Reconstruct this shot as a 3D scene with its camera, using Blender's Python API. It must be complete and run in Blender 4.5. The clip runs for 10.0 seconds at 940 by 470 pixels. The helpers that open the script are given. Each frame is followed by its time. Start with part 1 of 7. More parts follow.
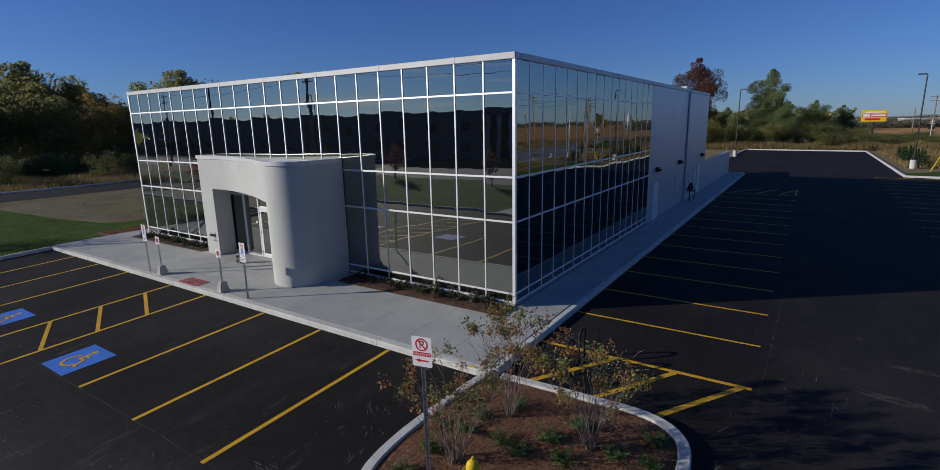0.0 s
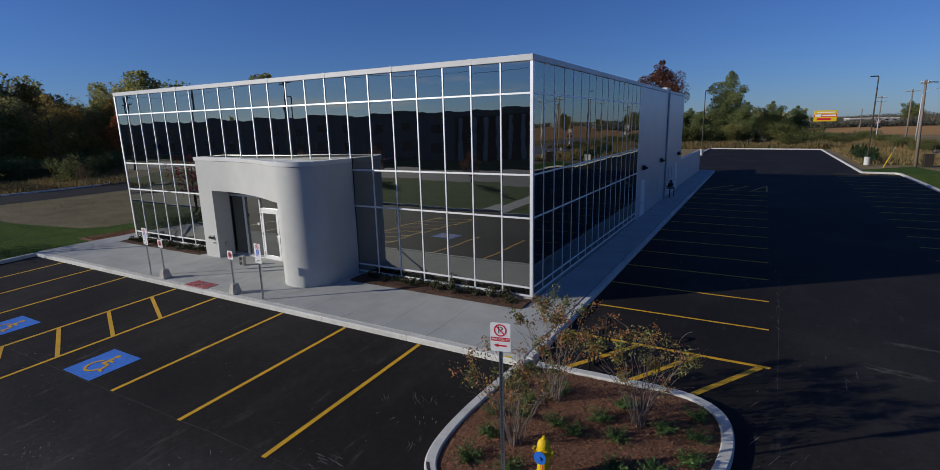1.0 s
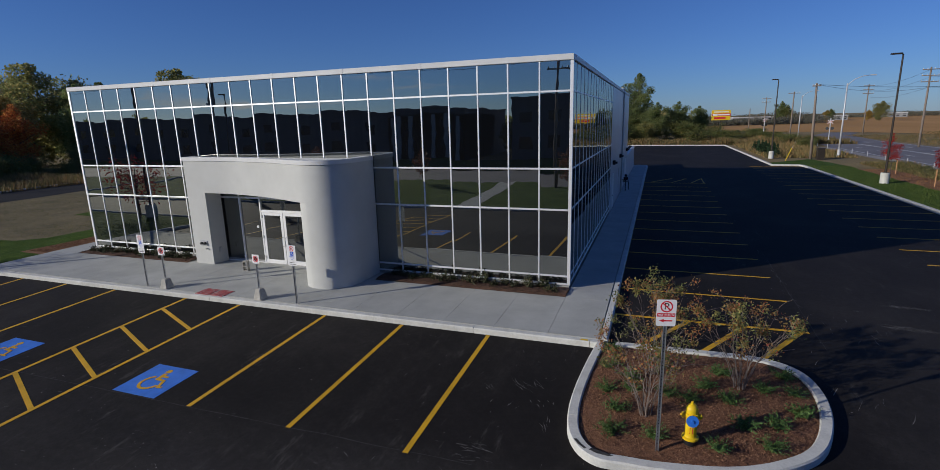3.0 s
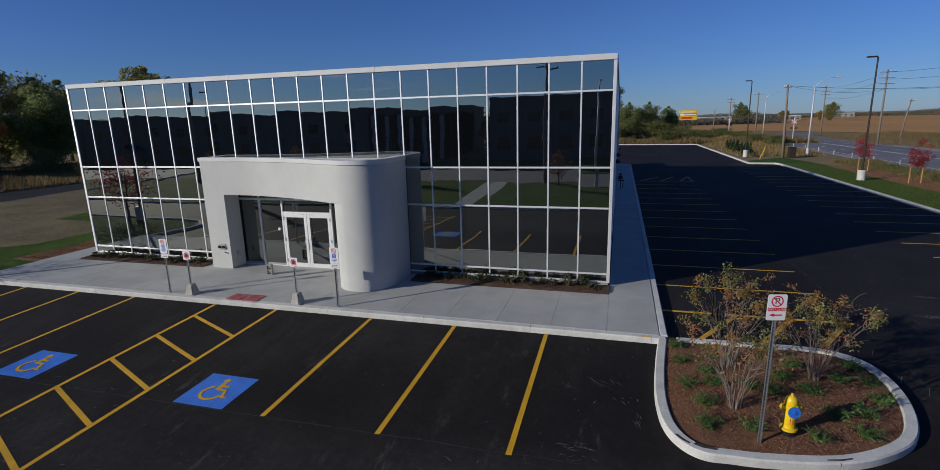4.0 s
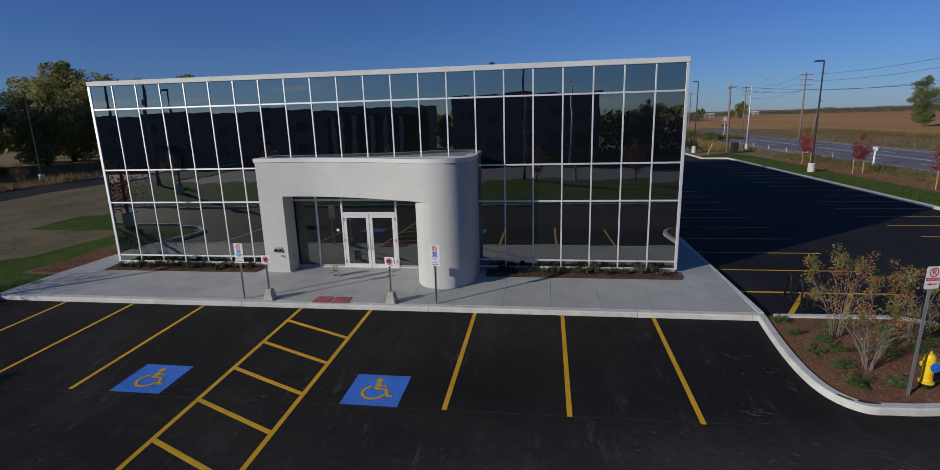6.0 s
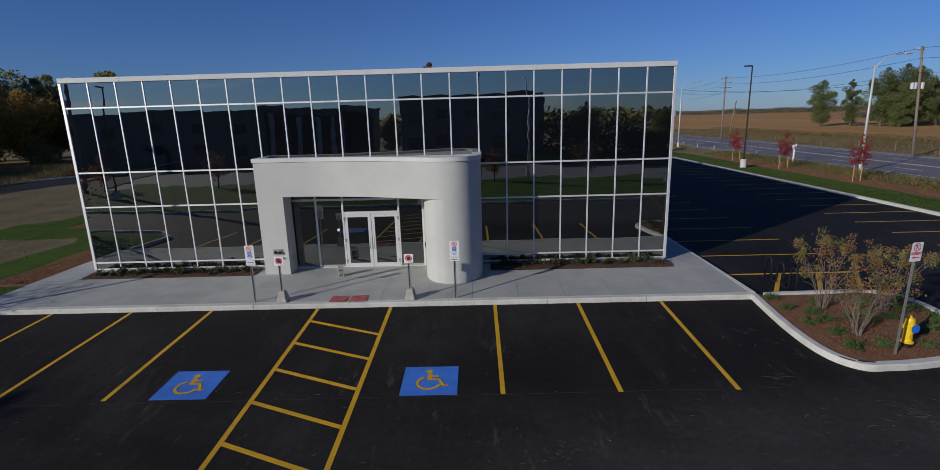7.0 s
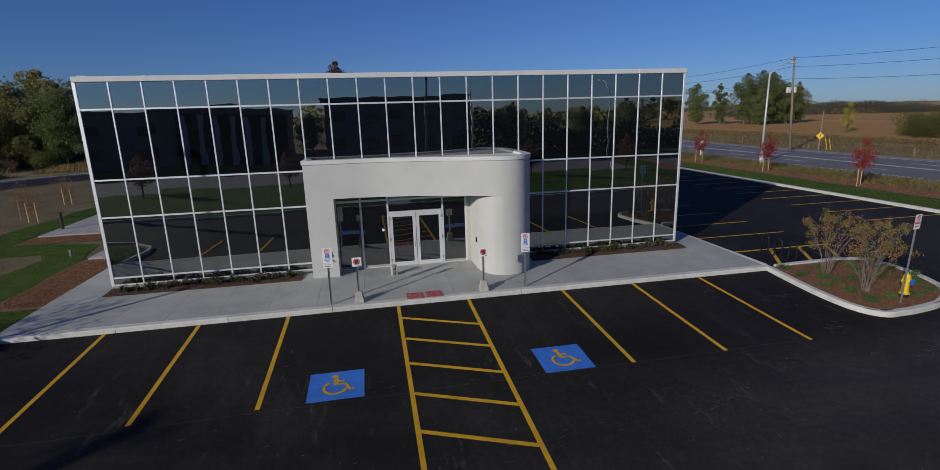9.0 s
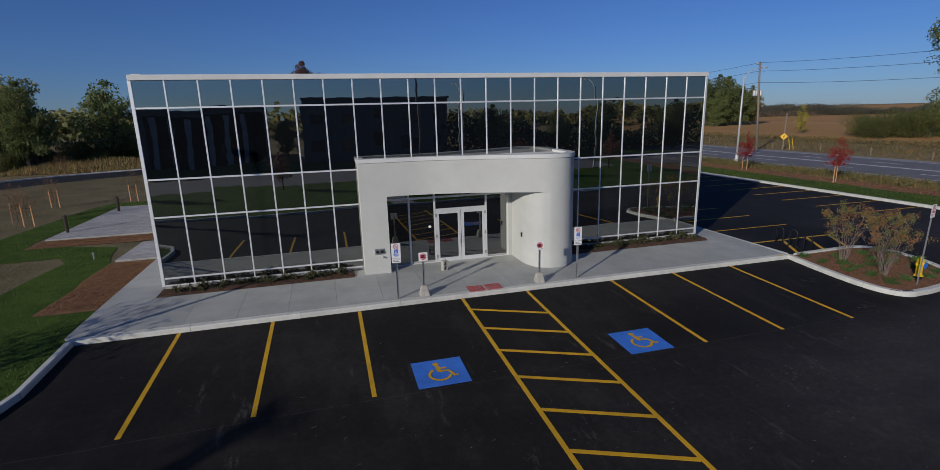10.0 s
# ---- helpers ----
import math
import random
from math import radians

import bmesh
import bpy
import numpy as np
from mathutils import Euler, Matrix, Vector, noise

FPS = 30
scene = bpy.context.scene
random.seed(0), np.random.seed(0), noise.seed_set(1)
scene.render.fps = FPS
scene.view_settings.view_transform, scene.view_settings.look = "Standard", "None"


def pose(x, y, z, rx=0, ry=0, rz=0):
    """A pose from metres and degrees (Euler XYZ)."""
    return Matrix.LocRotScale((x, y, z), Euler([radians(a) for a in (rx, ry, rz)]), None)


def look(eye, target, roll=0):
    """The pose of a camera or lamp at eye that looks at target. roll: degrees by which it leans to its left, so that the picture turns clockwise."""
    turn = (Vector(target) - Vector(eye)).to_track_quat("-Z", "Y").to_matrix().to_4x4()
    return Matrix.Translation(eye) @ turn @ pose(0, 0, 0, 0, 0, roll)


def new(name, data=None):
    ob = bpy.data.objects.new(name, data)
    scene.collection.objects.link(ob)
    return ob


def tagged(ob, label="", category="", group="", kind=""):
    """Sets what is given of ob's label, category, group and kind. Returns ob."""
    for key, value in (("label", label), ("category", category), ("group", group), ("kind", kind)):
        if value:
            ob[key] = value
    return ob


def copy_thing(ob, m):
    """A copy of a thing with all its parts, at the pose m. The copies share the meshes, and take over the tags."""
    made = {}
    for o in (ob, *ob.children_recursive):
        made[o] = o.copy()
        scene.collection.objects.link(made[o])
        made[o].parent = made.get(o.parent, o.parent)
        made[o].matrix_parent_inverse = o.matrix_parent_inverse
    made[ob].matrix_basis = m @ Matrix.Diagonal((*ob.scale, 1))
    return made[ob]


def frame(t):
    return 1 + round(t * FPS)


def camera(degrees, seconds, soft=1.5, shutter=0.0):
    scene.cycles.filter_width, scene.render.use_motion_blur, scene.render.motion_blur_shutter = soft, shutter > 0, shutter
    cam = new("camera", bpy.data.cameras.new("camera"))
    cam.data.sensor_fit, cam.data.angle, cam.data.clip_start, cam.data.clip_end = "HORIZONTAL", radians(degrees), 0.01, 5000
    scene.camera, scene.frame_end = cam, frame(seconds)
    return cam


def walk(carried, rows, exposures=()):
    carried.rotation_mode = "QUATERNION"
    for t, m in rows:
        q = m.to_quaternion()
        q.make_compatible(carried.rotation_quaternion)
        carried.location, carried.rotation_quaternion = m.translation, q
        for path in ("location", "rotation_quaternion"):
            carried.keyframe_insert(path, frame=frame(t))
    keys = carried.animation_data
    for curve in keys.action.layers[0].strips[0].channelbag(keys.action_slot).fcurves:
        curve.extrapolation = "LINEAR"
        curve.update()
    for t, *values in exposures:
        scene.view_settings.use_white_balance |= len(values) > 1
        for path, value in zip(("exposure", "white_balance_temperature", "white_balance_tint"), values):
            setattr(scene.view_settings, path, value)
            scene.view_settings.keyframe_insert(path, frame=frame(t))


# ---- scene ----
cam = camera(85.1, 10.0, soft=0.6)
PATH = [
    (0, (1.063, 0.561, 5.706), (-0.019, 2.189, 5.280), -1.14),
    (0.5, (0.575, -0.015, 5.704), (-0.461, 1.642, 5.281), -1.31),
    (1, (-0.057, -0.656, 5.693), (-1.028, 1.040, 5.269), -1.36),
    (1.5, (-0.775, -1.252, 5.673), (-1.670, 0.485, 5.246), -1.42),
    (2, (-1.578, -1.810, 5.680), (-2.386, -0.032, 5.252), -1.47),
    (2.5, (-2.479, -2.291, 5.688), (-3.214, -0.482, 5.257), -1.51),
    (4, (-5.867, -3.373, 5.736), (-6.416, -1.500, 5.298), -1.43),
    (4.5, (-7.065, -3.652, 5.761), (-7.549, -1.761, 5.321), -1.56),
    (5, (-8.276, -3.934, 5.754), (-8.704, -2.031, 5.313), -1.64),
    (5.5, (-9.473, -4.432, 5.823), (-9.845, -2.518, 5.378), -1.65),
    (7, (-13.333, -5.743, 5.895), (-13.366, -3.795, 5.441), -1.56),
    (7.5, (-14.574, -5.958, 5.973), (-14.454, -4.016, 5.512), -1.62),
    (8, (-15.991, -6.208, 6.024), (-15.780, -4.273, 5.561), -1.56),
    (8.5, (-17.522, -6.319, 6.089), (-17.237, -4.395, 5.624), -1.59),
    (9, (-19.115, -6.290, 6.093), (-18.751, -4.379, 5.628), -1.64),
    (9.5, (-20.760, -6.280, 6.123), (-20.331, -4.384, 5.654), -1.54),
    (10, (-22.567, -6.242, 6.125), (-22.053, -4.365, 5.661), -1.46),
]
walk(cam, [(t, look(eye, target, roll)) for t, eye, target, roll in PATH],
     exposures=[(0, 0.12), (2.5, 0.10), (5.5, 0.0), (7.5, -0.1), (10, -0.14)])

# ---- world, sun, exposure ----
SUN_EL, SUN_DIR = 18.6, Vector((-0.78, -0.625, 0.0)).normalized()
world = bpy.data.worlds.new("sky")
scene.world = world
world.use_nodes = True
wn = world.node_tree.nodes
sky = wn.new("ShaderNodeTexSky")
sky.sky_type = "NISHITA"
sky.sun_disc = False
sky.sun_elevation = radians(SUN_EL)
sky.sun_rotation = math.atan2(SUN_DIR.x, SUN_DIR.y)
sky.air_density, sky.dust_density, sky.ozone_density, sky.altitude = 1.0, 0.1, 4.5, 300
cool = wn.new("ShaderNodeMix")
cool.data_type, cool.blend_type = "RGBA", "MULTIPLY"
cool.inputs[0].default_value = 1.0
cool.inputs[7].default_value = (0.425, 0.585, 0.985, 1)
world.node_tree.links.new(sky.outputs[0], cool.inputs[6])
# thin low cloud streaks
wl = world.node_tree.links
dirv = wn.new("ShaderNodeTexCoord").outputs["Generated"]
stretch = wn.new("ShaderNodeMapping")
stretch.inputs["Scale"].default_value = (2.2, 2.2, 26.0)
streak = wn.new("ShaderNodeTexNoise")
streak.inputs["Scale"].default_value, streak.inputs["Detail"].default_value = 1.3, 6
wl.new(dirv, stretch.inputs[0])
wl.new(stretch.outputs[0], streak.inputs["Vector"])
thick = wn.new("ShaderNodeMapRange")
thick.inputs["From Min"].default_value, thick.inputs["From Max"].default_value = 0.56, 0.74
wl.new(streak.outputs[0], thick.inputs["Value"])
axes = wn.new("ShaderNodeSeparateXYZ")
wl.new(dirv, axes.inputs[0])
low = wn.new("ShaderNodeMapRange")
low.inputs["From Min"].default_value, low.inputs["From Max"].default_value = 0.22, 0.08
wl.new(axes.outputs["Z"], low.inputs["Value"])
toward = wn.new("ShaderNodeVectorMath")
toward.operation = "DOT_PRODUCT"
toward.inputs[1].default_value = (-0.7, -0.714, 0.0)
wl.new(dirv, toward.inputs[0])
south = wn.new("ShaderNodeMapRange")
south.inputs["From Min"].default_value, south.inputs["From Max"].default_value = 0.56, 0.88
wl.new(toward.outputs["Value"], south.inputs["Value"])
cover = wn.new("ShaderNodeMath")
cover.operation = "MULTIPLY"
wl.new(thick.outputs[0], cover.inputs[0])
wl.new(low.outputs[0], cover.inputs[1])
cover2 = wn.new("ShaderNodeMath")
cover2.operation = "MULTIPLY"
wl.new(cover.outputs[0], cover2.inputs[0])
wl.new(south.outputs[0], cover2.inputs[1])
cloud = wn.new("ShaderNodeMix")
cloud.data_type = "RGBA"
cloud.inputs[7].default_value = (8.0, 7.7, 7.4, 1)
wl.new(cover2.outputs[0], cloud.inputs[0])
wl.new(cool.outputs[2], cloud.inputs[6])
wl.new(cloud.outputs[2], wn["Background"].inputs[0])
wn["Background"].inputs[1].default_value = 0.075
sun = new("sun", bpy.data.lights.new("sun", "SUN"))
sun.data.energy, sun.data.angle, sun.data.color = 3.3, radians(0.55), (1.0, 0.95, 0.86)
to_sun = SUN_DIR * math.cos(radians(SUN_EL)) + Vector((0, 0, math.sin(radians(SUN_EL))))
sun.matrix_world = look(to_sun * 200, (0, 0, 0))

# ---- materials ----
def nodes_of(name):
    m = bpy.data.materials.new(name)
    m.use_nodes = True
    nt = m.node_tree
    return m, nt, nt.nodes, nt.links, nt.nodes["Principled BSDF"]


def ramp(nt, stops, interp="LINEAR"):
    r = nt.nodes.new("ShaderNodeValToRGB")
    r.color_ramp.interpolation = interp
    e = r.color_ramp.elements
    while len(e) < len(stops):
        e.new(0.5)
    for k, (p, c) in enumerate(stops):
        e[k].position = p
        e[k].color = (*c, 1) if len(c) == 3 else c
    return r


def noise_node(nt, vec, scale, detail=5, rough=0.6, stretch=None):
    n = nt.nodes.new("ShaderNodeTexNoise")
    n.inputs["Scale"].default_value = scale
    n.inputs["Detail"].default_value = detail
    n.inputs["Roughness"].default_value = rough
    if stretch:
        mp = nt.nodes.new("ShaderNodeMapping")
        mp.inputs["Scale"].default_value = stretch[:3]
        mp.inputs["Rotation"].default_value[2] = radians(stretch[3]) if len(stretch) > 3 else 0
        nt.links.new(vec, mp.inputs[0])
        vec = mp.outputs[0]
    nt.links.new(vec, n.inputs["Vector"])
    return n


def mixc(nt, fac, a, b, kind="MIX"):
    m = nt.nodes.new("ShaderNodeMix")
    m.data_type, m.blend_type = "RGBA", kind
    for sock, v in ((m.inputs[0], fac), (m.inputs[6], a), (m.inputs[7], b)):
        if isinstance(v, bpy.types.NodeSocket):
            nt.links.new(v, sock)
        elif isinstance(v, tuple):
            sock.default_value = (*v, 1)
        else:
            sock.default_value = v
    return m.outputs[2]


def surface(name, c1, c2, rough=0.8, metal=0.0, grain=40, blotch=1.5, grain_amt=0.25, bump=0.15, bump_dist=0.004, rnd=0.0, spec=0.4, stretch=None):
    """Two-scale surface: blotches between c1 and c2, fine grain over it, relief from the grain."""
    m, nt, n, l, p = nodes_of(name)
    tc = n.new("ShaderNodeTexCoord").outputs["Object"]
    big = noise_node(nt, tc, blotch, 6, 0.65, stretch)
    r = ramp(nt, [(0.32, c1), (0.68, c2)])
    l.new(big.outputs[0], r.inputs[0])
    fine = noise_node(nt, tc, grain, 4, 0.7)
    g = ramp(nt, [(0.25, (1 - grain_amt,) * 3), (0.75, (1 + grain_amt,) * 3)])
    l.new(fine.outputs[0], g.inputs[0])
    col = mixc(nt, 1.0, r.outputs[0], g.outputs[0], "MULTIPLY")
    if rnd:
        oi = n.new("ShaderNodeObjectInfo")
        rr = ramp(nt, [(0, (1 - rnd,) * 3), (1, (1 + rnd,) * 3)])
        l.new(oi.outputs["Random"], rr.inputs[0])
        col = mixc(nt, 1.0, col, rr.outputs[0], "MULTIPLY")
    l.new(col, p.inputs["Base Color"])
    p.inputs["Roughness"].default_value = rough
    p.inputs["Metallic"].default_value = metal
    p.inputs["Specular IOR Level"].default_value = spec
    if bump:
        b = n.new("ShaderNodeBump")
        b.inputs["Strength"].default_value = bump
        b.inputs["Distance"].default_value = bump_dist
        l.new(fine.outputs[0], b.inputs["Height"])
        l.new(b.outputs[0], p.inputs["Normal"])
    return m


def asphalt_mat():
    m, nt, n, l, p = nodes_of("asphalt_new")
    tc = n.new("ShaderNodeTexCoord").outputs["Object"]
    big = noise_node(nt, tc, 0.20, 7, 0.66)
    r = ramp(nt, [(0.34, (0.0116, 0.0105, 0.0108)), (0.52, (0.0166, 0.0150, 0.0151)), (0.68, (0.027, 0.0244, 0.0237))])
    l.new(big.outputs[0], r.inputs[0])
    # dry dust films in long lanes
    lane = noise_node(nt, tc, 0.5, 8, 0.72, (1.0, 0.30, 1.0, 8))
    lr = ramp(nt, [(0.52, (0, 0, 0)), (0.74, (0.32, 0.32, 0.32))])
    l.new(lane.outputs[0], lr.inputs[0])
    col = mixc(nt, lr.outputs[0], r.outputs[0], (0.062, 0.058, 0.055))
    # paler grey towards the island along x and towards the street along y
    px = n.new("ShaderNodeSeparateXYZ")
    l.new(tc, px.inputs[0])
    aisle = n.new("ShaderNodeMapRange")
    aisle.inputs["From Min"].default_value, aisle.inputs["From Max"].default_value = -20.0, -8.0
    aisle.inputs["To Min"].default_value, aisle.inputs["To Max"].default_value = 0.0, 0.95
    l.new(px.outputs["X"], aisle.inputs["Value"])
    paler = n.new("ShaderNodeMath")
    paler.operation = "MULTIPLY"
    lane_y = n.new("ShaderNodeMapRange")
    lane_y.inputs["From Min"].default_value, lane_y.inputs["From Max"].default_value = 5.2, 3.0
    l.new(px.outputs["Y"], lane_y.inputs["Value"])
    lane_x = n.new("ShaderNodeMath")
    lane_x.operation = "MULTIPLY"
    l.new(aisle.outputs[0], lane_x.inputs[0])
    l.new(lane_y.outputs[0], lane_x.inputs[1])
    l.new(lane_x.outputs[0], paler.inputs[0])
    l.new(big.outputs[0], paler.inputs[1])
    col = mixc(nt, paler.outputs[0], col, (0.068, 0.064, 0.064))
    # the drive along the side of the building is dustier
    side = n.new("ShaderNodeMapRange")
    side.inputs["From Min"].default_value, side.inputs["From Max"].default_value = 0.2, 2.6
    l.new(px.outputs["X"], side.inputs["Value"])
    near = n.new("ShaderNodeMapRange")
    near.inputs["From Min"].default_value, near.inputs["From Max"].default_value = 24.0, 10.0
    near.inputs["To Max"].default_value = 0.55
    l.new(px.outputs["Y"], near.inputs["Value"])
    worn = n.new("ShaderNodeMath")
    worn.operation = "MULTIPLY"
    l.new(side.outputs[0], worn.inputs[0])
    l.new(near.outputs[0], worn.inputs[1])
    worn2 = n.new("ShaderNodeMath")
    worn2.operation = "MULTIPLY"
    l.new(worn.outputs[0], worn2.inputs[0])
    l.new(big.outputs[0], worn2.inputs[1])
    col = mixc(nt, worn2.outputs[0], col, (0.068, 0.064, 0.064))
    # smeared scuffs, gathered in places
    sc = noise_node(nt, tc, 2.6, 9, 0.74, (1.0, 0.22, 1.0, 68))
    sr = ramp(nt, [(0.57, (0, 0, 0)), (0.72, (1, 1, 1))])
    l.new(sc.outputs[0], sr.inputs[0])
    pl = noise_node(nt, tc, 0.33, 3, 0.5)
    pr = ramp(nt, [(0.50, (0, 0, 0)), (0.64, (0.75, 0.75, 0.75))])
    l.new(pl.outputs[0], pr.inputs[0])
    both = mixc(nt, 1.0, sr.outputs[0], pr.outputs[0], "MULTIPLY")
    col = mixc(nt, both, col, (0.13, 0.124, 0.118))
    # pale grit, each grain its own dot
    vo = n.new("ShaderNodeTexVoronoi")
    vo.inputs["Scale"].default_value = 3.4
    l.new(tc, vo.inputs["Vector"])
    vr = ramp(nt, [(0.030, (1, 1, 1)), (0.055, (0, 0, 0))])
    l.new(vo.outputs["Distance"], vr.inputs[0])
    keep = n.new("ShaderNodeSeparateColor")
    l.new(vo.outputs["Color"], keep.inputs[0])
    kr = ramp(nt, [(0.62, (0, 0, 0)), (1.0, (0.9, 0.9, 0.9))])
    l.new(keep.outputs[0], kr.inputs[0])
    dots = mixc(nt, 1.0, vr.outputs[0], kr.outputs[0], "MULTIPLY")
    col = mixc(nt, dots, col, (0.30, 0.29, 0.28))
    mid = noise_node(nt, tc, 6.5, 8, 0.82)
    mr = ramp(nt, [(0.34, (0.80,) * 3), (0.50, (0.98,) * 3), (0.68, (1.40,) * 3)])
    l.new(mid.outputs[0], mr.inputs[0])
    col = mixc(nt, 1.0, col, mr.outputs[0], "MULTIPLY")
    fine = noise_node(nt, tc, 70, 3, 0.85)
    g = ramp(nt, [(0.3, (0.52, 0.51, 0.475)), (0.72, (1.68, 1.63, 1.51))])
    l.new(fine.outputs[0], g.inputs[0])
    col = mixc(nt, 1.0, col, g.outputs[0], "MULTIPLY")
    l.new(col, p.inputs["Base Color"])
    p.inputs["Roughness"].default_value = 0.8
    p.inputs["Specular IOR Level"].default_value = 0.13
    b = n.new("ShaderNodeBump")
    b.inputs["Strength"].default_value, b.inputs["Distance"].default_value = 0.4, 0.004
    l.new(fine.outputs[0], b.inputs["Height"])
    l.new(b.outputs[0], p.inputs["Normal"])
    return m


def glass_mat(name, tint, ior, clear, haze=0.5):
    """Coated solar glass: a strong mirror over a dark tint."""
    m, nt, n, l, p = nodes_of(name)
    n.remove(p)
    tc = n.new("ShaderNodeTexCoord").outputs["Object"]
    wave = noise_node(nt, tc, 0.9, 2, 0.4)
    b = n.new("ShaderNodeBump")
    b.inputs["Strength"].default_value, b.inputs["Distance"].default_value = 0.25, 0.012
    l.new(wave.outputs[0], b.inputs["Height"])
    fr = n.new("ShaderNodeFresnel")
    fr.inputs["IOR"].default_value = ior
    gl = n.new("ShaderNodeBsdfGlossy")
    gl.inputs["Roughness"].default_value = 0.0
    gl.inputs["Color"].default_value = (*tint, 1)
    l.new(b.outputs[0], gl.inputs["Normal"])
    tr = n.new("ShaderNodeBsdfTransparent")
    tr.inputs["Color"].default_value = (*clear, 1)
    mx = n.new("ShaderNodeMixShader")
    body = n.new("ShaderNodeBsdfDiffuse")
    body.inputs["Color"].default_value = (0.013, 0.015, 0.020, 1)
    bx = n.new("ShaderNodeMixShader")
    bx.inputs[0].default_value = haze
    l.new(tr.outputs[0], bx.inputs[1])
    l.new(body.outputs[0], bx.inputs[2])
    l.new(fr.outputs[0], mx.inputs[0])
    l.new(bx.outputs[0], mx.inputs[1])
    l.new(gl.outputs[0], mx.inputs[2])
    l.new(mx.outputs[0], n["Material Output"].inputs[0])
    return m


def leaf_mat(name, stops, through_amt=0.3, rough=0.55):
    m, nt, n, l, p = nodes_of(name)
    geo = n.new("ShaderNodeNewGeometry")
    r = ramp(nt, stops)
    l.new(geo.outputs["Random Per Island"], r.inputs[0])
    oi = n.new("ShaderNodeObjectInfo")
    rr = ramp(nt, [(0, (0.75,) * 3), (1, (1.2,) * 3)])
    l.new(oi.outputs["Random"], rr.inputs[0])
    col = mixc(nt, 1.0, r.outputs[0], rr.outputs[0], "MULTIPLY")
    l.new(col, p.inputs["Base Color"])
    p.inputs["Roughness"].default_value = rough
    p.inputs["Specular IOR Level"].default_value = 0.25
    tl = n.new("ShaderNodeBsdfTranslucent")
    l.new(col, tl.inputs["Color"])
    mx = n.new("ShaderNodeMixShader")
    mx.inputs[0].default_value = through_amt
    l.new(p.outputs[0], mx.inputs[1])
    l.new(tl.outputs[0], mx.inputs[2])
    l.new(mx.outputs[0], n["Material Output"].inputs[0])
    return m


def worn_paint(name, colour, under, wear=0.62):
    m, nt, n, l, p = nodes_of(name)
    tc = n.new("ShaderNodeTexCoord").outputs["Object"]
    w = noise_node(nt, tc, 14, 8, 0.75)
    r = ramp(nt, [(wear - 0.04, (0, 0, 0)), (wear + 0.06, (1, 1, 1))])
    l.new(w.outputs[0], r.inputs[0])
    f = noise_node(nt, tc, 2.2, 5, 0.6)
    fr = ramp(nt, [(0.3, (0.82,) * 3), (0.7, (1.12,) * 3)])
    l.new(f.outputs[0], fr.inputs[0])
    c = mixc(nt, 1.0, colour, fr.outputs[0], "MULTIPLY")
    c = mixc(nt, r.outputs[0], c, under)
    l.new(c, p.inputs["Base Color"])
    p.inputs["Roughness"].default_value = 0.65
    return m


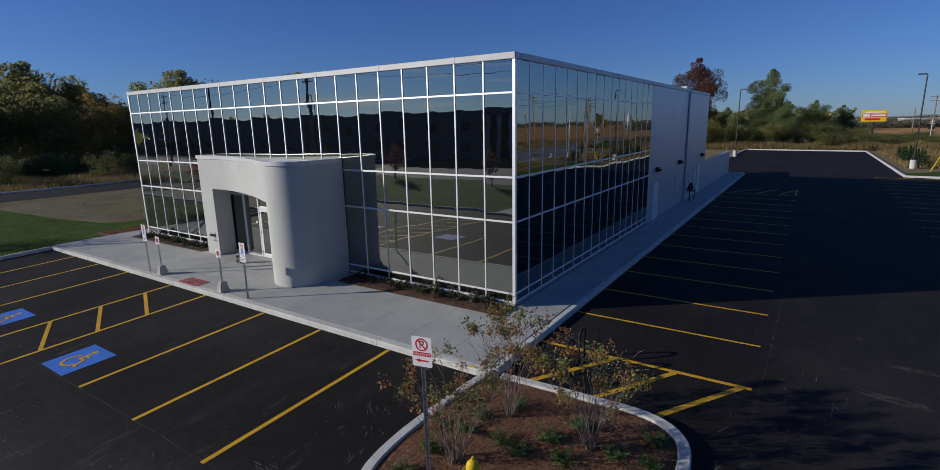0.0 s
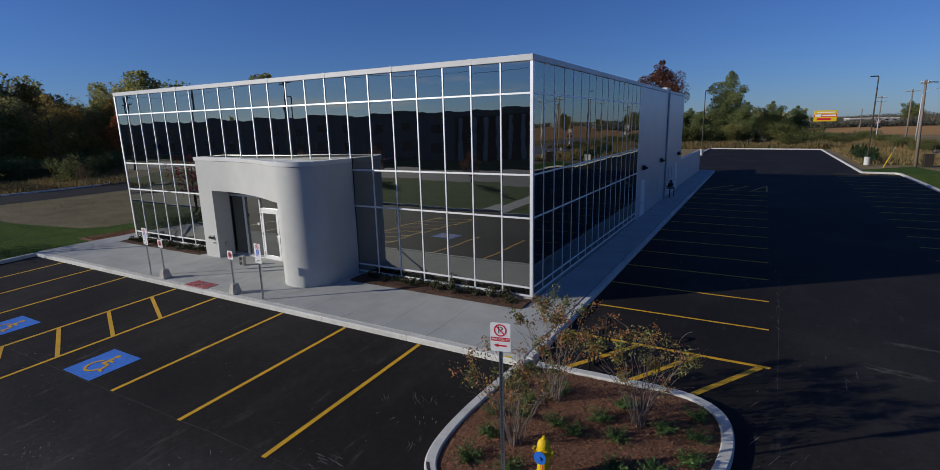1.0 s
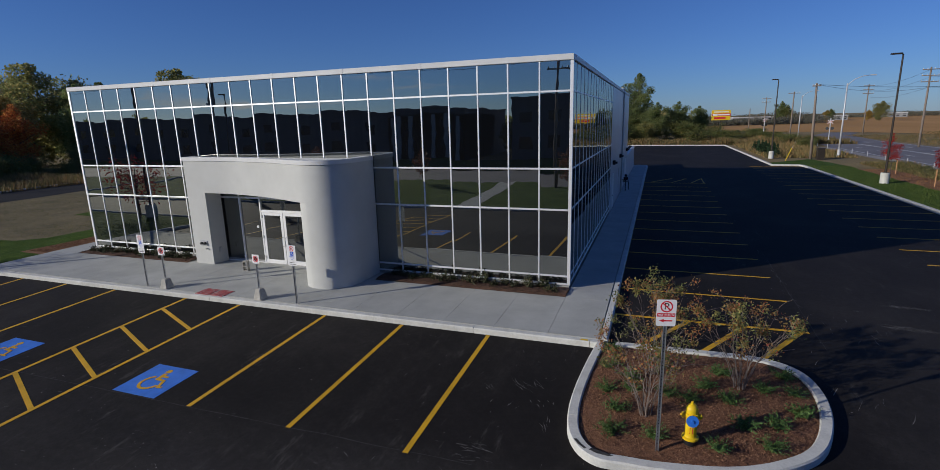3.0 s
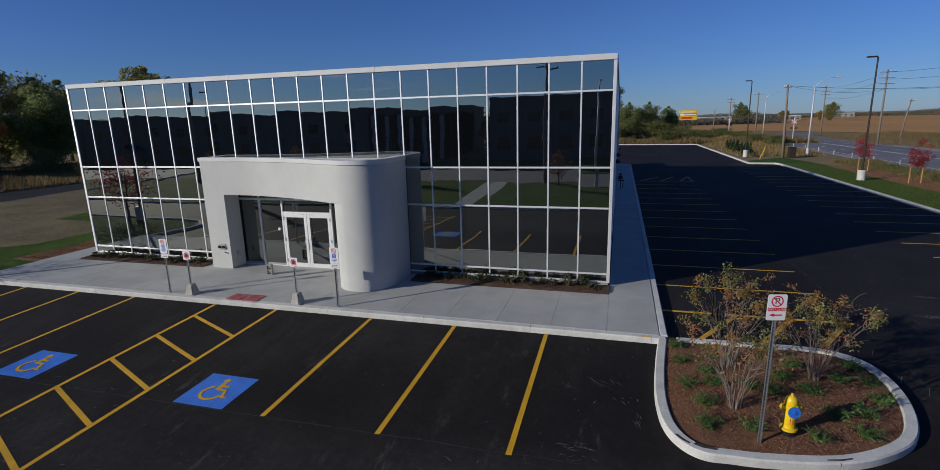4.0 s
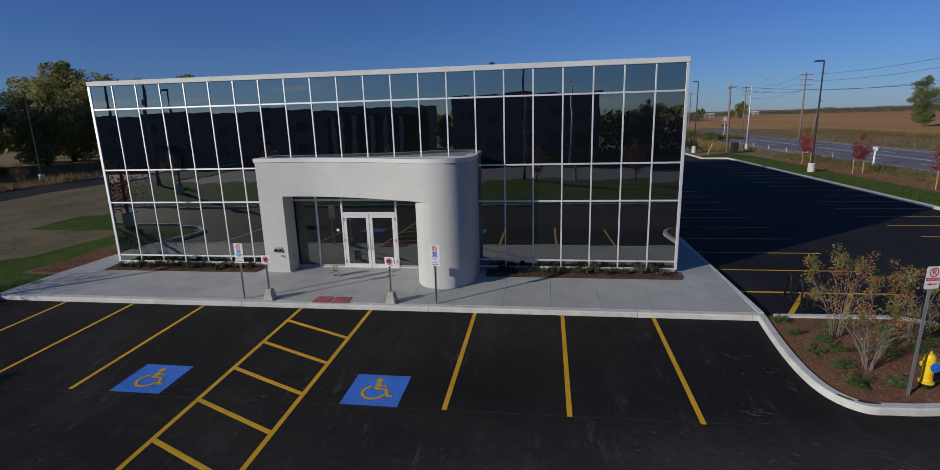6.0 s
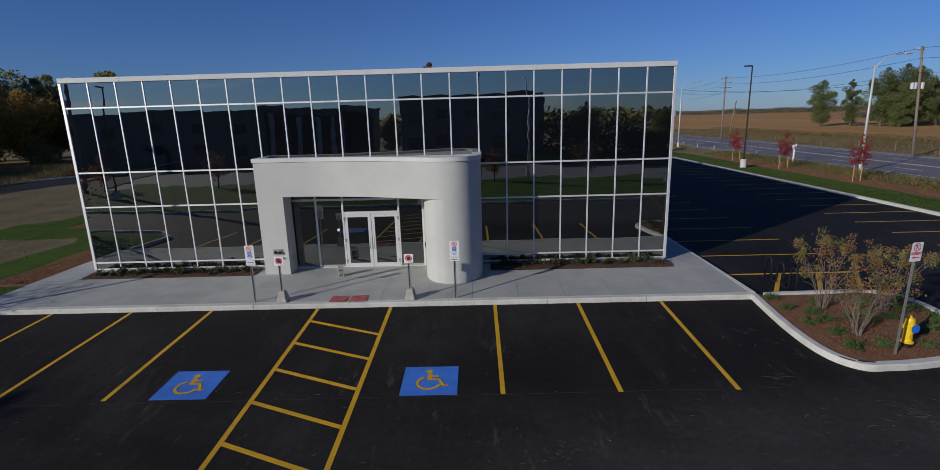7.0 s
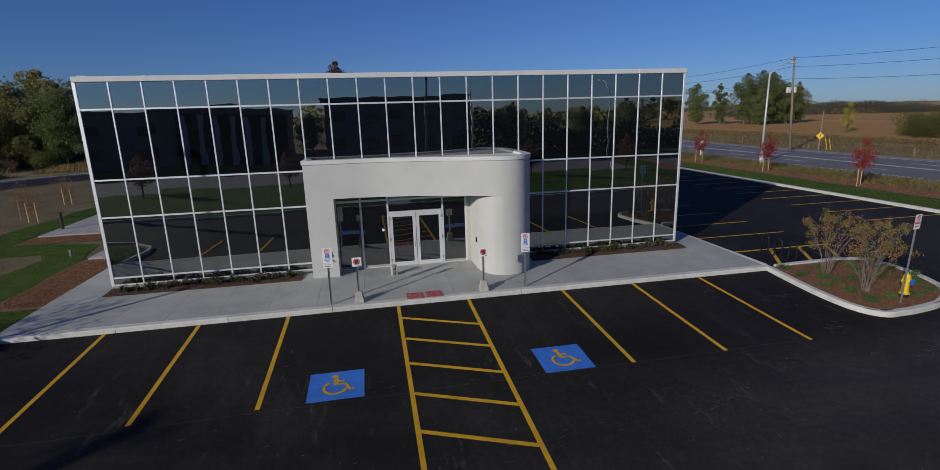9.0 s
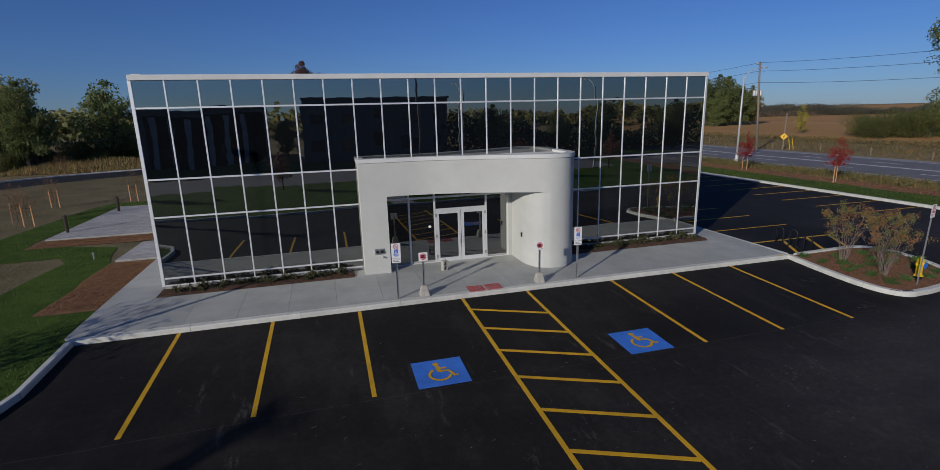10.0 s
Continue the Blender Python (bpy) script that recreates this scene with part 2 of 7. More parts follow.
M = dict(
    asphalt=asphalt_mat(),
    road=surface("asphalt_old", (0.15, 0.142, 0.148), (0.205, 0.195, 0.20), 0.85, grain=30, blotch=0.3, grain_amt=0.15),
    drive=surface("asphalt_drive", (0.024, 0.024, 0.025), (0.038, 0.038, 0.039), 0.9, grain=30, blotch=0.4, grain_amt=0.2, spec=0.12),
    concrete=surface("concrete_walk", (0.355, 0.357, 0.332), (0.45, 0.453, 0.42), 0.85, grain=55, blotch=0.9, grain_amt=0.10, bump=0.12, rnd=0.05),
    kerb=surface("concrete_kerb", (0.505, 0.50, 0.46), (0.64, 0.635, 0.585), 0.9, grain=24, blotch=2.2, grain_amt=0.12, bump=0.25, rnd=0.06),
    joint=surface("joint_dark", (0.275, 0.272, 0.25), (0.35, 0.347, 0.32), 0.95, grain=60, blotch=4),
    joint_black=surface("chipped_dark", (0.02, 0.02, 0.02), (0.06, 0.057, 0.055), 0.95, grain=60, blotch=12, grain_amt=0.4),
    plinth=surface("concrete_plinth", (0.28, 0.28, 0.27), (0.38, 0.375, 0.36), 0.9, grain=40, blotch=1.5),
    stucco=surface("stucco_white", (0.485, 0.487, 0.46), (0.55, 0.552, 0.522), 0.9, grain=110, blotch=0.8, grain_amt=0.05, bump=0.3, bump_dist=0.003),
    cap=surface("cap_white_metal", (0.60, 0.60, 0.585), (0.67, 0.67, 0.655), 0.38, grain=20, blotch=1.2, grain_amt=0.03, bump=0),
    roof=surface("roof_membrane", (0.60, 0.60, 0.585), (0.74, 0.74, 0.72), 0.8, grain=16, blotch=0.7, grain_amt=0.06, bump=0.1),
    frame=surface("frame_aluminium", (0.82, 0.82, 0.82), (0.88, 0.88, 0.88), 0.44, 0.5, grain=30, blotch=2, grain_amt=0.03, bump=0),
    glass=glass_mat("solar_glass", (0.98, 1.0, 0.92), 3.85, (0.14, 0.15, 0.16)),
    door_glass=glass_mat("door_glass", (0.97, 0.99, 0.95), 2.9, (0.20, 0.22, 0.22), 0.3),
    metal_wall=surface("metal_panel", (0.52, 0.535, 0.57), (0.58, 0.595, 0.63), 0.42, 0.55, grain=25, blotch=0.5, grain_amt=0.03, bump=0.02),
    dark_metal=surface("dark_metal", (0.012, 0.012, 0.014), (0.022, 0.021, 0.022), 0.45, 0.2, grain=60, blotch=3, grain_amt=0.15, bump=0.05),
    bronze=surface("bronze_pole", (0.035, 0.028, 0.022), (0.05, 0.04, 0.032), 0.5, 0.3, grain=40, blotch=2, grain_amt=0.12, bump=0),
    galv=surface("galvanised_steel", (0.42, 0.43, 0.44), (0.56, 0.57, 0.58), 0.42, 0.85, grain=18, blotch=6, grain_amt=0.12, bump=0),
    galv_light=surface("galvanised_pole", (0.52, 0.53, 0.54), (0.64, 0.64, 0.64), 0.55, 0.3, grain=18, blotch=3, grain_amt=0.08, bump=0),
    wood_pole=surface("pole_wood", (0.16, 0.125, 0.10), (0.27, 0.22, 0.18), 0.9, grain=25, blotch=1.2, grain_amt=0.3, bump=0.4, stretch=(6, 6, 0.6)),
    stake=surface("stake_wood", (0.50, 0.25, 0.11), (0.66, 0.36, 0.18), 0.85, grain=30, blotch=4, grain_amt=0.2, stretch=(8, 8, 0.8)),
    bark=surface("bark", (0.075, 0.055, 0.04), (0.16, 0.125, 0.095), 0.95, grain=22, blotch=3, grain_amt=0.35, bump=0.5, bump_dist=0.02, stretch=(4, 4, 0.6)),
    twig=surface("twig", (0.15, 0.115, 0.095), (0.25, 0.205, 0.175), 0.9, grain=40, blotch=5, grain_amt=0.2),
    mulch=surface("mulch", (0.125, 0.055, 0.029), (0.26, 0.125, 0.066), 0.95, grain=48, blotch=14, grain_amt=0.6, bump=1.0, bump_dist=0.03),
    mulch_loose=surface("mulch_loose", (0.14, 0.066, 0.030), (0.28, 0.14, 0.064), 0.95, grain=26, blotch=5, grain_amt=0.5, bump=0.35, bump_dist=0.02),
    bed_mulch=surface("bed_mulch", (0.05, 0.028, 0.018), (0.13, 0.065, 0.038), 0.95, grain=40, blotch=8, grain_amt=0.6, bump=0.8, bump_dist=0.03),
    chip=surface("mulch_chip", (0.13, 0.058, 0.032), (0.32, 0.17, 0.095), 0.95, grain=20, blotch=14, grain_amt=0.4, bump=0),
    soil=surface("bare_soil", (0.105, 0.088, 0.038), (0.205, 0.160, 0.078), 0.95, grain=9, blotch=0.33, grain_amt=0.45, bump=0.8, bump_dist=0.05),
    lawn=surface("lawn", (0.042, 0.080, 0.013), (0.082, 0.132, 0.022), 0.95, grain=28, blotch=0.8, grain_amt=0.5, bump=0.8, bump_dist=0.03, spec=0.1),
    meadow=surface("meadow", (0.19, 0.15, 0.075), (0.32, 0.24, 0.125), 0.95, grain=4, blotch=0.05, grain_amt=0.4, bump=0.3, bump_dist=0.1, spec=0.1),
    field=surface("ploughed_field", (0.41, 0.225, 0.082), (0.53, 0.30, 0.118), 0.95, grain=2.5, blotch=0.02, grain_amt=0.16, bump=0.12, bump_dist=0.15, stretch=(1, 0.15, 1, 20), spec=0.1),
    gravel=surface("gravel", (0.24, 0.22, 0.20), (0.36, 0.34, 0.31), 0.95, grain=14, blotch=1, grain_amt=0.3),
    paver=surface("paver", (0.30, 0.29, 0.29), (0.40, 0.385, 0.38), 0.9, grain=40, blotch=3, grain_amt=0.15, rnd=0.14),
    yellow=worn_paint("paint_yellow", (0.70, 0.385, 0.008), (0.14, 0.09, 0.03), 0.70),
    blue=worn_paint("paint_blue", (0.045, 0.20, 0.70), (0.10, 0.17, 0.33), 0.66),
    white_line=worn_paint("paint_white", (0.55, 0.55, 0.54), (0.15, 0.15, 0.15), 0.6),
    red_plate=worn_paint("tactile_red", (0.42, 0.055, 0.06), (0.40, 0.26, 0.24), 0.52),
    hyd_yellow=surface("hydrant_yellow", (0.72, 0.47, 0.012), (0.80, 0.55, 0.02), 0.35, grain=30, blotch=5, grain_amt=0.08, bump=0.1),
    hyd_blue=surface("hydrant_blue", (0.02, 0.13, 0.55), (0.03, 0.17, 0.62), 0.4, grain=30, blotch=5, grain_amt=0.1, bump=0),
    yellow_plastic=surface("plastic_yellow", (0.70, 0.47, 0.01), (0.78, 0.54, 0.02), 0.45, grain=20, blotch=2, grain_amt=0.05, bump=0),
    sign_white=surface("sign_white", (0.76, 0.76, 0.76), (0.82, 0.82, 0.82), 0.4, grain=20, blotch=4, grain_amt=0.03, bump=0),
    sign_red=surface("sign_red", (0.55, 0.015, 0.03), (0.62, 0.02, 0.04), 0.4, grain=20, blotch=4, grain_amt=0.04, bump=0),
    sign_black=surface("sign_black", (0.012, 0.012, 0.012), (0.02, 0.02, 0.02), 0.4, grain=20, blotch=4, grain_amt=0.04, bump=0),
    sign_blue=surface("sign_blue", (0.02, 0.10, 0.55), (0.03, 0.13, 0.6), 0.4, grain=20, blotch=4, grain_amt=0.04, bump=0),
    amber=surface("sign_amber", (0.75, 0.42, 0.01), (0.8, 0.47, 0.015), 0.45, grain=20, blotch=4, grain_amt=0.04, bump=0),
    interior=surface("interior_grey", (0.32, 0.32, 0.32), (0.42, 0.42, 0.42), 0.9, grain=10, blotch=0.6, grain_amt=0.1, bump=0),
    dark_clad=surface("cladding_grey", (0.075, 0.075, 0.078), (0.115, 0.115, 0.118), 0.7, grain=10, blotch=0.4, grain_amt=0.1, bump=0, stretch=(3, 3, 0.3)),
    pale_clad=surface("cladding_pale", (0.235, 0.235, 0.235), (0.31, 0.31, 0.305), 0.7, grain=6, blotch=0.2, grain_amt=0.1, bump=0),
    cinder=surface("cinder_block", (0.34, 0.325, 0.29), (0.48, 0.46, 0.41), 0.95, grain=60, blotch=6, grain_amt=0.2, bump=0.5),
    leaf_wood=leaf_mat("leaves_woods", [(0, (0.15, 0.175, 0.065)), (0.5, (0.27, 0.275, 0.10)), (0.85, (0.37, 0.32, 0.12)), (1, (0.46, 0.34, 0.13))], 0.55),
    leaf_green=leaf_mat("leaves_green", [(0, (0.105, 0.155, 0.055)), (0.6, (0.195, 0.24, 0.088)), (1, (0.30, 0.28, 0.11))], 0.52),
    leaf_rust=leaf_mat("leaves_rust", [(0, (0.12, 0.045, 0.032)), (0.5, (0.21, 0.085, 0.05)), (1, (0.27, 0.13, 0.07))], 0.35),
    leaf_orange=leaf_mat("leaves_orange", [(0, (0.30, 0.06, 0.025)), (0.5, (0.50, 0.15, 0.04)), (1, (0.55, 0.28, 0.07))], 0.5),
    leaf_yellow=leaf_mat("leaves_gold", [(0, (0.26, 0.19, 0.05)), (0.6, (0.42, 0.30, 0.08)), (1, (0.50, 0.30, 0.10))], 0.5),
    # distant leaves, greyed so that the colour itself carries the haze
    leaf_hazed=leaf_mat("leaves_hazed", [(0, (0.10, 0.11, 0.085)), (0.6, (0.145, 0.145, 0.105)), (1, (0.20, 0.165, 0.12))], 0.3),
    meadow_grass=leaf_mat("meadow_grass", [(0, (0.07, 0.085, 0.028)), (0.5, (0.13, 0.115, 0.045)), (1, (0.22, 0.165, 0.08))], 0.3),
    dark_pane=surface("dark_window", (0.012, 0.014, 0.018), (0.02, 0.022, 0.028), 0.12, grain=3, blotch=0.4, grain_amt=0.1, bump=0, spec=0.5),
    scuff=surface("chalky_scuff", (0.05, 0.048, 0.046), (0.20, 0.19, 0.18), 0.9, grain=60, blotch=9, grain_amt=0.35, bump=0),
    seam=surface("paving_seam", (0.022, 0.021, 0.02), (0.055, 0.052, 0.05), 0.9, grain=40, blotch=5, grain_amt=0.4, bump=0),
    leaf_red=leaf_mat("leaves_red", [(0, (0.20, 0.012, 0.018)), (0.6, (0.36, 0.025, 0.03)), (1, (0.42, 0.09, 0.04))]),
    leaf_autumn=leaf_mat("leaves_autumn", [(0, (0.27, 0.20, 0.075)), (0.5, (0.37, 0.22, 0.08)), (0.82, (0.37, 0.14, 0.055)), (1, (0.32, 0.06, 0.035))], 0.35),
    leaf_olive=leaf_mat("leaves_olive", [(0, (0.12, 0.15, 0.05)), (0.6, (0.22, 0.225, 0.075)), (1, (0.34, 0.28, 0.09))], 0.35),
    leaf_thicket=leaf_mat("leaves_thicket", [(0, (0.07, 0.10, 0.03)), (0.55, (0.14, 0.165, 0.05)), (0.9, (0.22, 0.20, 0.065)), (1, (0.30, 0.19, 0.07))], 0.4),
    leaf_juniper=leaf_mat("leaves_juniper", [(0, (0.045, 0.095, 0.026)), (0.6, (0.085, 0.155, 0.040)), (1, (0.15, 0.23, 0.07))], 0.2),
    leaf_bed=leaf_mat("leaves_bed", [(0, (0.03, 0.04, 0.016)), (0.6, (0.06, 0.07, 0.03)), (0.92, (0.12, 0.09, 0.05)), (1, (0.2, 0.11, 0.06))], 0.1),
    leaf_conifer=leaf_mat("leaves_conifer", [(0, (0.015, 0.04, 0.016)), (1, (0.04, 0.075, 0.03))], 0.1),
    grass=leaf_mat("grass_blades", [(0, (0.046, 0.078, 0.013)), (0.7, (0.088, 0.128, 0.025)), (1, (0.16, 0.18, 0.05))], 0.3),
    tall_grass=leaf_mat("tall_dry_grass", [(0, (0.10, 0.105, 0.036)), (0.4, (0.19, 0.155, 0.06)), (0.75, (0.30, 0.205, 0.085)), (1, (0.36, 0.19, 0.08))], 0.3),
)


# ---- mesh helpers ----
FALL = 0.041    # the lot falls from the walkway towards the street


def grade(y):
    return FALL * (min(9.9, max(-6.2, y)) - 9.9)


def settle(bm):
    """Lay a flat mesh on the sloping ground."""
    for y in (9.9, -6.2):
        bmesh.ops.bisect_plane(bm, geom=bm.verts[:] + bm.edges[:] + bm.faces[:], plane_co=(0, y, 0), plane_no=(0, 1, 0))
    for v in bm.verts:
        v.co.z += grade(v.co.y)
    return bm


def place_copy(ob, m):
    m = m.copy()
    m.translation.z += grade(m.translation.y)
    return copy_thing(ob, m)


def finish(bm, name, mat, smooth=False):
    me = bpy.data.meshes.new(name)
    bmesh.ops.recalc_face_normals(bm, faces=bm.faces)
    bm.to_mesh(me)
    bm.free()
    me.materials.append(mat)
    if smooth:
        for p in me.polygons:
            p.use_smooth = True
    return me


def part(name, bm, mat, parent=None, label="", smooth=False):
    ob = new(name, bm if isinstance(bm, bpy.types.Mesh) else finish(bm, name, mat, smooth))
    ob.parent = parent
    return tagged(ob, label)


def thing(name, x, y, z, label, category, group="", kind="", rz=0):
    ob = new(name)
    ob.empty_display_size = 0.2
    ob.matrix_world = pose(x, y, z + grade(y), 0, 0, rz)
    return tagged(ob, label, category, group, kind)


def whole(name, bm, mat, label, category, group="", kind="", smooth=False):
    return tagged(new(name, finish(bm, name, mat, smooth)), label, category, group, kind)


def box(bm, x0, x1, y0, y1, z0, z1, bevel=0.0):
    vs = bmesh.ops.create_cube(bm, size=1)["verts"]
    for v in vs:
        v.co = Vector(((x0 + x1) / 2 + v.co.x * (x1 - x0), (y0 + y1) / 2 + v.co.y * (y1 - y0), (z0 + z1) / 2 + v.co.z * (z1 - z0)))
    if bevel:
        es = list({e for v in vs for e in v.link_edges})
        bmesh.ops.bevel(bm, geom=es, offset=bevel, segments=1, affect="EDGES")


def boxed(*a, **k):
    bm = bmesh.new()
    box(bm, *a, **k)
    return bm


def tube(bm, pts, radii, sides=8, cap=True):
    """A tapered tube through the points."""
    pts = [Vector(p) for p in pts]
    if not isinstance(radii, (list, tuple)):
        radii = [radii] * len(pts)
    rings = []
    for i, p in enumerate(pts):
        d = (pts[min(i + 1, len(pts) - 1)] - pts[max(i - 1, 0)]).normalized()
        u = d.cross(Vector((0, 0, 1)) if abs(d.z) < 0.95 else Vector((1, 0, 0))).normalized()
        w = d.cross(u)
        rings.append([bm.verts.new(p + (u * math.cos(2 * math.pi * k / sides) + w * math.sin(2 * math.pi * k / sides)) * radii[i]) for k in range(sides)])
    for a, b in zip(rings, rings[1:]):
        for k in range(sides):
            bm.faces.new((a[k], a[(k + 1) % sides], b[(k + 1) % sides], b[k]))
    if cap:
        bm.faces.new(rings[0][::-1])
        bm.faces.new(rings[-1])


def lathe(bm, profile, sides=20, x=0, y=0, axis="z"):
    """Turns (radius, height) pairs round an axis."""
    rings = []
    for r, h in profile:
        ring = []
        for k in range(sides):
            a = 2 * math.pi * k / sides
            c, s = r * math.cos(a), r * math.sin(a)
            ring.append(bm.verts.new({"z": (x + c, y + s, h), "x": (h, y + c, x + s), "y": (x + c, h, y + s)}[axis]))
        rings.append(ring)
    for a, b in zip(rings, rings[1:]):
        for k in range(sides):
            bm.faces.new((a[k], a[(k + 1) % sides], b[(k + 1) % sides], b[k]))
    bm.faces.new(rings[0][::-1])
    bm.faces.new(rings[-1])


def spline(ctrl, per=6, closed=False):
    """Catmull-Rom through plan points."""
    c = [Vector(p) for p in ctrl]
    n = len(c)
    out = []
    for i in range(n if closed else n - 1):
        p0, p1, p2, p3 = (c[(i - 1) % n] if closed or i else c[0]), c[i], c[(i + 1) % n], (c[(i + 2) % n] if closed or i + 2 < n else c[-1])
        for k in range(per):
            t = k / per
            out.append(0.5 * (2 * p1 + (p2 - p0) * t + (2 * p0 - 5 * p1 + 4 * p2 - p3) * t * t + (3 * p1 - p0 - 3 * p2 + p3) * t ** 3))
    if not closed:
        out.append(c[-1])
    return out


def prism(bm, plan, z0, z1):
    lo = [bm.verts.new((p[0], p[1], z0)) for p in plan]
    hi = [bm.verts.new((p[0], p[1], z1)) for p in plan]
    n = len(plan)
    for i in range(n):
        bm.faces.new((lo[i], lo[(i + 1) % n], hi[(i + 1) % n], hi[i]))
    bm.faces.new(lo[::-1])
    bm.faces.new(hi)


def offset_line(pts, d):
    """Plan points moved d to the left of the way they run."""
    out = []
    for i, p in enumerate(pts):
        t = (Vector(pts[min(i + 1, len(pts) - 1)]) - Vector(pts[max(i - 1, 0)]))
        t = Vector((t[0], t[1])).normalized()
        out.append(Vector((p[0] - t.y * d, p[1] + t.x * d)))
    return out


def ribbon(bm, pts, width, z, thick=0.0):
    """A flat stripe along plan points."""
    a, b = offset_line(pts, width / 2), offset_line(pts, -width / 2)
    va = [bm.verts.new((p.x, p.y, z)) for p in a]
    vb = [bm.verts.new((p.x, p.y, z)) for p in b]
    for i in range(len(pts) - 1):
        bm.faces.new((va[i], va[i + 1], vb[i + 1], vb[i]))


def resample(pts, step):
    pts = [Vector((p[0], p[1])) for p in pts]
    out = [pts[0]]
    for a, b in zip(pts, pts[1:]):
        d = (b - a).length
        n = max(1, round(d / step))
        out += [a + (b - a) * (k / n) for k in range(1, n + 1)]
    return out


def ragged(pts, step=0.6, amt=0.12, seed=0):
    """A closed plan outline with uneven edges."""
    out = []
    n = len(pts)
    for i in range(n):
        a, b = Vector(pts[i]), Vector(pts[(i + 1) % n])
        k = max(1, int((b - a).length / step))
        for j in range(k):
            p = a + (b - a) * (j / k)
            q = Vector((p.x * 0.9 + seed, p.y * 0.9, seed * 1.7))
            out.append((p.x + amt * noise.noise(q), p.y + amt * noise.noise(q + Vector((31, 7, 2)))))
    return out


def sheet(name, plan, z, mat, label, category, kind="structure"):
    bm = bmesh.new()
    f = bm.faces.new([bm.verts.new((p[0], p[1], z)) for p in plan])
    bmesh.ops.triangulate(bm, faces=[f])
    return whole(name, settle(bm), mat, label, category, kind=kind)


def pieces_mesh(name, verts, faces, mat):
    me = bpy.data.meshes.new(name)
    me.from_pydata(verts, [], faces)
    me.materials.append(mat)
    return me


def leaf_mesh(name, centres, sizes, mat, rng, flat=0.0, aspect=0.55):
    """One small folded diamond for each centre."""
    centres = np.asarray(centres, float)
    n = len(centres)
    sizes = np.broadcast_to(np.asarray(sizes, float), (n,))[:, None]
    d = rng.normal(size=(n, 3))
    d[:, 2] *= 1 - flat
    d /= np.linalg.norm(d, axis=1)[:, None]
    e = rng.normal(size=(n, 3))
    e -= d * (e * d).sum(1)[:, None]
    e /= np.linalg.norm(e, axis=1)[:, None]
    v = np.stack([centres - d * sizes, centres + e * sizes * aspect, centres + d * sizes, centres - e * sizes * aspect], 1).reshape(-1, 3)
    f = np.arange(n * 4).reshape(-1, 4)
    return pieces_mesh(name, v.tolist(), f.tolist(), mat)


def blade_mesh(name, xy, z, heights, mat, rng, width=0.02, lean=0.35):
    """Upright grass blades as narrow triangles."""
    xy = np.asarray(xy, float)
    n = len(xy)
    a = rng.uniform(0, 2 * np.pi, n)
    h = np.broadcast_to(np.asarray(heights, float), (n,))
    zz = np.broadcast_to(np.asarray(z, float), (n,))
    wv = np.stack([np.cos(a), np.sin(a)], 1) * width
    lv = rng.normal(size=(n, 2)) * (lean * h)[:, None]
    b0 = np.column_stack([xy - wv, zz])
    b1 = np.column_stack([xy + wv, zz])
    tp = np.column_stack([xy + lv, zz + h])
    v = np.stack([b0, b1, tp], 1).reshape(-1, 3)
    return pieces_mesh(name, v.tolist(), np.arange(n * 3).reshape(-1, 3).tolist(), mat)


def text_mesh(words, size, mat, name):
    cu = bpy.data.curves.new("words", "FONT")
    cu.body, cu.size, cu.align_x, cu.align_y = words, size, "CENTER", "CENTER"
    ob = bpy.data.objects.new("words", cu)
    scene.collection.objects.link(ob)
    bpy.context.view_layer.update()
    me = bpy.data.meshes.new_from_object(ob.evaluated_get(bpy.context.evaluated_depsgraph_get()))
    bpy.data.objects.remove(ob)
    me.name = name
    me.materials.clear()
    me.materials.append(mat)
    return me


# ---- ground, lot, roads ----
XR, XL, YF = -6.06, -28.61, 13.69   # right and left wall, front wall


def walk_z(x, y):
    return 0.15 + max(0.0, min(0.03, 0.010 * (y - 9.8), 0.06 * (-4.35 - x)))


bm = bmesh.new()
bmesh.ops.create_grid(bm, x_segments=40, y_segments=40, size=2400)
for v in bm.verts:
    v.co.z = -0.05
whole("ground", settle(bm), M["meadow"], "open meadow ground with dry autumn grass", "ground", kind="structure")

LOT = [(-56, -4.1), (-32, -4.1), (11.4, -5.7), (11.4, 62.2), (8.6, 62.8), (8.4, 105.2), (-9.0, 107.4), (-9.0, 66.0), (-6.0, 61.0), (-4.45, 61.0), (-4.45, 9.9), (-29.9, 9.9), (-29.9, 7.0), (-30.2, 5.8), (-31.2, 4.8), (-33.0, 4.3), (-56, 4.1)]
sheet("parking_lot", LOT, 0.0, M["asphalt"], "fresh black asphalt parking lot with dusty scuffs", "parking lot")
# the verge and the road to the side
sheet("lawn_verge", ragged([(11.5, -30), (15.4, -30), (15.4, 63), (14.2, 71), (9.0, 66.0), (8.7, 63.0), (11.5, 62.4)], 1.2, 0.25, 3), 0.10, M["lawn"], "mown green lawn strip beside the parking lot", "lawn")
sheet("mulch_strip", ragged([(15.2, -30), (17.7, -30), (17.7, 58), (15.2, 58)], 0.9, 0.35, 5), 0.112, M["mulch_loose"], "red brown mulch strip under the young maples", "mulch")
sheet("road", [(23.2, -300), (37.0, -300), (37.0, 120), (41.0, 150), (48, 168), (42, 172), (33.5, 152), (26.0, 122), (23.2, 98)], -0.004, M["road"], "grey worn two-way asphalt road", "road")
for k, (xa, xb) in enumerate(((21.6, 23.2), (37.0, 38.4))):
    sheet("road_shoulder", [(xa, -300), (xb, -300), (xb, 98), (xa, 98)], -0.012, M["gravel"], "pale gravel shoulder along the road", "shoulder")
